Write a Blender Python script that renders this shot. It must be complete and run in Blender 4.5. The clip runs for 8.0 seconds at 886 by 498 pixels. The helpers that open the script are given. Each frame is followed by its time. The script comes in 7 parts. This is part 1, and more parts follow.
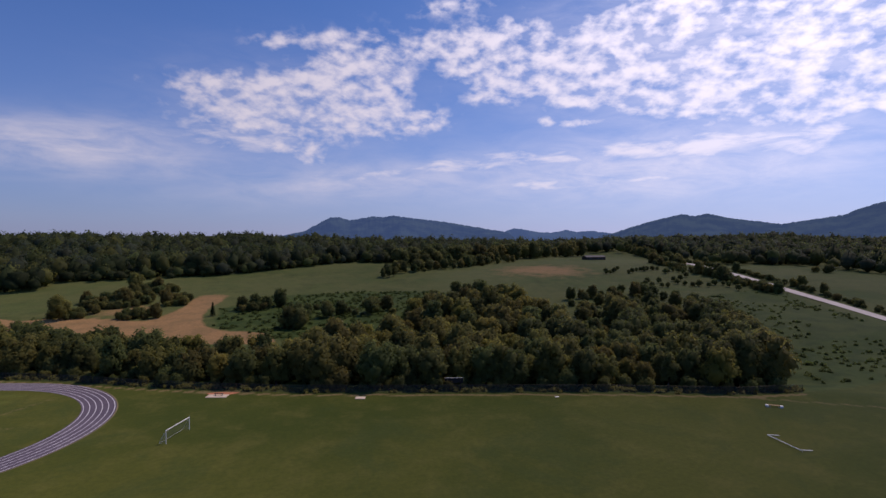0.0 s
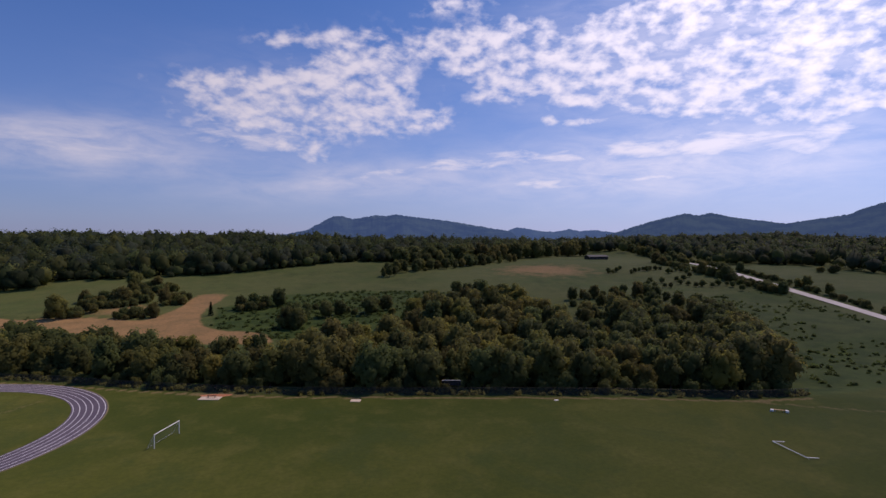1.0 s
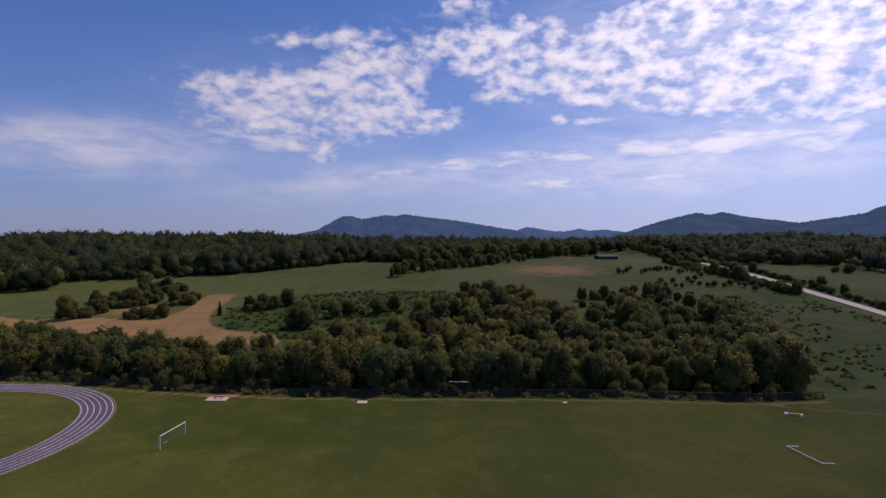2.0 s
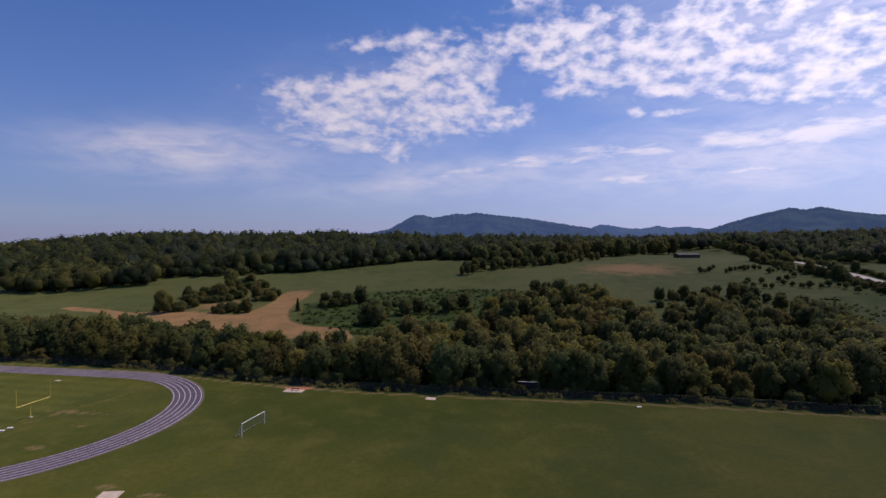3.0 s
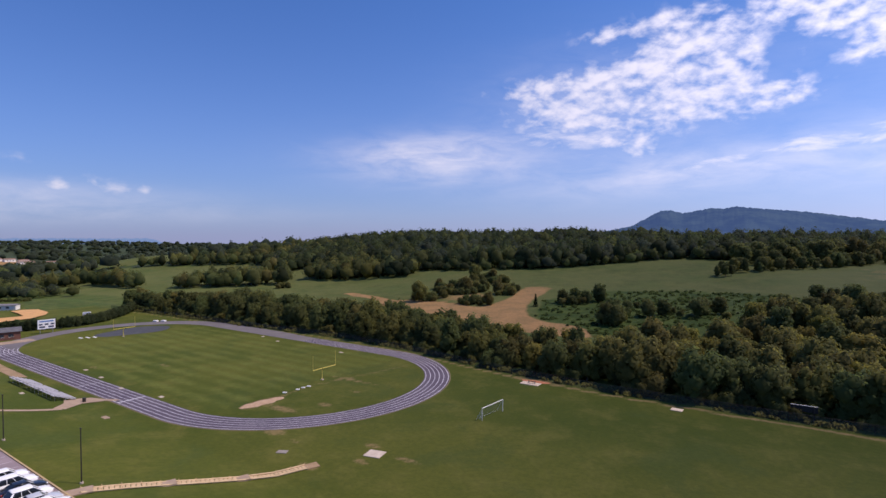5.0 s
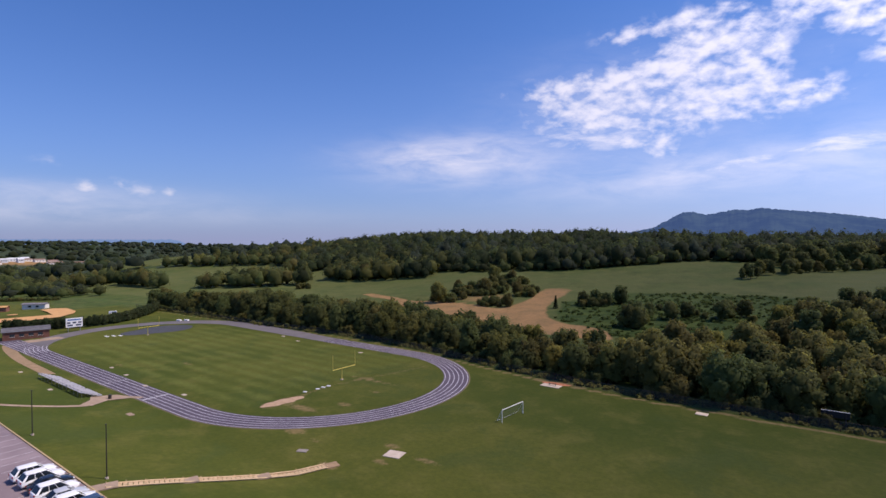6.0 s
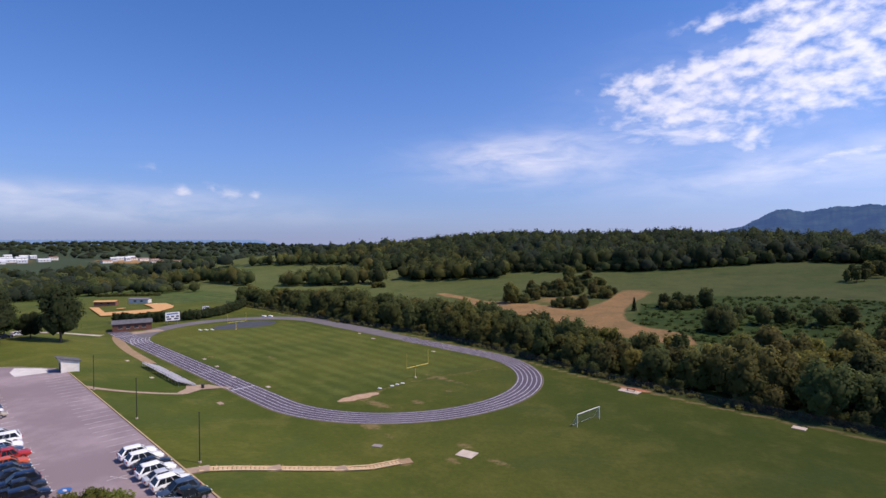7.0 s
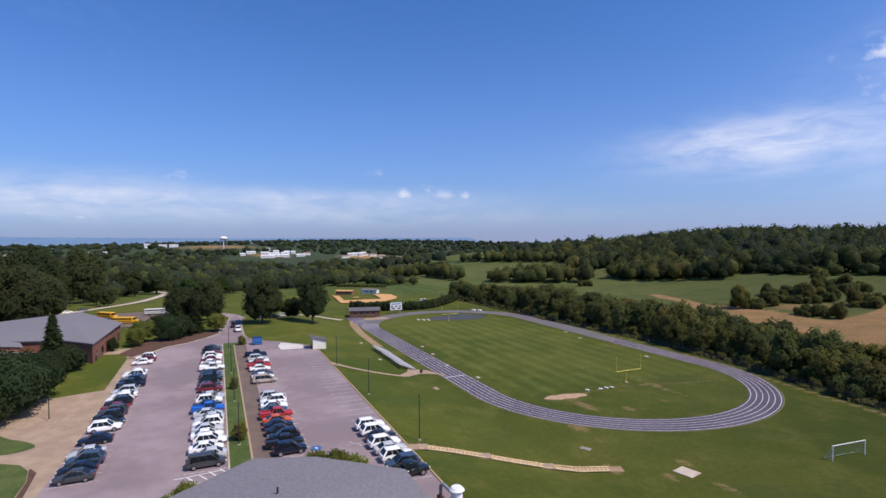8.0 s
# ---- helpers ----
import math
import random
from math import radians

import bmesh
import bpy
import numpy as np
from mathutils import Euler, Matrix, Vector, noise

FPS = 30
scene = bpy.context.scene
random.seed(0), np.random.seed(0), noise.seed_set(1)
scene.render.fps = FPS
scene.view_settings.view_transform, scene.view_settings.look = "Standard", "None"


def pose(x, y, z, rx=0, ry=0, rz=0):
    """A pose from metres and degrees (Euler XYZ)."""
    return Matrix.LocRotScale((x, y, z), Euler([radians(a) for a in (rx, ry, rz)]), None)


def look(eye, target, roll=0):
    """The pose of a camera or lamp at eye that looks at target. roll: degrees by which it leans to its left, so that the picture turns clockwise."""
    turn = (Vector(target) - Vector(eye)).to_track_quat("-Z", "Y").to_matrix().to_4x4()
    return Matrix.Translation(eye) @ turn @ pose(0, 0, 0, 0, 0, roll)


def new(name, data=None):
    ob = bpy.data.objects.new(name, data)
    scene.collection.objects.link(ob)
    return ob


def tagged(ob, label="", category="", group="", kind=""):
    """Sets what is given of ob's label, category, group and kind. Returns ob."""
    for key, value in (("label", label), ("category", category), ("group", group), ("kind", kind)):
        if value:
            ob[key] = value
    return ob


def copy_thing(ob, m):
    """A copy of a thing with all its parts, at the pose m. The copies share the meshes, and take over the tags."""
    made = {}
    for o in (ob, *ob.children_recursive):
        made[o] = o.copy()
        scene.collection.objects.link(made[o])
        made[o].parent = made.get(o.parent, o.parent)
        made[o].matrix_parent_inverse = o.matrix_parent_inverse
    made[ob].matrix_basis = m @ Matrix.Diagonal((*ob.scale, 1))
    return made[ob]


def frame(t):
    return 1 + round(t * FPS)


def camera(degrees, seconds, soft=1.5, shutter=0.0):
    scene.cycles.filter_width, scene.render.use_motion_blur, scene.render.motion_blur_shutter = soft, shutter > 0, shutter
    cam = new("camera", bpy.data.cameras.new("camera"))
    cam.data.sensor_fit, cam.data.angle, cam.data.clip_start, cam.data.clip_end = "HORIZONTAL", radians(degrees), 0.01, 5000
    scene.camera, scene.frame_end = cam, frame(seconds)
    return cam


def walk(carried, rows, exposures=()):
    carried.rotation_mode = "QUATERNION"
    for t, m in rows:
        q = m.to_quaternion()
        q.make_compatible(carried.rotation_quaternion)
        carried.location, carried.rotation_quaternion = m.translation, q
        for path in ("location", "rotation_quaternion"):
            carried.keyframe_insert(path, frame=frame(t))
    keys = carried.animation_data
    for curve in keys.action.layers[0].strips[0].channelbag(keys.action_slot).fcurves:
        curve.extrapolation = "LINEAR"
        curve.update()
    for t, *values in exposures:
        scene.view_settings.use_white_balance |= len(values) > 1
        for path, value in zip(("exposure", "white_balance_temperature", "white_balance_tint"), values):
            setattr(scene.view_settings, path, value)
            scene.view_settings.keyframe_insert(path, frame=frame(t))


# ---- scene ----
cam = camera(79.8, 8.0)
PATH = [
    (0, (36.637, -96.038, 34.953), (36.876, -94.052, 34.924), -0.0),
    (0.5, (37.47, -94.622, 35.049), (37.709, -92.636, 35.025), 0.1),
    (1, (38.196, -93.697, 35.138), (38.424, -91.71, 35.105), 0.1),
    (1.2, (38.392, -93.451, 35.158), (38.614, -91.464, 35.125), 0.1),
    (2.3, (38.957, -92.496, 35.298), (39.107, -90.502, 35.262), -0.1),
    (2.5, (39.085, -92.421, 35.303), (39.178, -90.423, 35.265), -0.2),
    (3, (39.503, -92.53, 35.252), (39.429, -90.532, 35.212), -0.2),
    (3.5, (39.652, -92.785, 35.149), (39.407, -90.8, 35.107), -0.3),
    (4, (39.88, -92.535, 35.028), (39.395, -90.596, 34.983), -0.4),
    (4.5, (39.81, -92.093, 34.871), (39.019, -90.257, 34.824), -0.6),
    (4.7, (39.75, -91.969, 34.841), (38.851, -90.184, 34.791), -0.5),
    (5.8, (39.262, -91.624, 34.497), (38.313, -89.864, 34.458), -0.1),
    (6, (39.184, -91.545, 34.477), (38.199, -89.805, 34.439), -0.2),
    (6.5, (39.066, -91.386, 34.449), (37.966, -89.715, 34.413), -0.2),
    (7, (39.013, -91.337, 34.445), (37.8, -89.747, 34.408), -0.3),
    (7.5, (38.777, -91.391, 34.425), (37.346, -89.994, 34.389), -0.5),
    (7.7, (38.652, -91.435, 34.413), (37.115, -90.156, 34.375), -0.3),
    (8, (38.513, -91.501, 34.38), (36.795, -90.479, 34.339), -0.5),
]
EXPOSURES = [(0, -0.44, 6600, 18), (2.5, -0.44, 6650, 18), (3.5, -0.32, 6550, 17), (4.5, -0.07, 6400, 15), (6, 0.03, 6330, 13), (6.5, 0.04, 6320, 12), (7.5, 0.11, 6220, 9), (8, 0.11, 6200, 6)]
walk(cam, [(t, look(eye, target, roll)) for t, eye, target, roll in PATH], EXPOSURES)

# ---------------------------------------------------------------- sky, sun
SUN_BEARING, SUN_UP = -62.0, 56.0          # degrees east of north, above the horizon
world = bpy.data.worlds.new("sky")
scene.world = world
world.use_nodes = True
wt = world.node_tree
wt.nodes.clear()


def wmath(op, a, b=None, c=None, clamp=False):
    node = wt.nodes.new("ShaderNodeMath")
    node.operation, node.use_clamp = op, clamp
    for i, v in enumerate((a, b, c)):
        if v is None:
            continue
        if isinstance(v, (int, float)):
            node.inputs[i].default_value = v
        else:
            wt.links.new(v, node.inputs[i])
    return node.outputs[0]


sky = wt.nodes.new("ShaderNodeTexSky")
sky.sky_type, sky.sun_disc = "NISHITA", False
sky.sun_elevation, sky.sun_rotation = radians(SUN_UP), radians(-SUN_BEARING)
sky.altitude, sky.air_density, sky.dust_density, sky.ozone_density = 300, 1.0, 1.2, 2.2
coord = wt.nodes.new("ShaderNodeTexCoord")
split = wt.nodes.new("ShaderNodeSeparateXYZ")
wt.links.new(coord.outputs["Generated"], split.inputs[0])
dx, dy, dz = split.outputs
AZ = wmath("MULTIPLY", wmath("ARCTAN2", wmath("MULTIPLY", dx, -1.0), dy), 57.2958)
EL = wmath("MULTIPLY", wmath("ARCSINE", dz), 57.2958)
heading = wt.nodes.new("ShaderNodeCombineXYZ")
wt.links.new(AZ, heading.inputs[0])
wt.links.new(EL, heading.inputs[1])
DIRECTION = heading.outputs[0]


def bank(az, el, half_az, half_el, slope, weight):
    """A soft bank of cloud: its middle, half sizes in degrees, its slope and its density."""
    local = wt.nodes.new("ShaderNodeMapping")
    local.vector_type = "TEXTURE"
    local.inputs["Location"].default_value = (az, el, 0)
    local.inputs["Rotation"].default_value = (0, 0, math.atan(slope))
    local.inputs["Scale"].default_value = (half_az, half_el, 1)
    wt.links.new(DIRECTION, local.inputs[0])
    far = wt.nodes.new("ShaderNodeVectorMath")
    far.operation = "DOT_PRODUCT"
    wt.links.new(local.outputs[0], far.inputs[0])
    wt.links.new(local.outputs[0], far.inputs[1])
    return wmath("MULTIPLY", wmath("POWER", 0.45, far.outputs["Value"]), weight)


def total(items):
    out = items[0]
    for item in items[1:]:
        out = wmath("ADD", out, item)
    return out


def cloud_noise(scale, detail, rough, stretch, turn, distort=0.0):
    place = wt.nodes.new("ShaderNodeMapping")
    place.inputs["Rotation"].default_value = (0, 0, radians(turn))
    place.inputs["Scale"].default_value = (scale, scale * stretch, 1)
    wt.links.new(DIRECTION, place.inputs[0])
    node = wt.nodes.new("ShaderNodeTexNoise")
    node.inputs["Scale"].default_value = 1.0
    node.inputs["Detail"].default_value = detail
    node.inputs["Roughness"].default_value = rough
    node.inputs["Distortion"].default_value = distort
    wt.links.new(place.outputs[0], node.inputs["Vector"])
    return node.outputs[0]


west_puffs = total([
    bank(150, 30, 40, 8, 0, 0.6), bank(96.5, 2.5, 1.8, 0.4, 0, 0.47), bank(93.5, 2.2, 1.2, 0.3, 0, 0.44), bank(89.8, 2.2, 1.8, 0.4, 0, 0.6), bank(85.2, 6.2, 2.7, 0.5, 0, 0.52),
    bank(76.9, 3.9, 1.7, 0.5, 0, 0.64), bank(72.1, 4.2, 1.5, 0.5, 0, 0.64), bank(68.2, 4.2, 1.4, 0.5, 0, 0.56), bank(65.9, 4.8, 0.9, 0.6, 0, 0.5), bank(65.8, 6.9, 1.2, 0.4, 0, 0.36),
    bank(63.5, 4.7, 1.3, 0.6, 0, 0.68), bank(60.7, 5.2, 0.8, 0.6, 0, 0.44)])
middle_puffs = total([
    bank(59.1, 4.6, 1.7, 0.6, 0, 0.47), bank(56.7, 4.9, 0.8, 0.8, 0, 0.56), bank(19, 14.6, 5, 0.8, 0.05, 0.3), bank(15.1, 14.4, 4.3, 1.6, 0.1, 0.97), bank(10.3, 12.6, 7.7, 2.4, -0.05, 1.08),
    bank(10.2, 19.7, 2.9, 0.7, 0, 0.59), bank(8, 15.2, 5.9, 2, -0.1, 1.08), bank(8, 9, 2.6, 0.9, 0.1, 0.97), bank(4.5, 20.4, 5.1, 0.9, -0.12, 0.92), bank(3.9, 18.5, 2.8, 1, -0.2, 0.92),
    bank(2.2, 15, 4.1, 2.8, -0.4, 1.08), bank(-0.2, 19.1, 1.3, 0.6, 0, 0.86)])
east_puffs = total([
    bank(-1.7, 16.2, 1.4, 2.8, -0.3, 0.76), bank(-2.6, 12.3, 3.1, 1.1, -0.1, 1.08), bank(-5.1, 20.2, 2.8, 1, -0.2, 0.97), bank(-6.3, 12.8, 1.7, 0.9, 0, 0.92), bank(-7.5, 23.7, 4.1, 0.7, -0.1, 0.76),
    bank(-9.9, 17.8, 4.1, 1.5, 0.1, 1.08), bank(-11.1, 20.9, 4.1, 1.5, -0.1, 1.08), bank(-12.9, 15.4, 3.1, 0.9, -0.1, 1.03), bank(-15, 20.2, 3.1, 1.6, -0.1, 1.08), bank(-17.8, 12.4, 1.2, 0.6, 0, 0.64),
    bank(-19.4, 16.5, 4.6, 1.8, -0.1, 1.19), bank(-20.6, 14.5, 2, 0.6, 0, 0.97)])
far_east_puffs = total([
    bank(-21.2, 12.2, 2, 0.4, 0, 0.81), bank(-22.8, 18.6, 4.5, 1.8, -0.2, 1.08), bank(-23.9, 21.3, 2.5, 1.2, -0.3, 1.03), bank(-27.7, 14.8, 3.7, 1.5, 0, 0.97), bank(-30.3, 17.1, 6.4, 2.8, 0, 1.19),
    bank(-33.8, 13.6, 3.9, 1.1, 0, 1.03), bank(-35.2, 18.8, 8.6, 5, -0.05, 1.46), bank(-39.7, 15, 6.3, 1.8, -0.05, 1.19), bank(-41.4, 11.7, 4.7, 0.7, 0, 0.97), bank(-42.9, 17.8, 5.9, 5.6, -0.05, 1.51),
    # bank at (-52, 47) is out of view, added to whiten the fill light
    bank(-52, 47, 34, 17, 0, 0.6), bank(-70, 20, 20, 9, 0, 1)])
puffs = total([west_puffs, middle_puffs, east_puffs, far_east_puffs])
streaks = total([
    bank(14.1, 10.1, 6.8, 1.7, 0.05, 0.75), bank(-27.8, 9.2, 5.5, 0.9, -0.06, 1), bank(-35.3, 9.4, 7, 0.9, -0.1, 1), bank(-40.6, 8.1, 2.9, 0.6, -0.05, 0.7), bank(-41.8, 9.4, 2.8, 0.7, -0.1, 0.7),
    bank(-10.5, 8.4, 6.7, 0.8, -0.12, 1), bank(-19.5, 8.5, 2.6, 0.6, -0.1, 0.75), bank(-17.1, 6, 4, 0.6, 0, 0.8), bank(-29.4, 6.1, 10.1, 0.6, 0, 0.75), bank(1.6, 6.4, 6.2, 1, -0.1, 0.65)])
veils = total([
    bank(27.5, 8, 9.2, 2, 0.03, 0.75), bank(3.4, 6.3, 11.8, 1.7, -0.1, 0.6), bank(-27.8, 7.1, 18.5, 2.6, -0.03, 0.75), bank(-35.2, 17.9, 16.4, 7.5, 0, 0.7), bank(28.7, 9, 7.3, 1.7, -0.1, 0.5),
    bank(95.3, 4.1, 10, 1.6, 0, 0.85), bank(74, 4.0, 15, 1.0, 0, 0.6), bank(70, 2.4, 20, 0.9, 0, 0.4), bank(10.3, 13.4, 10, 4.1, 0, 0.35)])
puffs = wmath("MINIMUM", puffs, 1.04)
grain = cloud_noise(0.50, 6.0, 0.54, 1.7, -16, 0.12)
clumps = cloud_noise(0.20, 3.0, 0.5, 1.6, -14)


def soft_step(value, low, high, top):
    node = wt.nodes.new("ShaderNodeMapRange")
    node.interpolation_type = "SMOOTHSTEP"
    for k, v in enumerate((low, high, 0.0, top)):
        node.inputs[k + 1].default_value = v
    wt.links.new(value, node.inputs[0])
    return node.outputs[0]


body = total([wmath("MULTIPLY", puffs, 0.66), wmath("MULTIPLY", wmath("SUBTRACT", grain, 0.5), 2.5), wmath("MULTIPLY", wmath("SUBTRACT", clumps, 0.5), 1.2)])
cover = wmath("MULTIPLY", soft_step(body, 0.0, 1.2, 0.88), wmath("MULTIPLY", puffs, 1.5, clamp=True))
comb = cloud_noise(0.22, 6.0, 0.6, 3.6, -8, 0.3)
thin = wmath("MULTIPLY", soft_step(wmath("ADD", wmath("MULTIPLY", streaks, 0.7), wmath("MULTIPLY", wmath("SUBTRACT", comb, 0.5), 2.4)), 0.0, 1.1, 0.80), wmath("MULTIPLY", streaks, 1.8, clamp=True))
cover = wmath("MAXIMUM", cover, thin)
wisps = wmath("MULTIPLY", veils, wmath("ADD", wmath("MULTIPLY", cloud_noise(0.16, 6.0, 0.62, 3.6, -6, 0.4), 1.6), -0.32), clamp=True)
haze = wmath("MULTIPLY", wmath("EXPONENT", wmath("MULTIPLY", wmath("MAXIMUM", EL, 0.0), -0.105)), 0.66)
lit = wmath("MAXIMUM", wmath("MINIMUM", wmath("MAXIMUM", cover, 0.0), 0.88), wmath("MAXIMUM", wisps, 0.0))
HAZE_NODE = wt.nodes.new("ShaderNodeMix")
HAZE_NODE.data_type = "RGBA"
wt.links.new(haze, HAZE_NODE.inputs[0])
DEEP = wt.nodes.new("ShaderNodeMix")
DEEP.data_type, DEEP.blend_type = "RGBA", "MULTIPLY"
DEEP.inputs[0].default_value = 1.0
DEEP.inputs[7].default_value = (0.455, 0.89, 1.54, 1)
wt.links.new(sky.outputs[0], DEEP.inputs[6])
wt.links.new(DEEP.outputs[2], HAZE_NODE.inputs[6])
MIX_NODE = wt.nodes.new("ShaderNodeMix")
MIX_NODE.data_type = "RGBA"
toward = wt.nodes.new("ShaderNodeVectorMath")          # clouds shine more towards the sun
toward.operation = "DOT_PRODUCT"
_b, _e = radians(SUN_BEARING), radians(SUN_UP)
toward.inputs[1].default_value = (-math.sin(_b) * math.cos(_e), math.cos(_b) * math.cos(_e), math.sin(_e))
wt.links.new(coord.outputs["Generated"], toward.inputs[0])
glow = wmath("POWER", wmath("MAXIMUM", toward.outputs["Value"], 0.0), 5.0)
side = wmath("POWER", wmath("ADD", wmath("MULTIPLY", wmath("COSINE", wmath("MULTIPLY", wmath("SUBTRACT", AZ, SUN_BEARING), 0.0174533)), 0.5), 0.5), 3.0)
shine = wmath("ADD", wmath("ADD", wmath("MULTIPLY", glow, 1.9), wmath("MULTIPLY", side, 0.42)), 0.88)
PALE = wt.nodes.new("ShaderNodeVectorMath")            # the low air is brighter on the sun's side
PALE.operation = "SCALE"
PALE.inputs[0].default_value = (5.35, 5.3, 8.1)
wt.links.new(wmath("ADD", wmath("MULTIPLY", side, 1.2), 0.82), PALE.inputs["Scale"])
wt.links.new(PALE.outputs[0], HAZE_NODE.inputs[7])
CLOUD = wt.nodes.new("ShaderNodeVectorMath")
CLOUD.operation = "SCALE"
CLOUD.inputs[0].default_value = (10.6, 10.1, 11.2)
wt.links.new(shine, CLOUD.inputs["Scale"])
wt.links.new(CLOUD.outputs[0], MIX_NODE.inputs[7])
wt.links.new(lit, MIX_NODE.inputs[0])
wt.links.new(HAZE_NODE.outputs[2], MIX_NODE.inputs[6])
back = wt.nodes.new("ShaderNodeBackground")
back.inputs[1].default_value = 0.089
wt.links.new(MIX_NODE.outputs[2], back.inputs[0])
out = wt.nodes.new("ShaderNodeOutputWorld")
wt.links.new(back.outputs[0], out.inputs[0])

sun_data = bpy.data.lights.new("sun", "SUN")
sun_data.energy, sun_data.angle, sun_data.color = 4.05, radians(0.55), (1.0, 0.835, 0.685)
sun = new("sun", sun_data)
_b, _e = radians(SUN_BEARING), radians(SUN_UP)
sun_way = Vector((-math.sin(_b) * math.cos(_e), math.cos(_b) * math.cos(_e), math.sin(_e)))
sun.matrix_world = look(sun_way * 400, (0, 0, 0))
scene.view_settings.exposure = 0.0

# ---------------------------------------------------------------- materials
def material(name, rough=0.8, metal=0.0):
    m = bpy.data.materials.new(name)
    m.use_nodes = True
    p = m.node_tree.nodes["Principled BSDF"]
    p.inputs["Roughness"].default_value = rough
    p.inputs["Metallic"].default_value = metal
    p.inputs["Specular IOR Level"].default_value = 0.3
    return m, m.node_tree, p


def noise_node(tree, scale, detail=4.0, rough=0.6, vector=None, distort=0.0):
    n = tree.nodes.new("ShaderNodeTexNoise")
    n.inputs["Scale"].default_value = scale
    n.inputs["Detail"].default_value = detail
    n.inputs["Roughness"].default_value = rough
    n.inputs["Distortion"].default_value = distort
    if vector is not None:
        tree.links.new(vector, n.inputs["Vector"])
    return n.outputs[0]


def mixed(tree, fac, a, b):
    n = tree.nodes.new("ShaderNodeMix")
    n.data_type = "RGBA"
    for i, v in ((0, fac), (6, a), (7, b)):
        if isinstance(v, (int, float)):
            n.inputs[i].default_value = v
        elif isinstance(v, tuple):
            n.inputs[i].default_value = (*v, 1)
        else:
            tree.links.new(v, n.inputs[i])
    return n.outputs[2]


def ranged(tree, value, low, high, a=0.0, b=1.0):
    n = tree.nodes.new("ShaderNodeMapRange")
    n.interpolation_type = "SMOOTHSTEP"
    for i, v in enumerate((low, high, a, b)):
        n.inputs[i + 1].default_value = v
    tree.links.new(value, n.inputs[0])
    return n.outputs[0]


def arith(tree, op, a, b=0.0):
    n = tree.nodes.new("ShaderNodeMath")
    n.operation = op
    for i, v in enumerate((a, b)):
        if isinstance(v, (int, float)):
            n.inputs[i].default_value = v
        else:
            tree.links.new(v, n.inputs[i])
    return n.outputs[0]


def place_of(tree):
    return tree.nodes.new("ShaderNodeNewGeometry").outputs["Position"]


def bump(tree, p, value, strength=0.4, distance=0.05):
    n = tree.nodes.new("ShaderNodeBump")
    n.inputs["Strength"].default_value = strength
    n.inputs["Distance"].default_value = distance
    tree.links.new(value, n.inputs["Height"])
    tree.links.new(n.outputs[0], p.inputs["Normal"])


def worn(name, base, dark, scale=1.0, rough=0.8, metal=0.0, fine=14.0, relief=0.3):
    """A surface with stains at one scale and grain at another."""
    m, t, p = material(name, rough, metal)
    pos = place_of(t)
    a = ranged(t, noise_node(t, scale, 5, 0.65, pos), 0.38, 0.66)
    c = mixed(t, a, dark, base)
    g = noise_node(t, scale * fine, 3, 0.7, pos)
    c = mixed(t, ranged(t, g, 0.3, 0.75, 0.0, 0.35), c, tuple(0.62 * v for v in base))
    t.links.new(c, p.inputs["Base Color"])
    bump(t, p, g, relief, 0.02)
    return m


def plain(name, base, rough=0.5, metal=0.0, scale=3.0):
    return worn(name, base, tuple(0.82 * v for v in base), scale, rough, metal, 9.0, 0.12)


def leaf_material(name, light, dark, rough=0.75):
    m, t, p = material(name, rough)
    info = t.nodes.new("ShaderNodeObjectInfo")
    tex = t.nodes.new("ShaderNodeTexCoord").outputs["Object"]
    isl = t.nodes.new("ShaderNodeNewGeometry").outputs["Random Per Island"]
    f = arith(t, "ADD", arith(t, "MULTIPLY", noise_node(t, 0.45, 3, 0.6, tex), 0.8), arith(t, "MULTIPLY", isl, 0.20))
    c = mixed(t, ranged(t, f, 0.25, 0.80), dark, light)
    hue = t.nodes.new("ShaderNodeHueSaturation")
    tone = t.nodes.new("ShaderNodeAttribute")
    tone.attribute_name = "tone"
    own = arith(t, "FRACT", arith(t, "ADD", info.outputs["Random"], tone.outputs["Fac"]))
    t.links.new(ranged(t, own, 0.0, 1.0, 0.487, 0.518), hue.inputs["Hue"])
    t.links.new(arith(t, "ADD", arith(t, "MULTIPLY", arith(t, "FRACT", arith(t, "MULTIPLY", own, 7.31)), 0.50), 0.72), hue.inputs["Value"])
    t.links.new(c, hue.inputs["Color"])
    t.links.new(hue.outputs[0], p.inputs["Base Color"])
    p.inputs["Specular IOR Level"].default_value = 0.12
    p.inputs["Diffuse Roughness"].default_value = 0.8
    tr = t.nodes.new("ShaderNodeBsdfTranslucent")
    t.links.new(hue.outputs[0], tr.inputs[0])
    mx = t.nodes.new("ShaderNodeMixShader")
    mx.inputs[0].default_value = 0.52
    t.links.new(p.outputs[0], mx.inputs[1])
    t.links.new(tr.outputs[0], mx.inputs[2])
    t.links.new(mx.outputs[0], t.nodes["Material Output"].inputs[0])
    return m


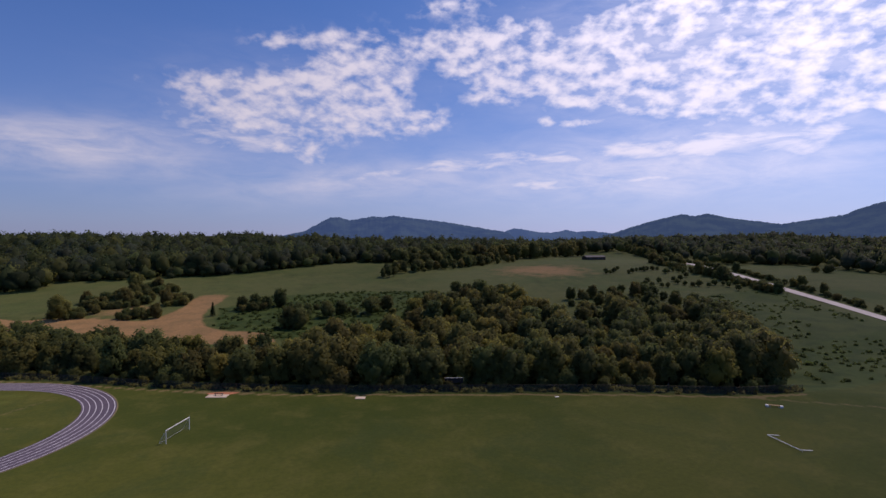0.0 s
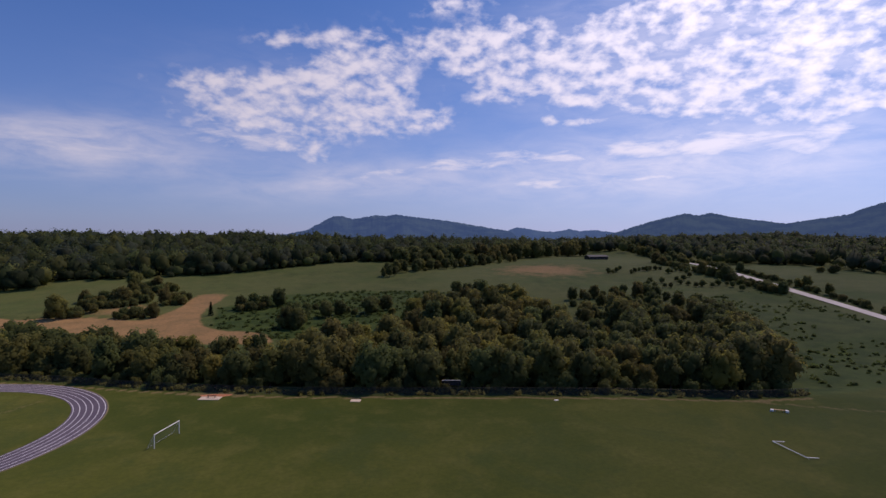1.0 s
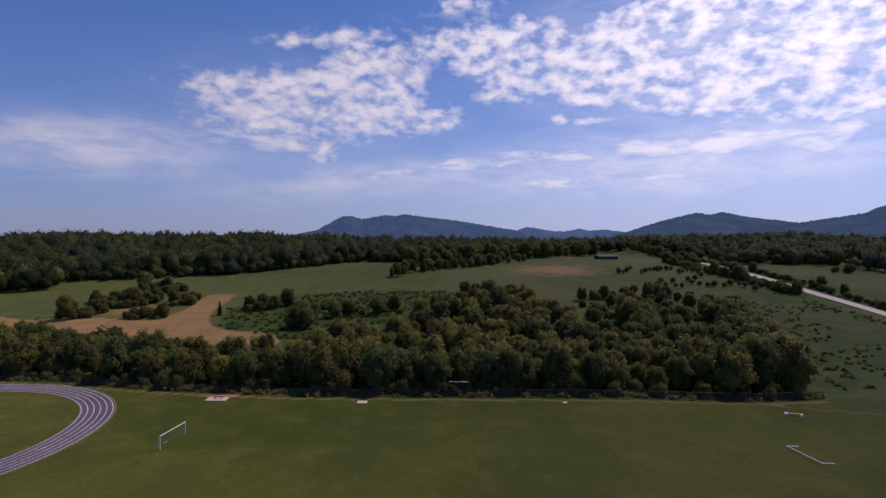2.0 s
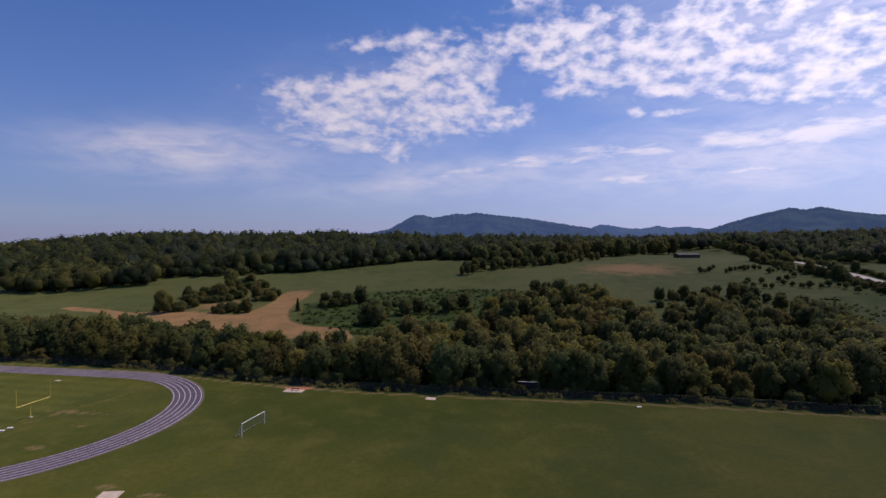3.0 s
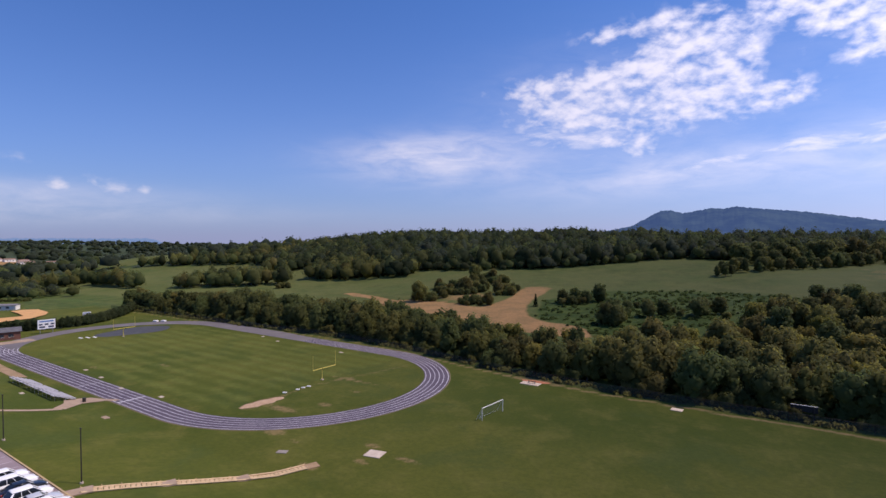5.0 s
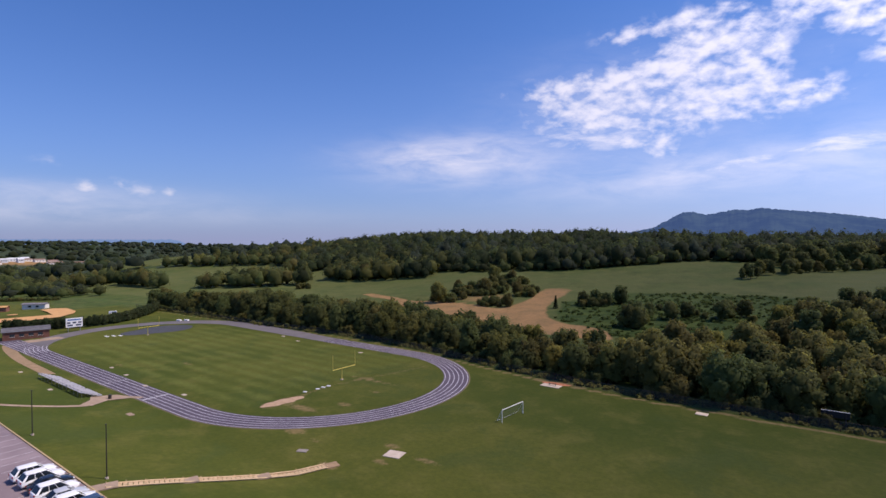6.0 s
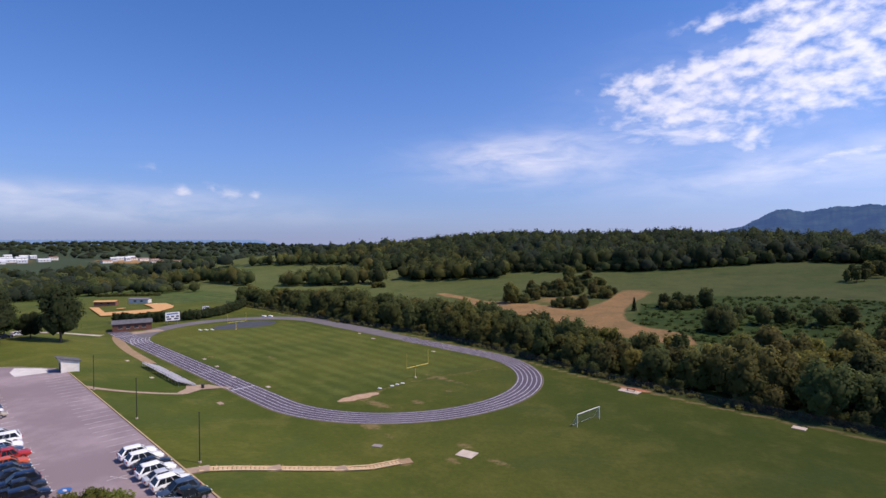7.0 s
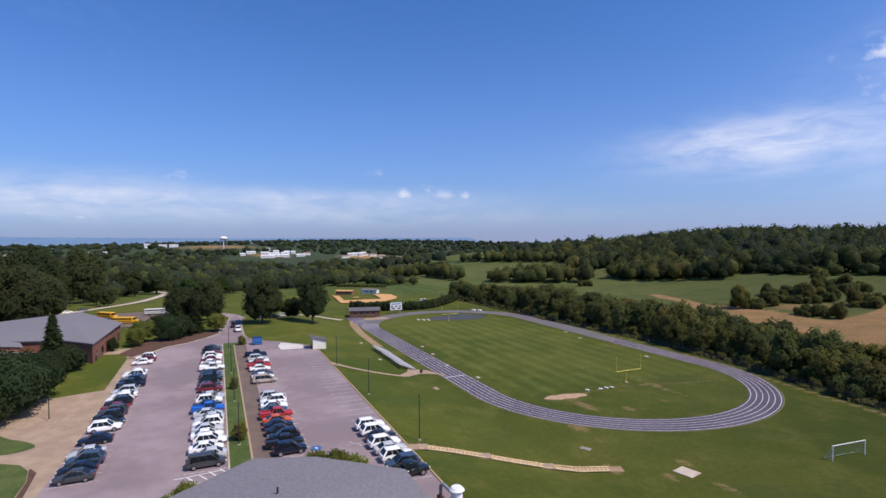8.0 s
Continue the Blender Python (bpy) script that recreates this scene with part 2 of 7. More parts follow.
LEAF_DEEP = leaf_material("leaf_deep_green", (0.149, 0.166, 0.051), (0.096, 0.112, 0.037))
LEAF_OLIVE = leaf_material("leaf_olive", (0.208, 0.195, 0.054), (0.136, 0.130, 0.040))
LEAF_GOLD = leaf_material("leaf_yellow_green", (0.255, 0.229, 0.052), (0.165, 0.153, 0.038))
LEAF_BRIGHT = leaf_material("leaf_fresh_green", (0.090, 0.132, 0.034), (0.058, 0.090, 0.024))
LEAF_PINE = leaf_material("needle_dark_green", (0.081, 0.101, 0.038), (0.046, 0.061, 0.025))
LEAF_RUSSET = leaf_material("leaf_russet", (0.15, 0.095, 0.035), (0.07, 0.05, 0.02))
# leaves of the far woods, with the aerial haze mixed into their colour
LEAF_FAR_HAZED = leaf_material("leaf_far_haze_tinted", (0.079, 0.099, 0.057), (0.062, 0.079, 0.048))
LEAF_LIME = leaf_material("leaf_yellow_lime", (0.230, 0.250, 0.055), (0.140, 0.160, 0.036))
LEAF_HOLLY = leaf_material("leaf_dark_evergreen", (0.060, 0.082, 0.034), (0.034, 0.050, 0.021))
LEAF_SHADE = leaf_material("leaf_shade_green", (0.088, 0.106, 0.040), (0.052, 0.066, 0.026))
BARK = worn("bark", (0.16, 0.12, 0.085), (0.07, 0.052, 0.04), 2.0, 0.9)
ASPHALT = worn("lot_asphalt", (0.345, 0.268, 0.274), (0.235, 0.180, 0.188), 0.07, 0.85, fine=60, relief=0.2)
OLD_ASPHALT = worn("brown_old_asphalt", (0.20, 0.145, 0.115), (0.15, 0.11, 0.09), 0.3, 0.9, fine=40)
CONCRETE = worn("pale_concrete", (0.60, 0.50, 0.40), (0.46, 0.37, 0.29), 0.4, 0.85, fine=30)
WALKWAY = worn("tan_walkway_concrete", (0.43, 0.315, 0.22), (0.33, 0.235, 0.165), 0.35, 0.88, fine=30)
CLAY = worn("orange_clay", (0.68, 0.38, 0.15), (0.56, 0.31, 0.12), 0.4, 0.95, fine=20)
WORN_EARTH = worn("bare_earth", (0.36, 0.24, 0.14), (0.27, 0.19, 0.10), 0.5, 0.95, fine=20)
WHITE_PAINT = worn("white_paint", (0.86, 0.85, 0.82), (0.76, 0.75, 0.72), 2.0, 0.55)
LINE_PAINT = worn("worn_line_paint", (0.74, 0.72, 0.74), (0.50, 0.47, 0.50), 1.2, 0.7, fine=20)
STALL_PAINT = worn("faded_stall_paint", (0.72, 0.68, 0.67), (0.42, 0.36, 0.36), 1.2, 0.75, fine=20)
YELLOW_PAINT = worn("yellow_paint", (0.70, 0.56, 0.12), (0.58, 0.45, 0.10), 1.5, 0.5)
KERB = worn("kerb_yellow_worn", (0.50, 0.36, 0.17), (0.40, 0.30, 0.18), 0.6, 0.8)
STEEL = worn("galvanised_steel", (0.42, 0.43, 0.44), (0.32, 0.33, 0.34), 2.0, 0.45, 0.7)
ALUMINIUM = worn("weathered_aluminium", (0.56, 0.53, 0.52), (0.44, 0.41, 0.41), 1.0, 0.55, 0.2)
DARK_METAL = plain("dark_brown_metal", (0.05, 0.045, 0.04), 0.5, 0.3)
TIMBER = worn("weathered_timber", (0.50, 0.34, 0.20), (0.36, 0.24, 0.14), 1.5, 0.85)
PALE_TIMBER = worn("pale_timber_rail", (0.66, 0.48, 0.28), (0.52, 0.37, 0.21), 1.5, 0.8)
BRICK = worn("red_brown_brick", (0.30, 0.13, 0.085), (0.22, 0.10, 0.07), 0.8, 0.9, fine=10)
DARK_BRICK = worn("dark_brown_brick", (0.19, 0.085, 0.06), (0.13, 0.06, 0.045), 0.8, 0.9, fine=10)
SLATE = worn("slate_grey_shingle", (0.15, 0.145, 0.155), (0.10, 0.097, 0.105), 0.9, 0.9, fine=7)
SHINGLE = worn("grey_shingle", (0.235, 0.222, 0.240), (0.175, 0.165, 0.180), 3.2, 0.92, fine=5, relief=0.6)
DARK_ROOF = worn("dark_shingle", (0.10, 0.10, 0.105), (0.075, 0.07, 0.075), 0.6, 0.9, fine=9)
MULCH = worn("bark_mulch", (0.13, 0.07, 0.05), (0.09, 0.05, 0.035), 1.0, 0.95)
BLUE_PAINT = plain("blue_paint", (0.05, 0.16, 0.42), 0.5)


def track_material():
    """Worn purple-grey all-weather surface."""
    m, t, p = material("track_surface", 0.82)
    pos = place_of(t)
    c = mixed(t, ranged(t, noise_node(t, 0.07, 5, 0.6, pos), 0.35, 0.65), (0.074, 0.058, 0.082), (0.104, 0.084, 0.108))
    c = mixed(t, ranged(t, noise_node(t, 1.3, 4, 0.7, pos), 0.45, 0.75, 0, 0.3), c, (0.15, 0.125, 0.14))
    t.links.new(c, p.inputs["Base Color"])
    bump(t, p, noise_node(t, 30, 2, 0.6, pos), 0.3, 0.01)
    return m


TRACK = track_material()


def see_through(name, base, share, rough=0.6):
    """Woven mesh: wires and gaps, as a share of solid."""
    m, t, p = material(name, rough)
    p.inputs["Base Color"].default_value = (*base, 1)
    tr = t.nodes.new("ShaderNodeBsdfTransparent")
    mx = t.nodes.new("ShaderNodeMixShader")
    pos = place_of(t)
    t.links.new(ranged(t, noise_node(t, 6.0, 2, 0.5, pos), 0.35, 0.65, share - 0.1, share + 0.1), mx.inputs[0])
    t.links.new(tr.outputs[0], mx.inputs[1])
    t.links.new(p.outputs[0], mx.inputs[2])
    t.links.new(mx.outputs[0], t.nodes["Material Output"].inputs[0])
    return m


CHAIN_LINK = see_through("chain_link", (0.06, 0.062, 0.062), 0.30)
NET = see_through("white_net", (0.72, 0.72, 0.70), 0.105)


def ground_material():
    """Grass, clay and woodland floor, by what covers the land."""
    m, t, p = material("ground_cover", 0.95)
    p.inputs["Specular IOR Level"].default_value = 0.1
    p.inputs["Diffuse Roughness"].default_value = 0.85
    pos = place_of(t)
    att = t.nodes.new("ShaderNodeAttribute")
    att.attribute_name = "cover"
    sep = t.nodes.new("ShaderNodeSeparateColor")
    t.links.new(att.outputs["Color"], sep.inputs[0])
    bare, mown, wild = sep.outputs
    att2 = t.nodes.new("ShaderNodeAttribute")
    att2.attribute_name = "cover_more"
    sep2 = t.nodes.new("ShaderNodeSeparateColor")
    t.links.new(att2.outputs["Color"], sep2.inputs[0])
    tan, rows, hay = sep2.outputs
    big = noise_node(t, 0.016, 5, 0.6, pos)
    mid = noise_node(t, 0.11, 5, 0.65, pos)
    fine = noise_node(t, 1.1, 4, 0.75, pos)
    lawn = mixed(t, ranged(t, big, 0.36, 0.64), (0.056, 0.075, 0.010), (0.098, 0.105, 0.017))
    lawn = mixed(t, ranged(t, mid, 0.44, 0.70, 0, 0.6), lawn, (0.142, 0.134, 0.030))
    lawn = mixed(t, ranged(t, noise_node(t, 0.045, 6, 0.7, pos, 0.8), 0.50, 0.66, 0, 0.6), lawn, (0.060, 0.082, 0.018))
    sx = t.nodes.new("ShaderNodeSeparateXYZ")
    t.links.new(pos, sx.inputs[0])
    lawn = mixed(t, ranged(t, arith(t, "ADD", sx.outputs[0], arith(t, "MULTIPLY", mid, 30.0)), -10.0, 45.0, 0.0, 0.12), lawn, mixed(t, ranged(t, big, 0.38, 0.62), (0.050, 0.070, 0.010), (0.084, 0.096, 0.016)))
    wave = t.nodes.new("ShaderNodeTexWave")
    wave.wave_type, wave.bands_direction = "BANDS", "Y"
    wave.inputs["Scale"].default_value = 0.0628
    wave.inputs["Distortion"].default_value = 0.25
    turn = t.nodes.new("ShaderNodeMapping")
    turn.inputs["Rotation"].default_value = (0, 0, radians(7.65))
    t.links.new(pos, turn.inputs[0])
    t.links.new(turn.outputs[0], wave.inputs["Vector"])
    lawn = mixed(t, arith(t, "MULTIPLY", arith(t, "MULTIPLY", wave.outputs[1], rows), ranged(t, mid, 0.3, 0.65, 0.15, 0.7)), lawn, (0.130, 0.148, 0.030))
    meadow = mixed(t, ranged(t, mid, 0.38, 0.62), (0.048, 0.072, 0.017), (0.104, 0.118, 0.032))
    meadow = mixed(t, ranged(t, noise_node(t, 0.035, 6, 0.7, pos, 1.2), 0.44, 0.58, 0.0, 0.7), meadow, (0.064, 0.100, 0.022))
    meadow = mixed(t, arith(t, "MULTIPLY", hay, ranged(t, big, 0.3, 0.6, 0.10, 0.65)), meadow, (0.142, 0.145, 0.047))
    rough_c = mixed(t, ranged(t, mid, 0.36, 0.62), (0.032, 0.058, 0.012), (0.068, 0.096, 0.020))
    c = mixed(t, mown, meadow, lawn)
    c = mixed(t, arith(t, "MINIMUM", wild, 1.0), c, rough_c)
    c = mixed(t, ranged(t, wild, 1.2, 1.9), c, (0.048, 0.064, 0.034))
    edge = arith(t, "ADD", bare, arith(t, "MULTIPLY", arith(t, "SUBTRACT", mid, 0.5), 0.95))
    edge = arith(t, "ADD", edge, arith(t, "MULTIPLY", arith(t, "SUBTRACT", fine, 0.5), 0.35))
    soil = mixed(t, ranged(t, mid, 0.35, 0.68), (0.39, 0.225, 0.095), (0.285, 0.178, 0.076))
    c = mixed(t, ranged(t, edge, 0.34, 0.72), c, soil)
    tanned = arith(t, "ADD", tan, arith(t, "MULTIPLY", arith(t, "SUBTRACT", fine, 0.5), 0.9))
    c = mixed(t, ranged(t, tanned, 0.45, 0.95, 0, 0.62), c, (0.30, 0.20, 0.10))
    c = mixed(t, ranged(t, fine, 0.30, 0.70, 0.30, 0.0), c, (0.022, 0.032, 0.008))
    t.links.new(c, p.inputs["Base Color"])
    bump(t, p, noise_node(t, 2.6, 4, 0.7, pos), 0.45, 0.10)
    return m


GROUND = ground_material()
# ---------------------------------------------------------------- lie of the land
HUB = (40.0, -91.0)
FENCE = [(-230, 66), (-140, 58), (-72, 53), (-42, 45.5), (-20, 38), (0, 32.6), (16, 29), (42, 25.8), (67, 23.2), (92, 20), (118, 15), (134, 15.5), (150, 20), (168, 27), (200, 36), (320, 60)]
FOOT = [p for p in FENCE if p[0] <= 118] + [(147, 6), (200, -10), (320, -50)]      # where the land begins to rise


def smooth(a, b, x):
    t = min(1.0, max(0.0, (x - a) / (b - a)))
    return t * t * (3 - 2 * t)


def along(line, x):
    """y of a line of points at x."""
    if x <= line[0][0]:
        (x0, y0), (x1, y1) = line[0], line[1]
    elif x >= line[-1][0]:
        (x0, y0), (x1, y1) = line[-2], line[-1]
    else:
        for (x0, y0), (x1, y1) in zip(line, line[1:]):
            if x0 <= x <= x1:
                break
    return y0 + (y1 - y0) * (x - x0) / (x1 - x0)


def polar(x, y):
    """Distance from the hub and bearing in degrees, from north to the west."""
    dx, dy = x - HUB[0], y - HUB[1]
    return math.hypot(dx, dy), math.degrees(math.atan2(-dx, dy))


def bell(x, y, cx, cy, sx, sy, turn=0.0):
    c, s = math.cos(math.radians(turn)), math.sin(math.radians(turn))
    dx, dy = x - cx, y - cy
    u, v = (dx * c + dy * s) / sx, (dy * c - dx * s) / sy
    return math.exp(-0.5 * (u * u + v * v))


LOT_Z = 4.0


def lot_rise(x, y):
    """0 on the sports field, 1 on the school's terrace."""
    d = (-58.7 - 0.1347 * (x + 17)) - y          # metres inside the terrace
    west = smooth(-215, -165, x)
    t = min(1.0, max(0.0, (d + 23.0) / 22.0))
    return (0.7 * t + 0.3 * smooth(0, 1, t)) * west


def height(x, y):
    r, b = polar(x, y)
    z = LOT_Z * lot_rise(x, y)
    d = y - along(FOOT, x)
    if d > 0:
        w = 1 - smooth(18, 62, b)
        z += -1.6 * smooth(2, 25, d) * (1 - smooth(55, 110, d))
        z += (17.0 * smooth(50, 330, d)) * w
        z += 8.0 * smooth(120, 320, d) * smooth(20, 40, b) * (1 - smooth(45, 78, b))
        # wooded rises
        z += 21 * bell(x, y, 540, 520, 210, 110, -20)
        z += 14 * bell(x, y, -190, 520, 260, 130, 10)
        z += 1.1 * math.sin(x / 31 + 1.3) * math.sin(y / 43) * smooth(60, 160, d)
    far = smooth(520, 1500, r)
    z = z * (1 - far) + far * (-14 + 9 * math.sin(x / 410 + 0.7) * math.sin(y / 520 + 0.3))
    z += far * (12 * bell(x, y, -1730, 150, 150, 140) + 9 * bell(x, y, -1330, 225, 130, 110) + 9 * bell(x, y, -1200, 415, 90, 90))
    z += 11 * bell(x, y, -555, 300, 75, 45, 25)
    z += far * (26 * bell(x, y, -2300, 500, 500, 1500) + 16 * bell(x, y, -1700, -500, 350, 320))
    if b > 55 or b < -120:
        z -= 15.0 * smooth(235, 680, r) * (smooth(55, 75, b) if b > 0 else 1) * (1 - far)
    return z


# ---------------------------------------------------------------- mesh helpers
AX, AY = -0.9911, 0.1331                    # the campus runs west by a little north


def campus(s, q):
    """World x, y of a place s metres west along the lot's field kerb and q metres towards the field."""
    return -17 + s * AX + q * AY, -58.7 + s * AY - q * AX


CAMPUS_TURN = math.degrees(math.atan2(-AY, -AX))   # turn of a thing whose x points east along the campus


def mesh_of(name, verts, faces, mat, smoothed=False):
    me = bpy.data.meshes.new(name)
    me.from_pydata([tuple(v) for v in verts], [], faces)
    if mat is not None:
        me.materials.append(mat)
    if smoothed:
        me.polygons.foreach_set("use_smooth", [True] * len(me.polygons))
    me.update()
    return me


def flat(name, verts, faces, mat, label, category, kind="structure", group=""):
    return tagged(new(name, mesh_of(name, verts, faces, mat)), label, category, group, kind)


def part(name, bm, mat, parent, label=""):
    me = bpy.data.meshes.new(name)
    bm.to_mesh(me)
    bm.free()
    if mat is not None:
        me.materials.append(mat)
    ob = new(name, me)
    ob.parent = parent
    if label:
        ob["label"] = label
    return ob


def part_data(name, me, parent, m=None, label=""):
    ob = new(name, me)
    ob.parent = parent
    if m is not None:
        ob.matrix_basis = m
    if label:
        ob["label"] = label
    return ob


def thing(name, m, label, category, group="", kind=""):
    ob = new(name)
    ob.empty_display_size = 0.3
    ob.matrix_basis = m
    return tagged(ob, label, category, group, kind)


def add_box(bm, cx, cy, cz, sx, sy, sz, turn=0.0, bevel=0.0):
    m = pose(cx, cy, cz, 0, 0, turn) @ Matrix.Diagonal((sx, sy, sz, 1))
    made = bmesh.ops.create_cube(bm, size=1.0, matrix=m)
    if bevel:
        edges = list({e for v in made["verts"] for e in v.link_edges})
        bmesh.ops.bevel(bm, geom=edges, offset=bevel, segments=1, affect="EDGES")
    return bm


def box_bm(*args, **kw):
    return add_box(bmesh.new(), *args, **kw)


def add_rod(bm, p, q, radius, sides=8, radius2=None):
    p, q = Vector(p), Vector(q)
    way = q - p
    m = Matrix.Translation((p + q) / 2) @ way.to_track_quat("Z", "Y").to_matrix().to_4x4()
    bmesh.ops.create_cone(bm, cap_ends=True, segments=sides, radius1=radius, radius2=radius if radius2 is None else radius2, depth=way.length, matrix=m)
    return bm


def rod_bm(*args, **kw):
    return add_rod(bmesh.new(), *args, **kw)


def near_line(x, y, pts):
    best = 1e9
    for (x0, y0), (x1, y1) in zip(pts, pts[1:]):
        ex, ey = x1 - x0, y1 - y0
        t = max(0.0, min(1.0, ((x - x0) * ex + (y - y0) * ey) / (ex * ex + ey * ey)))
        best = min(best, math.hypot(x - x0 - t * ex, y - y0 - t * ey))
    return best


def inside(x, y, poly):
    hit = False
    for (x0, y0), (x1, y1) in zip(poly, poly[1:] + poly[:1]):
        if (y0 > y) != (y1 > y) and x < x0 + (y - y0) * (x1 - x0) / (y1 - y0):
            hit = not hit
    return hit


# the running track: turn, two centres along the campus, middle line, outer radius, width
T_TURN, T_U0, T_U1, T_V0, T_R, T_W = 0.1341, 52.7, 144.2, 1.67, 36.05, 5.6
TC, TS = math.cos(T_TURN), math.sin(T_TURN)


def to_track(x, y):
    return -x * TC + y * TS, x * TS + y * TC


def from_track(u, v):
    return -u * TC + v * TS, u * TS + v * TC


CLAY_WAYS = [([(-158, 165), (-118, 148)], 3.6)]
CLAY_YARD = [(-122, 150), (-103, 154), (-80, 151), (-64, 142), (-59, 151), (-57, 167), (-59, 186), (-63, 206), (-40, 205), (-44, 174), (-42, 154), (-38, 140), (-33, 129), (-26, 121), (-8, 116), (-1, 105),
             (0, 97), (-15, 98), (-27, 100), (-45, 103), (-58, 115), (-73, 121), (-89, 124), (-122, 137)]


def rounded(poly, rounds=2):
    """Cuts the corners of a closed outline."""
    for _ in range(rounds):
        poly = [(a[0] * k + b[0] * (1 - k), a[1] * k + b[1] * (1 - k)) for a, b in zip(poly, poly[1:] + poly[:1]) for k in (0.75, 0.25)]
    return poly


CLAY_YARD = rounded(CLAY_YARD)
SCRUB = [(-38, 165), (-30, 128), (0, 104), (40, 90), (110, 130), (105, 165), (60, 196), (20, 205), (-20, 195)]
SLOPE_SCRUB = [(134, 18), (160, 60), (178, 110), (190, 160), (250, 170), (232, 95), (240, 45), (200, 38), (168, 29)]
ROAD = [(196, -60), (226, 30), (243, 97), (250, 130), (254, 166), (260, 210), (264, 250), (290, 335), (303, 420), (318, 500)]
FIELDS = [(-480, 215, 110, 34, 25), (-372, 205, 80, 26, 5), (-270, 220, 60, 26, 5), (-205, 205, 70, 38, 10), (-550, 296, 75, 36, 25), (-150, 200, 90, 50, 0)]


def open_field(x, y):
    return any(bell(x, y, cx, cy, sx, sy, tn) > 0.45 for cx, cy, sx, sy, tn in FIELDS)


TAN_SPOTS = [(-45.8, -11, 2.0, 5.0), (-39, -12, 4.5, 1.3), (-33, -6, 1.8, 1.2), (-11.5, -19.5, 1.6, 0.9), (-9.5, -25.5, 1.6, 0.8), (-3.5, -21.8, 2.6, 0.7), (-15.6, -30.6, 2.0, 1.0),
             (-31, -22, 2.5, 1.6), (-24.5, -24, 1.2, 0.6), (-40, 12, 9, 0.8), (-62, -21.2, 1.4, 0.6), (-95, 1, 2.4, .9), (-110, -9, 2.2, .8), (-33, 4.5, 2, .7), (0, 31.6, 6.5, 1.8), (36, 25.5, 3, 0.8)]


def cover_at(x, y):
    r, b = polar(x, y)
    d = y - along(FENCE, x)
    bare = 0.0
    for pts, half in CLAY_WAYS:
        bare = max(bare, 1 - smooth(half * 0.3, half * 1.6, near_line(x, y, pts)))
    if -135 < x < 15 and 85 < y < 220:
        off = near_line(x, y, CLAY_YARD + CLAY_YARD[:1]) * (1 if inside(x, y, CLAY_YARD) else -1)
        bare = max(bare, smooth(-3.0, 4.0, off) * 1.1 * (1 - 0.55 * smooth(178, 204, y)))
    bare = max(bare, 0.68 * bell(x, y, 150, 262, 36, 32, 25))
    bare = max(bare, 0.62 * bell(x, y, -84, 168, 17, 16, -5), 0.9 * bell(x, y, -1190, 415, 70, 60), 0.62 * bell(x, y, -1720, 150, 130, 130), 0.6 * bell(x, y, -1330, 215, 110, 60))
    campus_lawn = (d < 0 and r < 330 and x < 330) or (b > 66 and r < 480)
    mown = (1 - smooth(-1.0, 1.5, d)) if r < 330 else 0.0
    if b > 66:
        mown = max(mown, 1 - smooth(380, 520, r))
    wild = 0.0
    if inside(x, y, SCRUB):
        wild = 0.95
    elif inside(x, y, SLOPE_SCRUB):
        wild = 0.62
    if 0 < d < 34 and -240 < x < 134:
        wild = max(wild, 0.9 * smooth(0, 5, d))
    if open_field(x, y):
        wild = wild
    elif r > 640:
        wild = max(wild, 2.0)
    elif (d > 0 and 0 < y - along([(-330, 262), (-188, 256), (-62, 272), (8, 312), (140, 380), (215, 440)], x) < 240 and x < 215):
        wild = 2.0
    u, v = to_track(x, y)
    rows = 1.0 if (T_U0 - 6 < u < T_U1 + 4 and abs(v - T_V0) < T_R - T_W - 3 and math.hypot(u - min(max(u, T_U0), T_U1), v - T_V0) < T_R - T_W - 1.5) else 0.0
    tan = 0.0
    if r < 330:
        for cx, cy, sx, sy in TAN_SPOTS:
            if abs(x - cx) < 3 * sx and abs(y - cy) < 3 * sx:
                tan = max(tan, bell(x, y, cx, cy, sx, sy, -6))
        if -240 < x < 134:
            tan = max(tan, 0.98 * (1 - smooth(0.4, 1.5, abs(d + 1.7))))
    for (x0, y0), (x1, y1) in (((-45.6, -7), (-45.4, 3)), ((-45.4, 3), (-35, 31))):
        tan = max(tan, 0.72 * (1 - smooth(0.3, 1.5, near_line(x, y, [(x0, y0), (x1, y1)]))))
    tan = max(tan, 0.8 * (1 - smooth(0.4, 1.6, near_line(x, y, [(118, 12.8), (134, 6.2), (152, -1)]))))
    hay = smooth(150, 260, r) * (1.0 if d > 40 else 0.0)
    return (bare, mown, wild, 1.0), (tan, rows, hay, 1.0)


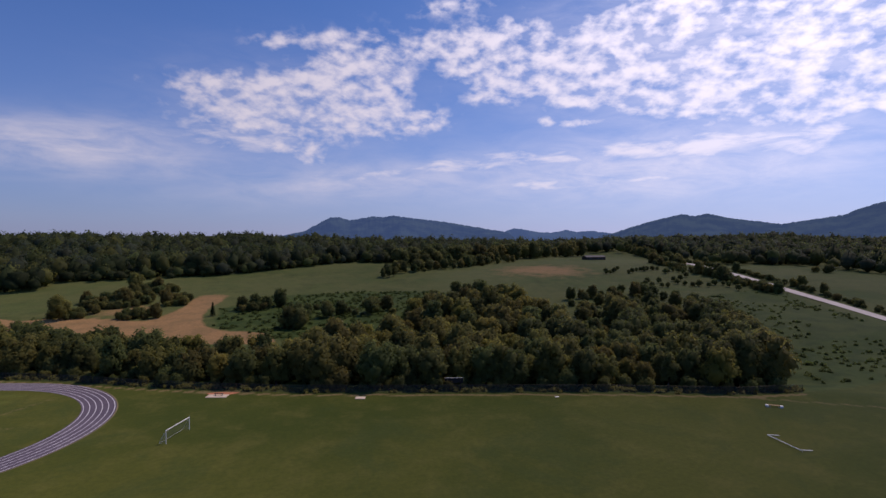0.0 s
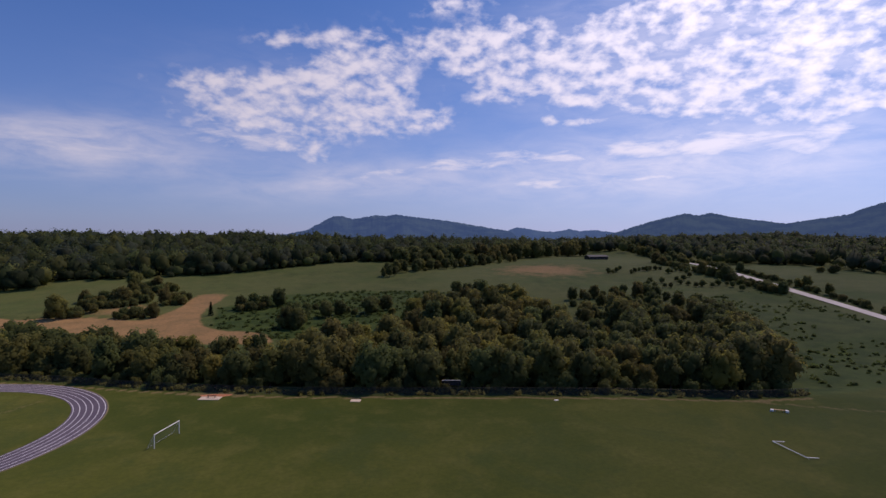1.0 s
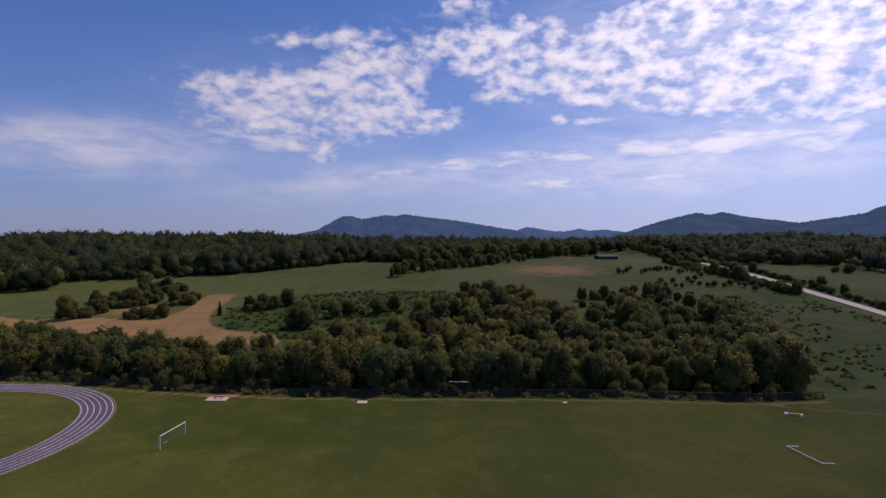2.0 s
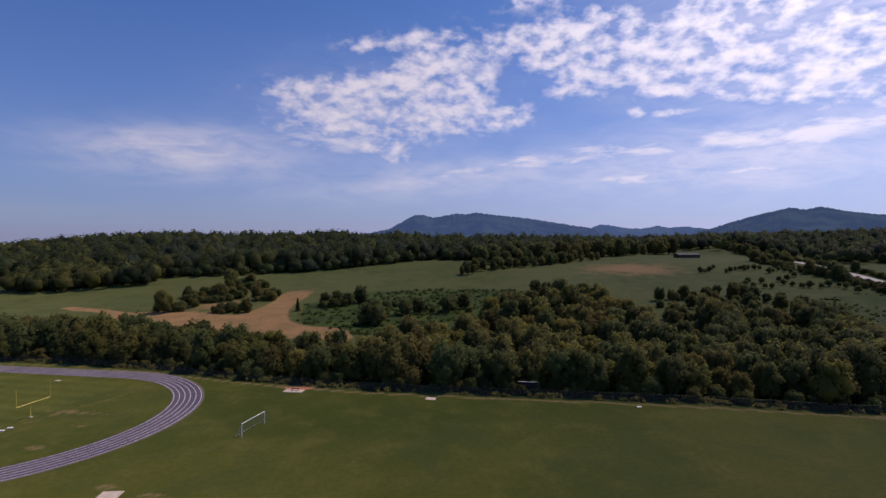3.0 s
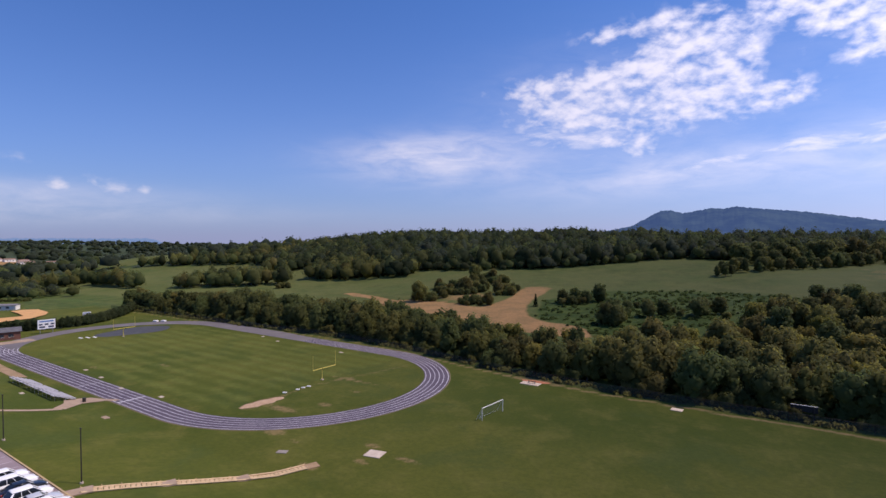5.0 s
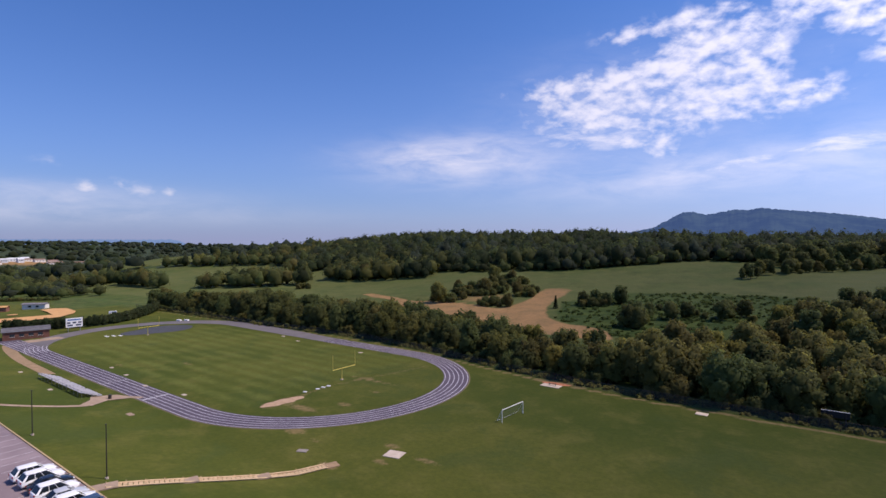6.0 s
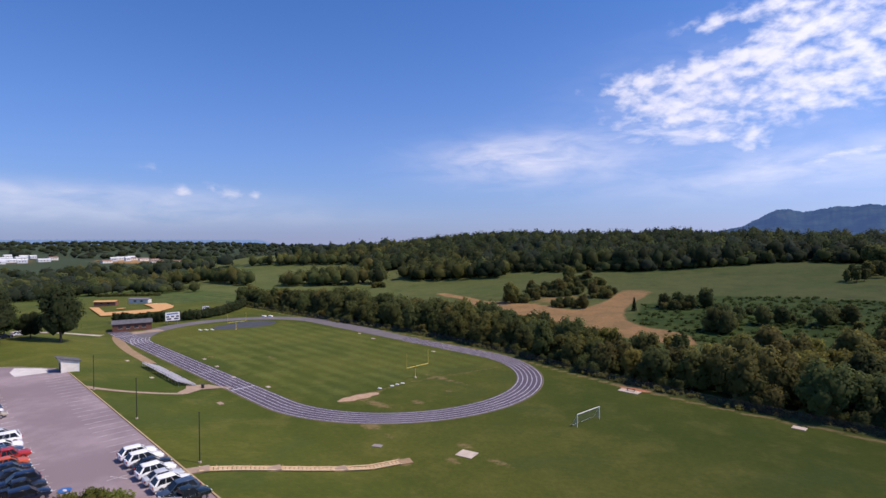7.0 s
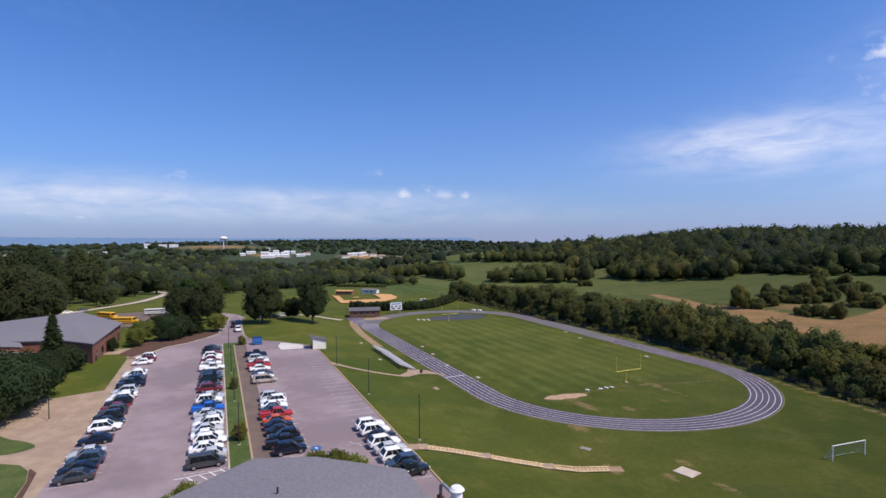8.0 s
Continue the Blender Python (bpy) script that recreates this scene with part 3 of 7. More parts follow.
def build_ground():
    rings, r = [0.0], 3.0
    while r < 4900:
        rings.append(r)
        r += max(1.15, r * 0.0145)
    turns = [-50 + 0.36 * i for i in range(int(152 / 0.36))] + [102 + 2.0 * i for i in range(104)]
    n = len(turns)
    verts, c1, c2 = [], [], []
    for r in rings:
        for b in turns:
            a = radians(b)
            x, y = HUB[0] - r * math.sin(a), HUB[1] + r * math.cos(a)
            z = height(x, y)
            if r > 150:
                z += 0.25 * noise.noise((x * 0.05, y * 0.05, 0)) * smooth(0, 15, y - along(FENCE, x))
            verts.append((x, y, z))
            m, k = cover_at(x, y)
            c1.extend(m)
            c2.extend(k)
    faces = []
    for i in range(len(rings) - 1):
        for j in range(n):
            k = (j + 1) % n
            faces.append((i * n + j, (i + 1) * n + j, (i + 1) * n + k, i * n + k))
    faces = [f[::-1] for f in faces]
    me = mesh_of("ground", verts, faces, GROUND, True)
    for name, values in (("cover", c1), ("cover_more", c2)):
        att = me.attributes.new(name, "FLOAT_COLOR", "POINT")
        att.data.foreach_set("color", values)
    tagged(new("ground", me), "green grass fields, meadows and bare clay rolling to the horizon", "ground", kind="structure")


build_ground()


# ---------------------------------------------------------------- running track
def ring_point(k, radius, steps):
    """Point k of a closed oval of that radius."""
    per = steps // 4
    side, i = divmod(k % (4 * per), per)
    t = i / per
    if side == 0:
        return from_track(T_U0 + (T_U1 - T_U0) * t, T_V0 - radius)
    if side == 1:
        a = -math.pi / 2 + math.pi * t
        return from_track(T_U1 + radius * math.cos(a), T_V0 + radius * math.sin(a))
    if side == 2:
        return from_track(T_U1 + (T_U0 - T_U1) * t, T_V0 + radius)
    a = math.pi / 2 + math.pi * t
    return from_track(T_U0 + radius * math.cos(a), T_V0 + radius * math.sin(a))


def oval_band(r0, r1, z, steps=400):
    verts, faces = [], []
    for k in range(steps):
        verts += [(*ring_point(k, r0, steps), z), (*ring_point(k, r1, steps), z)]
    for k in range(steps):
        a, b = 2 * k, 2 * ((k + 1) % steps)
        faces.append((a, b, b + 1, a + 1))
    return verts, faces


def ribbon(points, half, z=None, lift=0.05):
    """A strip along points; it lies on the land unless z is given."""
    verts, faces = [], []
    for i, (x, y) in enumerate(points):
        x0, y0 = points[max(0, i - 1)]
        x1, y1 = points[min(len(points) - 1, i + 1)]
        w = math.hypot(x1 - x0, y1 - y0)
        nx, ny = -(y1 - y0) / w, (x1 - x0) / w
        for e in (-1, 1):
            px, py = x + e * half * nx, y + e * half * ny
            verts.append((px, py, (height(px, py) if z is None else z) + lift))
    for i in range(len(points) - 1):
        faces.append((2 * i, 2 * i + 2, 2 * i + 3, 2 * i + 1))
    return verts, faces


def dense(points, step):
    out = []
    for (x0, y0), (x1, y1) in zip(points, points[1:]):
        n = max(1, int(math.hypot(x1 - x0, y1 - y0) / step))
        out += [(x0 + (x1 - x0) * i / n, y0 + (y1 - y0) * i / n) for i in range(n)]
    return out + [points[-1]]


def curved(points, rounds=3):
    """Cuts the corners of a line of points."""
    for _ in range(rounds):
        out = [points[0]]
        for (x0, y0), (x1, y1) in zip(points, points[1:]):
            out += [(0.75 * x0 + 0.25 * x1, 0.75 * y0 + 0.25 * y1), (0.25 * x0 + 0.75 * x1, 0.25 * y0 + 0.75 * y1)]
        points = out + [points[-1]]
    return points


track = tagged(new("running_track", mesh_of("running_track", *oval_band(T_R - T_W - 0.35, T_R + 0.35, 0.030), TRACK)), "worn purple-grey oval running track with white lanes", "running track", kind="structure")
for k in range(6):
    r = T_R - T_W + k * T_W / 5
    pts = [ring_point(i, r, 400) for i in range(255, 501)]
    part_data("lane_line", mesh_of("lane_line", *ribbon(pts, 0.066, 0.0, 0.036), LINE_PAINT), track)
chute = ribbon([from_track(T_U1 - 2 + 4 * i, T_V0 - T_R + T_W / 2) for i in range(10)], T_W / 2 + 0.35, 0.0, 0.054)
part_data("chute", mesh_of("chute", *chute, TRACK), track)
for k in range(6):
    v = T_V0 - T_R + k * T_W / 5
    part_data("lane_line", mesh_of("lane_line", *ribbon([from_track(T_U1 + 6 * i, v) for i in range(6)], 0.065, 0.0, 0.060), LINE_PAINT), track)
for u, w in ((69, 0.35), (90, 0.06), (166, 0.25)):
    part_data("cross_line", mesh_of("cross_line", *ribbon([from_track(u, T_V0 - T_R), from_track(u, T_V0 - T_R + T_W)], w / 2 + 0.05, 0.0, 0.064), LINE_PAINT), track)
for k in range(6):                                    # the lane lines run on a little way into the bend
    r = T_R - T_W + k * T_W / 5
    pts = [ring_point(i, r, 400) for i in range(99, 114)]
    part_data("bend_line", mesh_of("bend_line", *ribbon(pts, 0.075, 0.0, 0.068), LINE_PAINT), track)
verge = tagged(new("track_verge", mesh_of("track_verge", *oval_band(T_R + 0.3, T_R + 0.62, 0.016), worn("thin_verge_earth", (0.20, 0.155, 0.075), (0.13, 0.12, 0.045), 0.35, 0.95, fine=12))), "bare earth verge along the running track", "verge", kind="structure")

apron = [(from_track(T_U1 + 14 + 8 * math.cos(a) * (1 + 0.15 * math.sin(3 * a)), T_V0 + 8 + 13 * math.sin(a))) for a in [2 * math.pi * i / 40 for i in range(40)]]
flat("jump_apron", [(x, y, 0.02) for x, y in apron], [tuple(range(40))], worn("dark_apron_asphalt", (0.078, 0.080, 0.084), (0.060, 0.062, 0.066), 0.3, 0.85, fine=30), "dark asphalt jump apron inside the track", "apron")


# ---------------------------------------------------------------- trees
def leaf_cards(rng, centres, radii, count, size, squash=1.0, out=1.1):
    """Small leaf sprays set about rounded lobes, facing outwards; returns corner points."""
    w = radii ** 2
    pick = rng.choice(len(radii), count, p=w / w.sum())
    way = rng.normal(size=(count, 3))
    way /= np.linalg.norm(way, axis=1)[:, None]
    way[:, 2] = np.where(way[:, 2] < -0.45, -way[:, 2], way[:, 2])
    depth = rng.uniform(0.80, 1.24, count)
    pos = centres[pick] + way * (radii[pick] * depth)[:, None] * np.array([1, 1, squash])
    nrm = way * out + rng.normal(size=(count, 3)) * 0.45 + np.array([0, 0, 0.25])
    nrm /= np.linalg.norm(nrm, axis=1)[:, None]
    side = np.cross(nrm, rng.normal(size=(count, 3)))
    side /= np.linalg.norm(side, axis=1)[:, None]
    up = np.cross(nrm, side)
    s = size * rng.uniform(0.6, 1.35, count)[:, None]
    return np.stack([pos - side * s * 0.5, pos - up * s * 0.62, pos + side * s * 0.55, pos + up * s * 0.7], 1), np.repeat(way + nrm * 0.35, 4, axis=0)


BALL = {}
SOFT = {}                                     # outward leaf directions of each crown


def soften(me, normals):
    """Lets the leaves of a crown take the light as one rounded mass."""
    length = np.linalg.norm(normals, axis=1)[:, None]
    normals = normals / np.maximum(length, 1e-6)
    me.polygons.foreach_set("use_smooth", [True] * len(me.polygons))
    me.normals_split_custom_set_from_vertices(normals.tolist())
    return normals


def ball(level):
    if level not in BALL:
        bm = bmesh.new()
        bmesh.ops.create_icosphere(bm, subdivisions=level, radius=1.0)
        BALL[level] = (np.array([v.co[:] for v in bm.verts]), np.array([[v.index for v in f.verts] for f in bm.faces]))
        bm.free()
    return BALL[level]


def crown_mesh(name, rng, centres, radii, count, size, mat, squash=0.9, core=0.82, level=1):
    quads, ways = leaf_cards(rng, centres, radii, count, size, squash)
    verts, normals = [quads.reshape(-1, 3)], [ways]
    faces = np.arange(count * 4).reshape(-1, 4).tolist()
    base = count * 4
    bv, bf = ball(level)
    for c, r in zip(centres, radii):
        lump = 1 + 0.22 * np.sin(bv[:, :1] * 5 + c[0]) * np.cos(bv[:, 1:2] * 4 + c[1])
        verts.append(c + bv * lump * r * core * np.array([1, 1, squash]))
        normals.append(bv)
        faces += (bf + base).tolist()
        base += len(bv)
    me = bpy.data.meshes.new(name)
    me.from_pydata(np.concatenate(verts).tolist(), [], faces)
    me.materials.append(mat)
    me.update()
    allv = np.concatenate(verts)
    mid = np.array([0, 0, allv[:, 2].mean() * 0.8])
    whole = (allv - mid) / np.linalg.norm(allv - mid, axis=1)[:, None]
    me["kind"] = name + str(len(SOFT))
    SOFT[me["kind"]] = soften(me, np.concatenate(normals) * 0.62 + whole * 0.50 + np.array([0, 0, 0.34]))
    return me


def trunk_mesh(name, rng, tall, girth, reach):
    bm = bmesh.new()
    top = Vector((rng.uniform(-0.3, 0.3), rng.uniform(-0.3, 0.3), tall * 0.62))
    add_rod(bm, (0, 0, -0.4), top * 0.5, girth, 7, girth * 0.72)
    add_rod(bm, top * 0.5, top, girth * 0.72, 6, girth * 0.4)
    for k in range(5):
        a = 6.28 * k / 5 + rng.uniform(0, 1)
        h = rng.uniform(0.35, 0.6)
        q = Vector((math.cos(a) * reach * 0.6, math.sin(a) * reach * 0.6, tall * (h + 0.22)))
        add_rod(bm, top * (h / 0.62), q, girth * 0.38, 5, girth * 0.1)
    me = bpy.data.meshes.new(name)
    bm.to_mesh(me)
    bm.free()
    me.materials.append(BARK)
    return me


def tree_kind(seed, tall, wide, mat, count, size, skirt=0.25, lobes=11, slim=1.0):
    """Trunk and crown meshes of one broadleaf tree."""
    rng = np.random.default_rng(seed)
    cs, rs = [], []
    mid = tall * (skirt + 1) / 2
    half = tall * (1 - skirt) / 2
    lobes = int(lobes * 1.6)
    for k in range(lobes):
        a = 2.4 * k + rng.uniform(-0.4, 0.4)
        h = -0.75 + 1.5 * (k + 0.5) / lobes
        span = math.sqrt(max(0.08, 1 - (h * 0.92) ** 2)) * (1.0 if h < 0.2 else 0.85)
        rr = rng.uniform(0.35, 1.0) * span * wide / 2 * 0.80
        cs.append((math.cos(a) * rr, math.sin(a) * rr, mid + h * half * 0.86))
        rs.append(rng.uniform(0.16, 0.40) * wide / 2 * (1.1 if h < 0.3 else 0.82) * slim + 0.25)
    crown = crown_mesh("crown", rng, np.array(cs), np.array(rs), count, size, mat, rng.uniform(0.85, 1.1))
    return trunk_mesh("trunk", rng, tall, 0.02 * tall + 0.06, wide / 2), crown


def conifer_kind(seed, tall, wide, mat, count, size, skirt=0.05):
    rng = np.random.default_rng(seed)
    h = rng.uniform(0, 1, count) ** 1.25
    tier = (h * 11) % 1.0
    a = rng.uniform(0, 6.28, count)
    lump = 1 + 0.16 * np.sin(a * 5 + np.floor(h * 11) * 2.1)
    rad = (1 - h) ** 0.85 * wide / 2 * (0.62 + 0.38 * (1 - tier)) * lump * rng.uniform(0.45, 1.03, count) ** 0.5 + 0.05
    pos = np.stack([np.cos(a) * rad, np.sin(a) * rad, tall * (skirt + h * (1 - skirt))], 1)
    out = np.stack([np.cos(a), np.sin(a), np.full(count, -0.25)], 1)
    nrm = np.stack([np.cos(a) * 0.5, np.sin(a) * 0.5, np.ones(count)], 1) + rng.normal(size=(count, 3)) * 0.35
    nrm /= np.linalg.norm(nrm, axis=1)[:, None]
    side = np.cross(nrm, out)
    side /= np.linalg.norm(side, axis=1)[:, None]
    s = size * rng.uniform(0.6, 1.3, count)[:, None]
    quads = np.stack([pos - side * s * 0.4, pos - out * s * 0.5, pos + side * s * 0.4, pos + out * s * 0.9], 1)
    bv, bf = ball(2)
    cone = bv * np.array([wide * 0.30, wide * 0.30, tall * 0.46])
    cone[:, :2] *= (0.55 - 0.48 * bv[:, 2:3])
    cone[:, 2] += tall * 0.5
    me = bpy.data.meshes.new("crown")
    me.from_pydata(np.concatenate([quads.reshape(-1, 3), cone]).tolist(), [], np.arange(count * 4).reshape(-1, 4).tolist() + (bf + count * 4).tolist())
    me.materials.append(mat)
    me.update()
    return trunk_mesh("trunk", rng, tall * 0.6, 0.016 * tall + 0.05, 0.5), me


def plant(name, kind, x, y, scale, turn, label, category="tree", group="", lift=0.0, wider=1.0):
    m = pose(x, y, height(x, y) - 0.05 + lift, 0, 0, turn) @ Matrix.Diagonal((scale * wider, scale * wider, scale, 1))
    ob = thing(name, Matrix(), label, category, group)
    ob.matrix_basis = m
    part_data("trunk", kind[0], ob)
    part_data("crown", kind[1], ob)
    return ob


# unit kinds about 10 m tall; near ones carry finer leaves
WOOD = {
    "deep": [tree_kind(11 + k, 10, 8.0, LEAF_DEEP, 1800, 0.44, -0.04, 16) for k in range(3)],
    "olive": [tree_kind(21 + k, 10, 7.6, LEAF_OLIVE, 1800, 0.44, -0.04, 16) for k in range(3)],
    "gold": [tree_kind(31 + k, 9, 7.0, LEAF_GOLD, 1600, 0.42, -0.04, 15) for k in range(2)],
    "slim": [tree_kind(41 + k, 12, 5.6, LEAF_DEEP, 1600, 0.44, -0.02, 15) for k in range(2)],
    "bush": [tree_kind(51 + k, 4.5, 6.0, LEAF_DEEP, 1000, 0.40, 0.0, 10, 1.1) for k in range(2)] + [tree_kind(55, 4.2, 5.6, LEAF_OLIVE, 1000, 0.4, 0.0, 10, 1.1)],
    "pine": [conifer_kind(61 + k, 12, 5.0, LEAF_PINE, 1100, 0.75) for k in range(2)],
    "rust": [tree_kind(71, 8, 6.2, LEAF_RUSSET, 900, 0.58, 0.06)],
}
WORDS = {"deep": "dark green broadleaf tree with a dense leafy crown", "olive": "olive-green broadleaf tree in the tree belt", "gold": "yellowing broadleaf tree among greener neighbours",
         "slim": "tall slim dark green tree", "bush": "low rounded green bush", "pine": "dark green conifer with drooping boughs", "rust": "small tree with russet brown leaves"}
rnd = random.Random(5)


def mix_of(table):
    total_w = sum(table.values())
    pick = rnd.uniform(0, total_w)
    for key, w in table.items():
        pick -= w
        if pick <= 0:
            return key
    return key


def grow(region, count, gap, table, low, high, group, test=None, name="tree"):
    """Scatters trees over a region (x0, y0, x1, y1) where test holds, no closer than gap."""
    placed, tries = [], 0
    while len(placed) < count and tries < count * 40:
        tries += 1
        x, y = rnd.uniform(region[0], region[2]), rnd.uniform(region[1], region[3])
        if test and not test(x, y):
            continue
        if any((x - a) ** 2 + (y - c) ** 2 < gap * gap for a, c in placed):
            continue
        placed.append((x, y))
        key = mix_of(table)
        k = rnd.uniform(low, high) * (1.0 if key != "bush" else 0.9)
        plant("bush" if key == "bush" else name, rnd.choice(WOOD[key]), x, y, k, rnd.uniform(0, 360), WORDS[key], "bush" if key == "bush" else "tree", group)
    return placed


def merged(name, rows, label, category="trees"):
    """Many trees in one mesh; rows of (crown mesh, x, y, scale, turn)."""
    verts, faces, slots, tones, mats, ways, base = [], [], [], [], [], [], 0
    for me, x, y, k, turn in rows:
        co = np.empty(len(me.vertices) * 3)
        me.vertices.foreach_get("co", co)
        co = co.reshape(-1, 3) * k
        c, s_ = math.cos(radians(turn)), math.sin(radians(turn))
        verts.append(np.stack([co[:, 0] * c - co[:, 1] * s_ + x, co[:, 0] * s_ + co[:, 1] * c + y, co[:, 2] + height(x, y) - 0.05], 1))
        w = SOFT[me["kind"]]
        ways.append(np.stack([w[:, 0] * c - w[:, 1] * s_, w[:, 0] * s_ + w[:, 1] * c, w[:, 2]], 1))
        if me.materials[0] not in mats:
            mats.append(me.materials[0])
        slot = mats.index(me.materials[0])
        for p in me.polygons:
            faces.append([v + base for v in p.vertices])
        slots += [slot] * len(me.polygons)
        tones.append(np.full(len(co), rnd.random()))
        base += len(co)
    me = bpy.data.meshes.new(name)
    me.from_pydata(np.concatenate(verts).tolist(), [], faces)
    for m in mats:
        me.materials.append(m)
    me.polygons.foreach_set("material_index", slots)
    att = me.attributes.new("tone", "FLOAT", "POINT")
    att.data.foreach_set("value", np.concatenate(tones))
    me.update()
    soften(me, np.concatenate(ways))
    return tagged(new(name, me), label, category, kind="stuff")


def thicket(name, region, count, gap, table, low, high, test, label):
    rows, tries = [], 0
    while len(rows) < count and tries < count * 40:
        tries += 1
        x, y = rnd.uniform(region[0], region[2]), rnd.uniform(region[1], region[3])
        if not test(x, y) or any((x - r[1]) ** 2 + (y - r[2]) ** 2 < gap * gap for r in rows):
            continue
        rows.append((rnd.choice(WOOD[mix_of(table)])[1], x, y, rnd.uniform(low, high), rnd.uniform(0, 360)))
    return merged(name, rows, label)


def beyond(x, y):
    return y - along(FENCE, x)


for bx, by, bk in ((-221, 174, 1.0), (-218, 176, 0.8), (-224, 176, 0.85), (-222, 171, 0.8)):
    plant("bush", rnd.choice(WOOD["bush"]), bx, by, bk, rnd.uniform(0, 360), "dense round bush alone in the meadow", "bush")
MIXED = {"deep": 3.4, "olive": 4, "gold": 2.2, "slim": 0.6}
grow((-225, 36, -30, 90), 88, 5.2, {"deep": 6, "olive": 2.2, "bush": 1.0, "slim": 0.6, "gold": 0.3}, 0.65, 1.2, "tree belt behind the track", lambda x, y: 5 < beyond(x, y) < 24)
thicket("rear_belt", (-165, 40, -42, 88), 46, 4.0, {"deep": 5, "olive": 1.6}, 1.0, 1.5, lambda x, y: 9 < beyond(x, y) < 26, "taller dark green trees at the back of the belt")
grow((-30, 14, 131, 66), 70, 5.4, MIXED, 0.7, 1.35, "tree belt behind the field", lambda x, y: 5 < beyond(x, y) < 24)
grow((-225, 10, 133, 74), 95, 2.6, {"bush": 1}, 0.45, 0.85, "shrubs along the fence", lambda x, y: 1.6 < beyond(x, y) < 4.2)
thicket("belt_understory", (-225, 12, 133, 92), 225, 3.0, {"bush": 5, "olive": 0.8, "gold": 0.5, "deep": 1.0}, 0.6, 1.25, lambda x, y: 3.6 < beyond(x, y) < 24, "undergrowth of shrubs and saplings between the belt trees")
THICKET_W = [(-12, 46), (92, 38), (104, 92), (108, 108), (101, 132), (94, 166), (75, 152), (56, 128), (42, 104), (32, 92), (26, 74), (16, 62), (2, 56)]
THICKET_E = [(96, 38), (132, 22), (142, 31), (158, 56), (168, 84), (174, 104), (186, 128), (186, 145), (166, 180), (132, 163), (124, 136), (116, 100)]
thicket("thicket", (-15, 36, 110, 170), 135, 5.6, {"deep": 2.6, "olive": 4.5, "gold": 4.5, "slim": 0.8, "bush": 2.0}, 0.6, 1.45, lambda x, y: inside(x, y, THICKET_W) and beyond(x, y) > 22, "dense mixed thicket of green and yellowing trees")
thicket("thicket", (90, 24, 195, 112), 80, 6.0, {"deep": 5.0, "olive": 3.2, "gold": 0.9, "slim": 0.6, "bush": 1.4}, 0.65, 1.35, lambda x, y: inside(x, y, THICKET_E) and beyond(x, y) > 18 and y < 112, "dense dark thicket of trees on the slope")
thicket("thicket", (110, 108, 195, 205), 70, 5.0, {"deep": 5.0, "olive": 2.6, "slim": 0.3, "bush": 3.0}, 0.5, 0.9, lambda x, y: inside(x, y, THICKET_E) and y > 110, "dense dark thicket of lower trees up the slope")
# bushes on the rough slope west of the thicket, with a tall clump
grow((-34, 120, 100, 190), 36, 4.2, {"bush": 4, "deep": 0.9}, 0.6, 1.0, "bushes on the rough slope", lambda x, y: inside(x, y, SCRUB) and (near_line(x, y, [(-26, 168), (10, 150), (40, 150), (95, 160)]) < 13))
for x, y, k in ((1, 121, 0.95), (5, 119, 0.9), (3, 125, 1.05), (-27, 161, 0.75), (-22, 165, 0.8), (-16, 162, 0.7), (14, 138, 0.8), (77, 178, 0.9), (82, 175, 0.8), (98, 162, 1.0), (102, 160, 0.8)):
    plant("tree", rnd.choice(WOOD["deep"]), x, y, k, rnd.uniform(0, 360), WORDS["deep"], "tree", "clumps on the rough slope")
plant("conifer", WOOD["pine"][0], -37, 150, 0.5, 20, "small dark cedar beside the clay track", "tree")
# island of bushes by the clay track
ISLAND = [(-99, 157, 9, 7), (-93, 184, 17, 15), (-68, 151, 10, 6), (-63, 180, 6, 9), (-86, 213, 14, 8)]


def on_island(x, y):
    return any(((x - cx) / a) ** 2 + ((y - cy) / b) ** 2 < 1 for cx, cy, a, b in ISLAND)


grow((-115, 145, -50, 224), 120, 2.6, {"bush": 5, "olive": 0.7}, 0.5, 1.25, "island of bushes by the clay track", on_island)
# conifers and trees on the crest
for x, y, k in ((39, 247, 0.62), (43, 246, 0.75), (41, 252, 0.8), (46, 250, 0.6)):
    plant("tree", rnd.choice(WOOD["slim"]), x, y, k, rnd.uniform(0, 360), WORDS["slim"], "tree", "trees on the crest")
thicket("crest_hedge", (46, 255, 150, 340), 40, 5.0, {"deep": 3, "olive": 1.4, "slim": 1, "bush": 2}, 0.55, 1.0, lambda x, y: near_line(x, y, [(50, 262), (75, 280), (100, 296), (140, 330)]) < 6, "overgrown hedge along the meadow crest")
thicket("crest_trees", (50, 270, 235, 420), 46, 7.0, {"deep": 4, "olive": 2, "gold": 0.3}, 0.95, 1.75, lambda x, y: 4 < y - along([(50, 276), (100, 316), (140, 342), (235, 392)], x) < 34, "large dark trees behind the meadow crest")
# orchard rows
orchard = [tree_kind(81, 4.6, 4.4, LEAF_DEEP, 420, 0.5, 0.12, 7, 1.1), tree_kind(82, 4.4, 4.0, LEAF_DEEP, 420, 0.5, 0.12, 7, 1.1)]
ORCHARD = [(187, 242), (190, 242), (195, 247), (202, 257), (202, 240), (206, 243), (212, 249), (215, 249), (217, 248), (220, 250), (224, 250), (227, 249), (225, 235), (228, 237), (235, 243), (236, 238), (236, 232), (230, 219),
           (185, 189), (192, 199), (191, 189), (197, 206), (204, 205), (198, 191), (201, 190), (215, 208), (212, 199), (220, 209), (214, 194), (215, 188), (219, 188), (223, 185), (229, 189), (233, 187), (233, 182), (231, 171)]
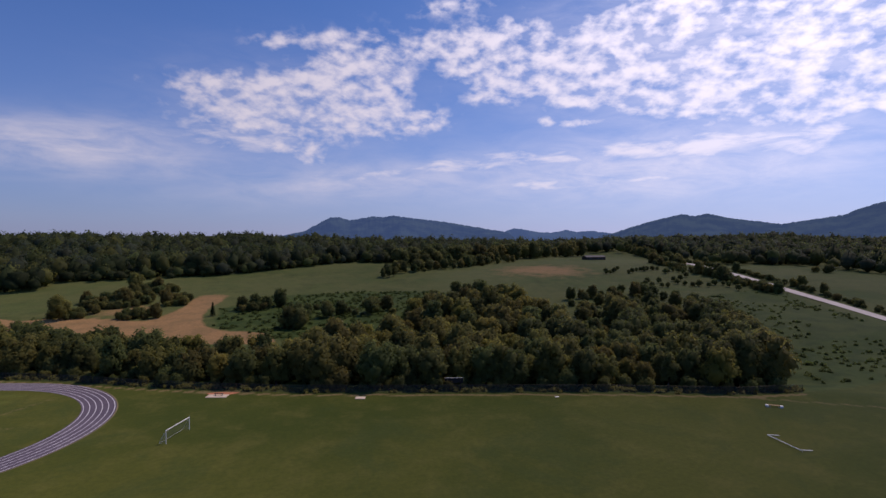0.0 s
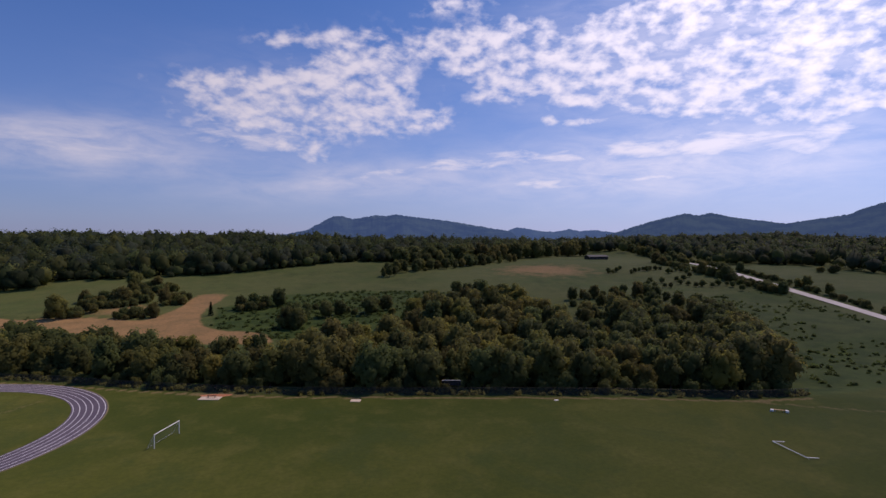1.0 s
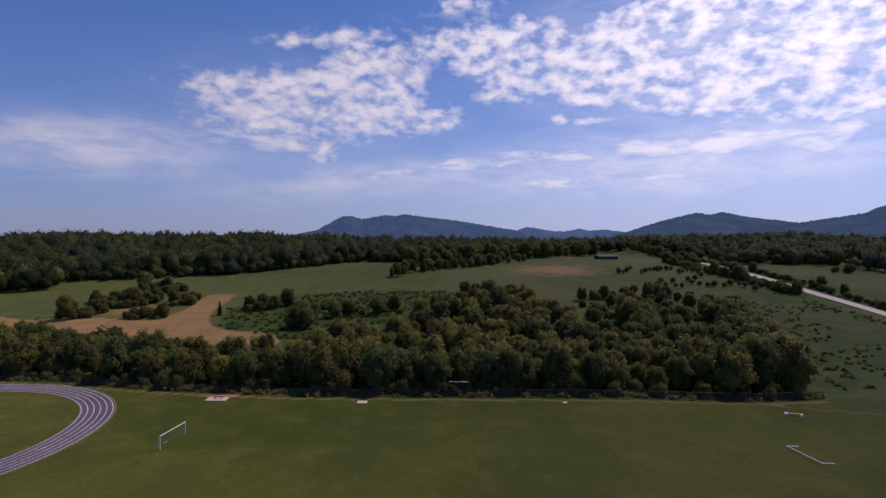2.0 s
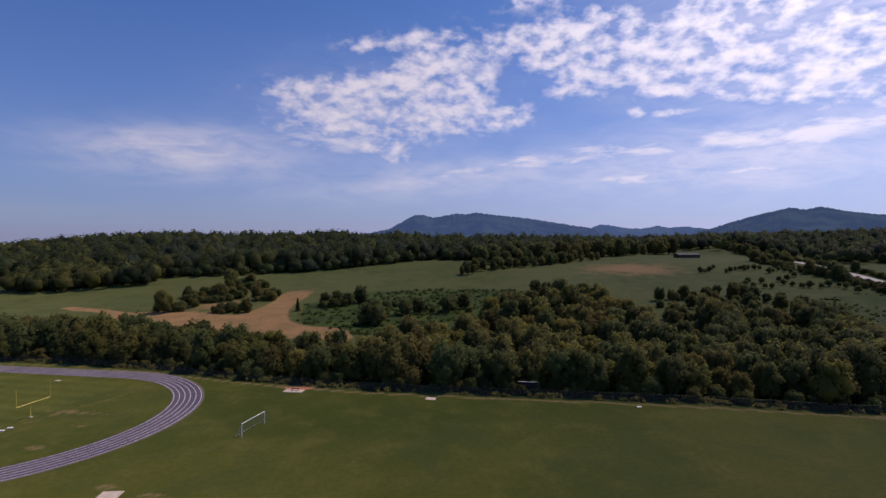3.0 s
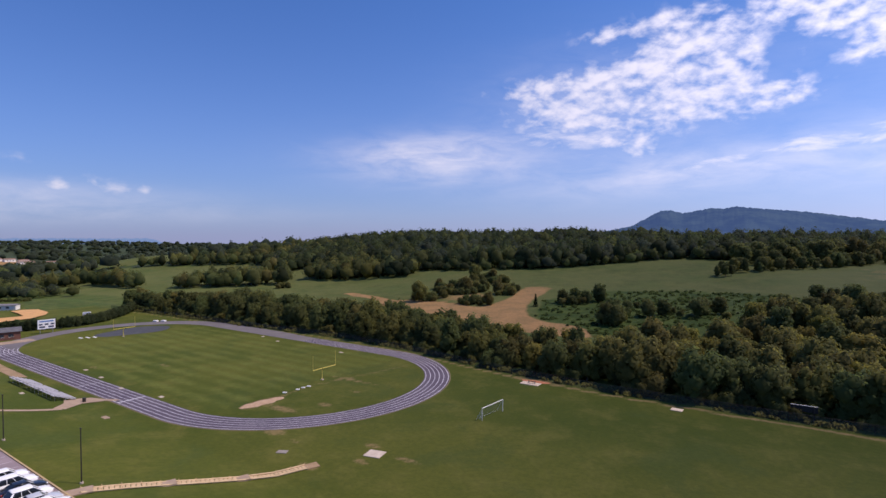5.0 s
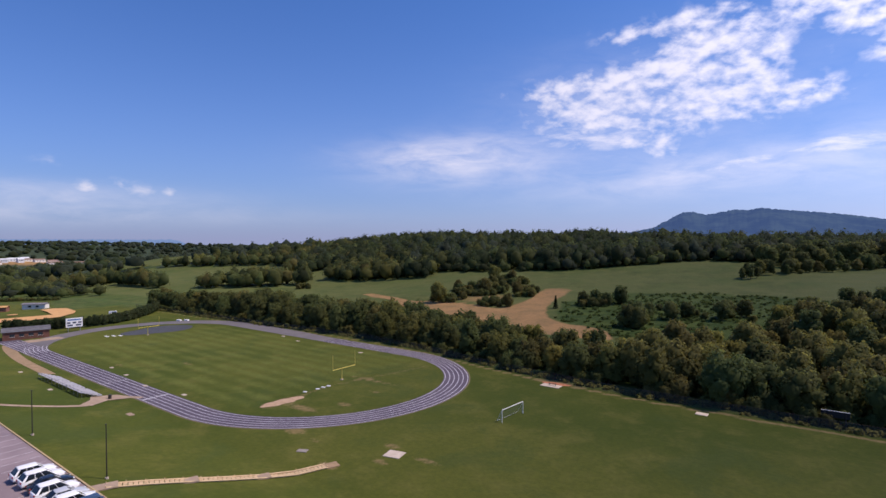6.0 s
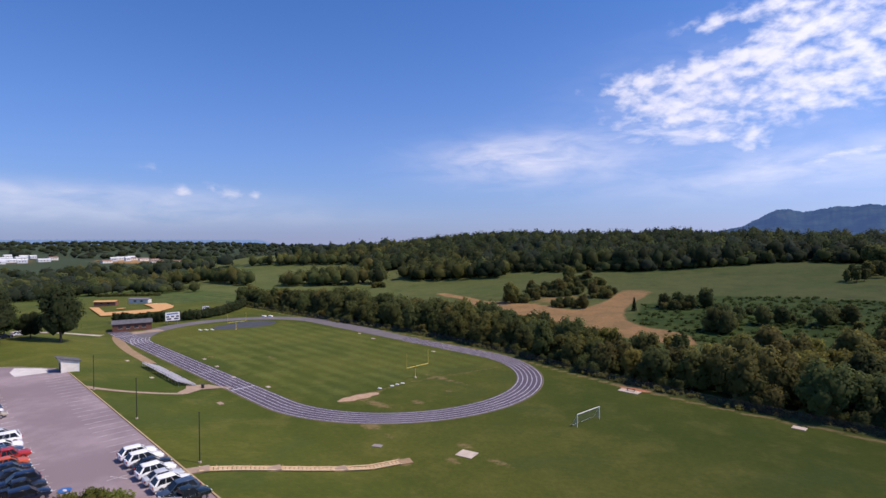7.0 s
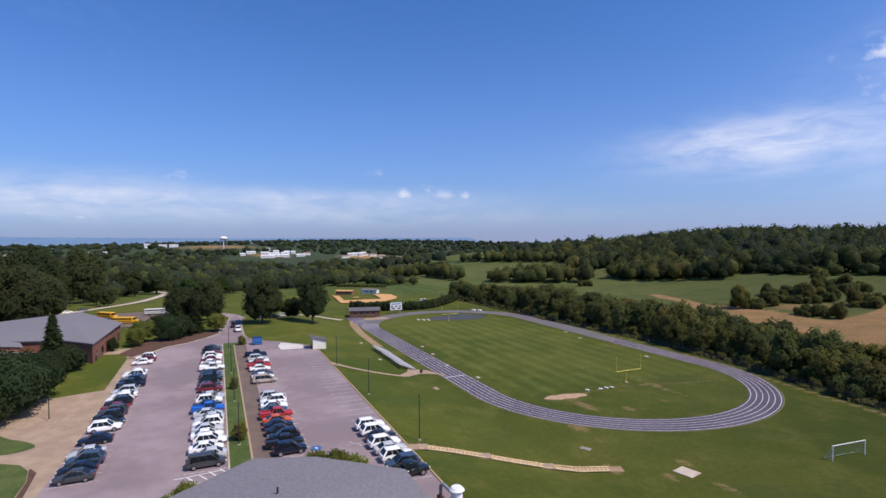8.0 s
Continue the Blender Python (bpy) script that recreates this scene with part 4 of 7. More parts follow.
for i, (x, y) in enumerate(ORCHARD):
    plant("orchard_tree", orchard[i % 2], x, y, rnd.uniform(0.62, 0.9), rnd.uniform(0, 360), "small round orchard tree on mown grass", "tree", "orchard rows")
for x, y, k in ((118, 24, 1.25), (125, 24, 1.45), (131, 23, 1.5), (137, 30, 1.4), (143, 40, 1.3), (129, 33, 1.4), (151, 51, 1.15)):
    plant("tree", rnd.choice(WOOD["olive"] + WOOD["deep"]), x, y, k, rnd.uniform(0, 360), "large rounded brownish-green tree at the belt's end", "tree", "tree belt behind the field")
for x, y, k in ((170, 118, 0.85), (174, 113, 0.95), (178, 108, 0.9), (175, 103, 0.8), (170, 108, 0.8), (181, 102, 0.6)):
    plant("tree", rnd.choice(WOOD["deep"]), x, y, k, rnd.uniform(0, 360), "dark dense tree smothered in creeper", "tree", "dark clump on the slope")
for x, y, k in ((-26, 157, 0.6), (-22, 158, 0.75), (-17, 160, 0.7), (-1, 120, 0.85), (3, 118, 0.9), (5, 128, 0.8), (4, 152, 0.7), (312, 210, 0.7), (318, 206, 0.9)):
    plant("bush", rnd.choice(WOOD["bush"]), x, y, k * 1.3, rnd.uniform(0, 360), "dark bush smothered in creeper", "bush", "creeper clumps")
# hedge along the road
thicket("road_hedge", (205, -30, 330, 480), 230, 2.0, {"bush": 8, "deep": 0.5, "olive": 0.4}, 0.4, 0.8, lambda x, y: 6.5 < near_line(x, y, ROAD) < 11 and x > along([(p[1], p[0]) for p in ROAD], y), "dark hedgerow along the country road")
NEAR_HEDGE = [(252, 300), (246, 270), (244, 248), (246, 232), (246, 215), (246, 196), (244, 176), (243, 160)]
thicket("road_hedge", (252, 290, 316, 470), 62, 2.2, {"bush": 4, "deep": 1.0, "olive": 0.6}, 0.6, 1.1, lambda x, y: 4.8 < near_line(x, y, ROAD) < 9 and x < along([(p[1], p[0]) for p in ROAD], y) and noise.noise((y * 0.05, 3, 0)) > -0.2, "dark hedgerow beside the far end of the country road")
thicket("road_hedge", (230, 150, 262, 310), 100, 1.8, {"bush": 6, "deep": 0.4, "olive": 0.4}, 0.6, 1.05, lambda x, y: near_line(x, y, NEAR_HEDGE) < 3.2 and near_line(x, y, ROAD) > 4.6, "dark hedgerow along the country road")


# low scrub on the open slope: nobody could count it
def scrub_stuff(name, count, region, test, low, high, mat, label):
    rng = np.random.default_rng(91)
    verts, faces, base, made, tries = [], [], 0, 0, 0
    bv, bf = ball(1)
    while made < count and tries < count * 30:
        tries += 1
        x, y = rng.uniform(region[0], region[2]), rng.uniform(region[1], region[3])
        if not test(x, y):
            continue
        made += 1
        s = rng.uniform(low, high)
        lobes = rng.integers(1, 4)
        cs = np.array([(x + rng.uniform(-s, s), y + rng.uniform(-s, s), height(x, y) + s * 0.28) for _ in range(lobes)])
        quads = leaf_cards(rng, cs, np.full(lobes, s * 0.8), 34, 0.5, 0.85)[0].reshape(-1, 3)
        verts.append(quads)
        faces += (np.arange(34 * 4).reshape(-1, 4) + base).tolist()
        base += 34 * 4
        for c in cs:
            verts.append(c + bv * s * 0.6 * np.array([1, 1, 0.6]))
            faces += (bf + base).tolist()
            base += len(bv)
    me = bpy.data.meshes.new(name)
    me.from_pydata(np.concatenate(verts).tolist(), [], faces)
    me.materials.append(mat)
    soften(me, np.tile((0.0, 0.25, 1.0), (base, 1)) + rng.normal(size=(base, 3)) * 0.25)
    tagged(new(name, me), label, "scrub", kind="stuff")


scrub_stuff("slope_scrub", 430, (150, 0, 250, 170), lambda x, y: inside(x, y, SLOPE_SCRUB) and noise.noise((x * 0.03, y * 0.03, 8)) > -0.25, 0.25, 0.85, LEAF_BRIGHT, "low green scrub dotted over the grass slope")
scrub_stuff("meadow_scrub", 900, (-40, 95, 110, 215), lambda x, y: inside(x, y, SCRUB), 0.3, 1.1, LEAF_BRIGHT, "low green weeds on the rough slope")
scrub_stuff("fence_weeds", 620, (-225, 5, 136, 75), lambda x, y: 0.4 < beyond(x, y) < 3.4, 0.3, 0.95, LEAF_OLIVE, "tall weeds growing along the fence")


# ---------------------------------------------------------------- woods further off
def woods(name, seed, places, label, mats=(LEAF_DEEP, LEAF_PINE, LEAF_OLIVE), cards=100, card=0.8, level=1, slims=0.0):
    """Many crowns in one mesh: places are rows of x, y, height, width."""
    rng = np.random.default_rng(seed)
    verts, faces, slots, tones, ways, base = [], [], [], [], [], 0
    bv, bf = ball(level)
    for x, y, tall, wide in places:
        tones.append(np.full(len(bv) + cards * 4, rng.uniform()))
        z = height(x, y)
        ph = rng.uniform(0, 6.28, 3)
        slim = rng.uniform() < slims
        lump = 1 + 0.16 * np.sin(bv[:, 0] * 4.2 + ph[0]) + 0.16 * np.sin(bv[:, 1] * 4.7 + ph[1]) + 0.13 * np.sin(bv[:, 2] * 5.5 + ph[2])
        shape = bv * lump[:, None] * np.array([wide / 2, wide / 2, tall * 0.46]) * 0.93
        if slim:
            shape[:, :2] *= (0.75 - 0.35 * bv[:, 2:3])
        # leaves hang down to the ground at a wood's edge
        shape[:, :2] /= np.sqrt(1 - np.clip(-bv[:, 2:3], 0, 0.85) ** 2)
        verts.append(shape + np.array([x, y, z + tall * 0.5]))
        faces += (bf + base).tolist()
        base += len(bv)
        way = rng.normal(size=(cards, 3))
        way /= np.linalg.norm(way, axis=1)[:, None]
        way[:, 2] = np.where(way[:, 2] < -0.75, -way[:, 2], way[:, 2])
        lift = 1 + 0.16 * np.sin(way[:, 0] * 4.2 + ph[0]) + 0.16 * np.sin(way[:, 1] * 4.7 + ph[1]) + 0.13 * np.sin(way[:, 2] * 5.5 + ph[2])
        pos = way * np.array([wide / 2, wide / 2, tall * 0.46]) * (lift * rng.uniform(0.92, 1.03, cards))[:, None]
        if slim:
            pos[:, :2] *= (0.75 - 0.35 * way[:, 2:3])
        pos[:, :2] /= np.sqrt(1 - np.clip(-way[:, 2:3], 0, 0.85) ** 2)
        pos += np.array([x, y, z + tall * 0.5])
        nrm = way + rng.normal(size=(cards, 3)) * 0.5
        nrm /= np.linalg.norm(nrm, axis=1)[:, None]
        ways += [bv + np.array([0, 0, 0.2]), np.repeat(way + nrm * 0.3 + np.array([0, 0, 0.28]), 4, axis=0)]
        side = np.cross(nrm, rng.normal(size=(cards, 3)))
        side /= np.linalg.norm(side, axis=1)[:, None]
        up = np.cross(nrm, side)
        s = card * rng.uniform(0.6, 1.3, cards)[:, None] * (wide / 8)
        verts.append(np.stack([pos - side * s * .5, pos - up * s * .6, pos + side * s * .5, pos + up * s * .6], 1).reshape(-1, 3))
        faces += (np.arange(cards * 4).reshape(-1, 4) + base).tolist()
        base += cards * 4
        slots += [int(rng.choice(len(mats), p=WEIGHTS[:len(mats)] / WEIGHTS[:len(mats)].sum()))] * (len(bf) + cards)
    me = bpy.data.meshes.new(name)
    me.from_pydata(np.concatenate(verts).tolist(), [], faces)
    for m in mats:
        me.materials.append(m)
    me.polygons.foreach_set("material_index", slots)
    att = me.attributes.new("tone", "FLOAT", "POINT")
    att.data.foreach_set("value", np.concatenate(tones))
    me.update()
    soften(me, np.concatenate(ways))
    return tagged(new(name, me), label, "woods", kind="stuff")


WEIGHTS = np.array([0.5, 0.27, 0.23, 0.2])


def scatter(count, region, gap, test, tall, wide):
    out, grid, tries = [], {}, 0
    while len(out) < count and tries < count * 25:
        tries += 1
        x, y = rnd.uniform(region[0], region[2]), rnd.uniform(region[1], region[3])
        if not test(x, y):
            continue
        key = (int(x // gap), int(y // gap))
        if key in grid:
            continue
        grid[key] = 1
        k = rnd.uniform(0.75, 1.2)
        out.append((x, y, rnd.uniform(*tall) * k, rnd.uniform(*wide) * k))
    return out


WOODS_FOOT = [(-330, 262), (-250, 262), (-188, 256), (-124, 256), (-62, 272), (8, 312), (60, 320), (140, 380), (215, 440)]
woods("hill_woods", 7, scatter(2100, (-330, 255, 215, 560), 5.2, lambda x, y: 0 < y - along(WOODS_FOOT, x) < 230, (10, 15), (7.5, 11.5)), "dense dark woods on the hill behind the meadow", mats=(LEAF_PINE, LEAF_FAR_HAZED, LEAF_PINE, LEAF_DEEP), slims=0.02)
woods("woods_edge", 17, scatter(420, (-330, 250, 215, 460), 4.2, lambda x, y: -4 < y - along(WOODS_FOOT, x) < 12, (4, 8.5), (5, 8)), "low trees and shrubs along the foot of the hill woods", mats=(LEAF_PINE, LEAF_DEEP, LEAF_FAR_HAZED), cards=90)


def west_wood(x, y):
    r, b = polar(x, y)
    if not (36 < b < 88) or r < 330 or r > 640 or open_field(x, y) or beyond(x, y) < 12:
        return False
    if b > 46 and r < 540:
        return False
    return noise.noise((x * 0.012, y * 0.012, 2.0)) > -0.12 or r > 560


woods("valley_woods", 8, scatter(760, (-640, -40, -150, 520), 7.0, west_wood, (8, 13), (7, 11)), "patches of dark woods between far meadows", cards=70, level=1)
HEDGES = [[(-296, 162), (-270, 175), (-244, 188)], [(-228, 222), (-200, 230), (-168, 240)], [(-222, 174), (-221, 175)], [(-300, 240), (-285, 246)], [(-420, 165), (-340, 150)]]
woods("field_clumps", 9, scatter(165, (-430, 140, -140, 260), 4.6, lambda x, y: any(near_line(x, y, h) < w for h, w in zip(HEDGES, (10, 12, 0.0, 6, 4))), (9, 14), (7, 10)), "rounded clumps of trees in the far meadow", slims=0.0)


def far_wood(x, y):
    r, b = polar(x, y)
    if not (-52 < b < 112) or r < 600:
        return False
    if bell(x, y, -1180, 300, 200, 190) > 0.5 or bell(x, y, -1700, 150, 150, 140) > 0.45 or bell(x, y, -1200, 415, 90, 80) > 0.5:
        return False
    if -52 < b < -8 and r < 640:
        return False
    return True


woods("middle_woods", 10, scatter(3000, (-1350, -450, 1000, 1250), 11, lambda x, y: far_wood(x, y) and not open_field(x, y) and 600 < polar(x, y)[0] < 1300, (10, 16), (11, 17)), "far woods beyond the meadows", mats=(LEAF_FAR_HAZED, LEAF_PINE, LEAF_DEEP), cards=24, card=1.0, level=1)
woods("far_woods", 14, scatter(3600, (-2650, -800, 1700, 2300), 17, lambda x, y: far_wood(x, y) and 1250 < polar(x, y)[0] < 2650, (11, 17), (15, 23)), "far woods stretching to the horizon", mats=(LEAF_FAR_HAZED, LEAF_PINE), cards=16, card=0.6, level=1)
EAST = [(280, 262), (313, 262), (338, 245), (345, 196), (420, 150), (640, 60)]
woods("east_woods", 12, scatter(2100, (225, 60, 760, 800), 6.0, lambda x, y: (x > 284 and y > along(EAST, x) + 4 and near_line(x, y, ROAD) > 18 and polar(x, y)[0] < 760) or (225 < x < 345 and y > 440 and near_line(x, y, ROAD) > 14 and polar(x, y)[0] < 740), (9, 14), (8.5, 12.5)), "dark woods beyond the road", mats=(LEAF_PINE, LEAF_FAR_HAZED, LEAF_DEEP), cards=60, level=1, slims=0.08)
woods("rear_woods", 13, scatter(700, (-1500, -1600, 1600, 100), 34, lambda x, y: 360 < polar(x, y)[0] < 1500 and not (-58 < polar(x, y)[1] < 112), (14, 20), (26, 36)), "woods around the school grounds", cards=8, level=1)


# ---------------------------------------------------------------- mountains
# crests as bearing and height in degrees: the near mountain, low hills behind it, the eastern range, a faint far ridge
NEAR_CREST = [(-15.5, 0.1), (-13.6, 1.0), (-9.9, 1.62), (-7.3, 2.06), (-3.5, 2.5), (-1.5, 2.77), (-0.2, 2.58), (0.5, 2.68), (1.9, 2.47), (3.1, 2.25), (4.3, 2.56), (5.2, 2.52), (6.4, 1.87), (7.9, 1.04), (10.0, 0.6), (12.5, 0.2)]
LOW_CREST = [(-34, 0.6), (-24.8, 0.79), (-22.5, 1.08), (-20.9, 1.0), (-19.9, 1.19), (-18.4, 0.91), (-16.8, 1.0), (-15.2, 1.34), (-14.3, 1.36), (-13.4, 1.0), (-9, 0.8), (-4, 0.5)]
EAST_CREST = [(-75, 3.2), (-58, 3.9), (-52, 4.2), (-46.4, 3.27), (-45, 2.76), (-43.9, 2.27), (-41.9, 1.98), (-39.4, 1.57), (-37.2, 1.92), (-35.3, 2.22), (-33.4, 2.69), (-32.2, 2.49), (-31, 2.68), (-28.4, 2.05), (-26.2, 1.39), (-24.6, 0.8), (-22.5, 0.3)]
FAR_CREST = [(55, 0.0), (70, 0.1), (80, 0.14), (90, 0.26), (100, 0.40), (110, 0.3), (125, 0.2)]


def mountain_range(name, crest_line, r0, r1, label, air):
    b0, b1 = crest_line[0][0], crest_line[-1][0]
    nb, nr = int((b1 - b0) / 0.1), 34
    verts, faces = [], []
    for i in range(nb + 1):
        b = b0 + (b1 - b0) * i / nb
        ends = smooth(b0, b0 + 1.5, b) * (1 - smooth(b1 - 1.5, b1, b))
        for j in range(nr + 1):
            t = j / nr
            r = r0 + (r1 - r0) * t
            a = radians(b)
            x, y = HUB[0] - r * math.sin(a), HUB[1] + r * math.cos(a)
            crest = 0.72 + 0.06 * math.sin(b * 0.5)
            f = smooth(0, crest, t) * (1 - smooth(crest, 1.05, t))
            spur = noise.fractal((b * 0.55, t * 2.2, 3.0), 1.0, 2.1, 4)
            z = (35 + r * math.tan(radians(along(crest_line, b) + 0.05 * noise.noise((b * 2.3, 0, 7))))) * f * (1 + 0.16 * spur * (1 - f)) * ends
            z += 5 * noise.noise((b * 4.5, t * 9, 1)) * f + 2.5 * noise.noise((b * 17, t * 20, 4)) * f - 25 * (1 - f)
            verts.append((x, y, z))
    for i in range(nb):
        for j in range(nr):
            p = i * (nr + 1) + j
            faces.append((p, p + 1, p + nr + 2, p + nr + 1))
    m, t, p = material("forested_slope_haze_glow", 1.0)
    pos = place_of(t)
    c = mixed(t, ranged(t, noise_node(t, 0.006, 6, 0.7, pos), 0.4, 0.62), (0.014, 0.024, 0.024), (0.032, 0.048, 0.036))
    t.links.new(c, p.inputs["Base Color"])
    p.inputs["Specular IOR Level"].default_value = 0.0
    p.inputs["Emission Color"].default_value = (*air, 1)      # blue haze of the air in between, painted on as emission
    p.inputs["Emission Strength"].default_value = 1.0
    tagged(new(name, mesh_of(name, verts, faces, m, True)), label, "mountains", kind="structure")


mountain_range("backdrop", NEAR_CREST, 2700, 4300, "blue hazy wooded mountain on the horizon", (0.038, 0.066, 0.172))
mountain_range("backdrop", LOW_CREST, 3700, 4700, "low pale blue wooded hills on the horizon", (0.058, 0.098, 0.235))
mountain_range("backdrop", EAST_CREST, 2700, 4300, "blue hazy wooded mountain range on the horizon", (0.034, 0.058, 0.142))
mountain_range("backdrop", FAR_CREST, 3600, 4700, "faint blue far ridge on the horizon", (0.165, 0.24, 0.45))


# ---------------------------------------------------------------- fence
def fence():
    ob = thing("chain_link_fence", Matrix(), "dark chain-link fence along the field's edge", "fence")
    pts = dense([p for p in FENCE if p[0] <= 134], 3.0)
    post = bpy.data.meshes.new("post")
    bm = rod_bm((0, 0, 0), (0, 0, 1.85), 0.04, 6)
    bm.to_mesh(post)
    bm.free()
    post.materials.append(DARK_METAL)
    verts, faces = [], []
    for i, (x, y) in enumerate(pts):
        z = height(x, y)
        part_data("post", post, ob, pose(x, y, z))
        verts += [(x, y, z + 0.03), (x, y, z + 1.8)]
        if i:
            faces.append((2 * i - 2, 2 * i, 2 * i + 1, 2 * i - 1))
    part_data("wire_mesh", mesh_of("wire_mesh", verts, faces, CHAIN_LINK), ob)
    bm = bmesh.new()
    for (x0, y0), (x1, y1) in zip(pts, pts[1:]):
        add_rod(bm, (x0, y0, height(x0, y0) + 1.82), (x1, y1, height(x1, y1) + 1.82), 0.025, 5)
    part("top_rail", bm, DARK_METAL, ob)


fence()


# ---------------------------------------------------------------- paved ground
def poly(name, pts, mat, label, category, lift=0.03, z=None, kind="structure"):
    """A paved piece of any outline; it lies on the land unless z is given."""
    bm = bmesh.new()
    vs = [bm.verts.new((x, y, (height(x, y) if z is None else z) + lift)) for x, y in pts]
    f = bm.faces.new(vs)
    f.normal_update()
    if f.normal.z < 0:
        f.normal_flip()
    bmesh.ops.triangulate(bm, faces=[f])
    me = bpy.data.meshes.new(name)
    bm.to_mesh(me)
    bm.free()
    me.materials.append(mat)
    return tagged(new(name, me), label, category, kind=kind)


WEST_END = [(-110.4, -47.4), (-120, -52.5), (-125.4, -57.4), (-132, -60.2), (-140, -60), (-152, -58.3), (-169, -55.8), (-184, -53.8)]
SOUTH_END = [(-184, -57.4), (-164.6, -61.2), (-156, -64.8), (-146, -66.6), (-139.8, -71.1), (-133.7, -77.2), (-130.8, -82.7)]
lot_pts = [campus(-42, 0), campus(88, 0)] + WEST_END + SOUTH_END + [campus(98, -44.5), campus(60, -44.5), campus(-42, -46.5)]
poly("parking_lot", lot_pts, ASPHALT, "worn grey asphalt parking lot with faded stall lines", "parking lot", 0.04, LOT_Z)
lot_line = tagged(new("stall_lines", mesh_of("stall_lines", [(0, 0, 0)], [], STALL_PAINT)), "faded white parking stall lines on asphalt", "road marking", kind="structure")


def stall(s, q0, q1, wide=0.055):
    (x0, y0), (x1, y1) = campus(s, q0), campus(s, q1)
    return mesh_of("stall_line", *ribbon([(x0, y0), (x1, y1)], wide, LOT_Z, 0.05), STALL_PAINT)


for i in range(36):
    s = 3.0 + 2.72 * i
    if s < 92:
        part_data("stall_line", stall(s, -5.3, -0.3), lot_line)
    part_data("stall_line", stall(s + 13.4, -18.6, -13.0), lot_line) if s + 13.4 < 102 else None
    part_data("stall_line", stall(s + 13.4, -29.6, -24.2), lot_line) if s + 13.4 < 106 else None
    part_data("stall_line", stall(s + 16.0, -45.2, -39.4), lot_line) if s + 16 < 102 else None
for s0, q0, s1, q1 in ((13.0, -29.6, 13.0, -24.0), (9.6, -29.0, 13.2, -29.6), (11.5, -26.0, 10.0, -27.5), (14, -16.3, 12.0, -13.4), (88, -0.5, 88.3, -8.5), (17.5, -5.4, 17.5, -8), (16.3, -6, 18.6, -7.4)):
    part_data("stall_line", mesh_of("stall_line", *ribbon([campus(s0, q0), campus(s1, q1)], 0.07, LOT_Z, 0.052), STALL_PAINT), lot_line)
for a, b in (((-36.2, -87.1), (-36.1, -81.4)), ((-36.2, -85.6), (-34.0, -84.7)), ((-36.3, -84.2), (-34.1, -83.4)), ((-36.5, -82.9), (-34.2, -82.1)), ((-36.6, -81.5), (-34.3, -80.7))):                # hatched bay
    part_data("stall_line", mesh_of("stall_line", *ribbon([a, b], 0.09, LOT_Z, 0.052), WHITE_PAINT), lot_line)
poly("brown_strip", [campus(s, q) for s, q in ((10, -20.9), (104, -20.9), (104, -17.9), (10, -17.9))], OLD_ASPHALT, "strip of brown worn asphalt beside the grass island", "pavement", 0.055, LOT_Z)


def raised_bed(name, pts, mat, label, rise=0.14, category="lawn"):
    """A piece of ground raised behind a kerb."""
    n = len(pts)
    verts = [(x, y, LOT_Z + 0.0) for x, y in pts] + [(x, y, LOT_Z + rise) for x, y in pts]
    faces = [(i, (i + 1) % n, n + (i + 1) % n, n + i) for i in range(n)] + [tuple(range(n, 2 * n))]
    return flat(name, verts, faces, mat, label, category)


def lawn_material():
    m, t, p = material("lot_grass", 0.95)
    pos = place_of(t)
    c = mixed(t, ranged(t, noise_node(t, 0.25, 5, 0.65, pos), 0.35, 0.68), (0.060, 0.100, 0.018), (0.120, 0.140, 0.036))
    c = mixed(t, ranged(t, noise_node(t, 2.4, 4, 0.7, pos), 0.35, 0.75, 0.35, 0), c, (0.025, 0.04, 0.01))
    t.links.new(c, p.inputs["Base Color"])
    bump(t, p, noise_node(t, 6, 3, 0.7, pos), 0.5, 0.08)
    return m


LAWN = lawn_material()
raised_bed("island_grass", [campus(s, q) for s, q in ((12.5, -24.0), (108, -24.0), (108, -17.6), (104.3, -17.6), (104.3, -21.3), (12.5, -21.3))], LAWN, "narrow kerbed grass island between parking rows")


def kerb(name, pts, label, mat=KERB, rise=0.16, half=0.11, z=LOT_Z):
    """A raised kerb along points, with a top and two sides."""
    verts, faces = [], []
    for i, (x, y) in enumerate(pts):
        x0, y0 = pts[max(0, i - 1)]
        x1, y1 = pts[min(len(pts) - 1, i + 1)]
        w = math.hypot(x1 - x0, y1 - y0)
        nx, ny = -(y1 - y0) / w * half, (x1 - x0) / w * half
        verts += [(x - nx, y - ny, z), (x - nx, y - ny, z + rise), (x + nx, y + ny, z + rise), (x + nx, y + ny, z)]
        if i:
            b = 4 * i
            faces += [(b - 4, b, b + 1, b - 3), (b - 3, b + 1, b + 2, b - 2), (b - 2, b + 2, b + 3, b - 1)]
    return flat(name, verts, faces, mat, label, "kerb")


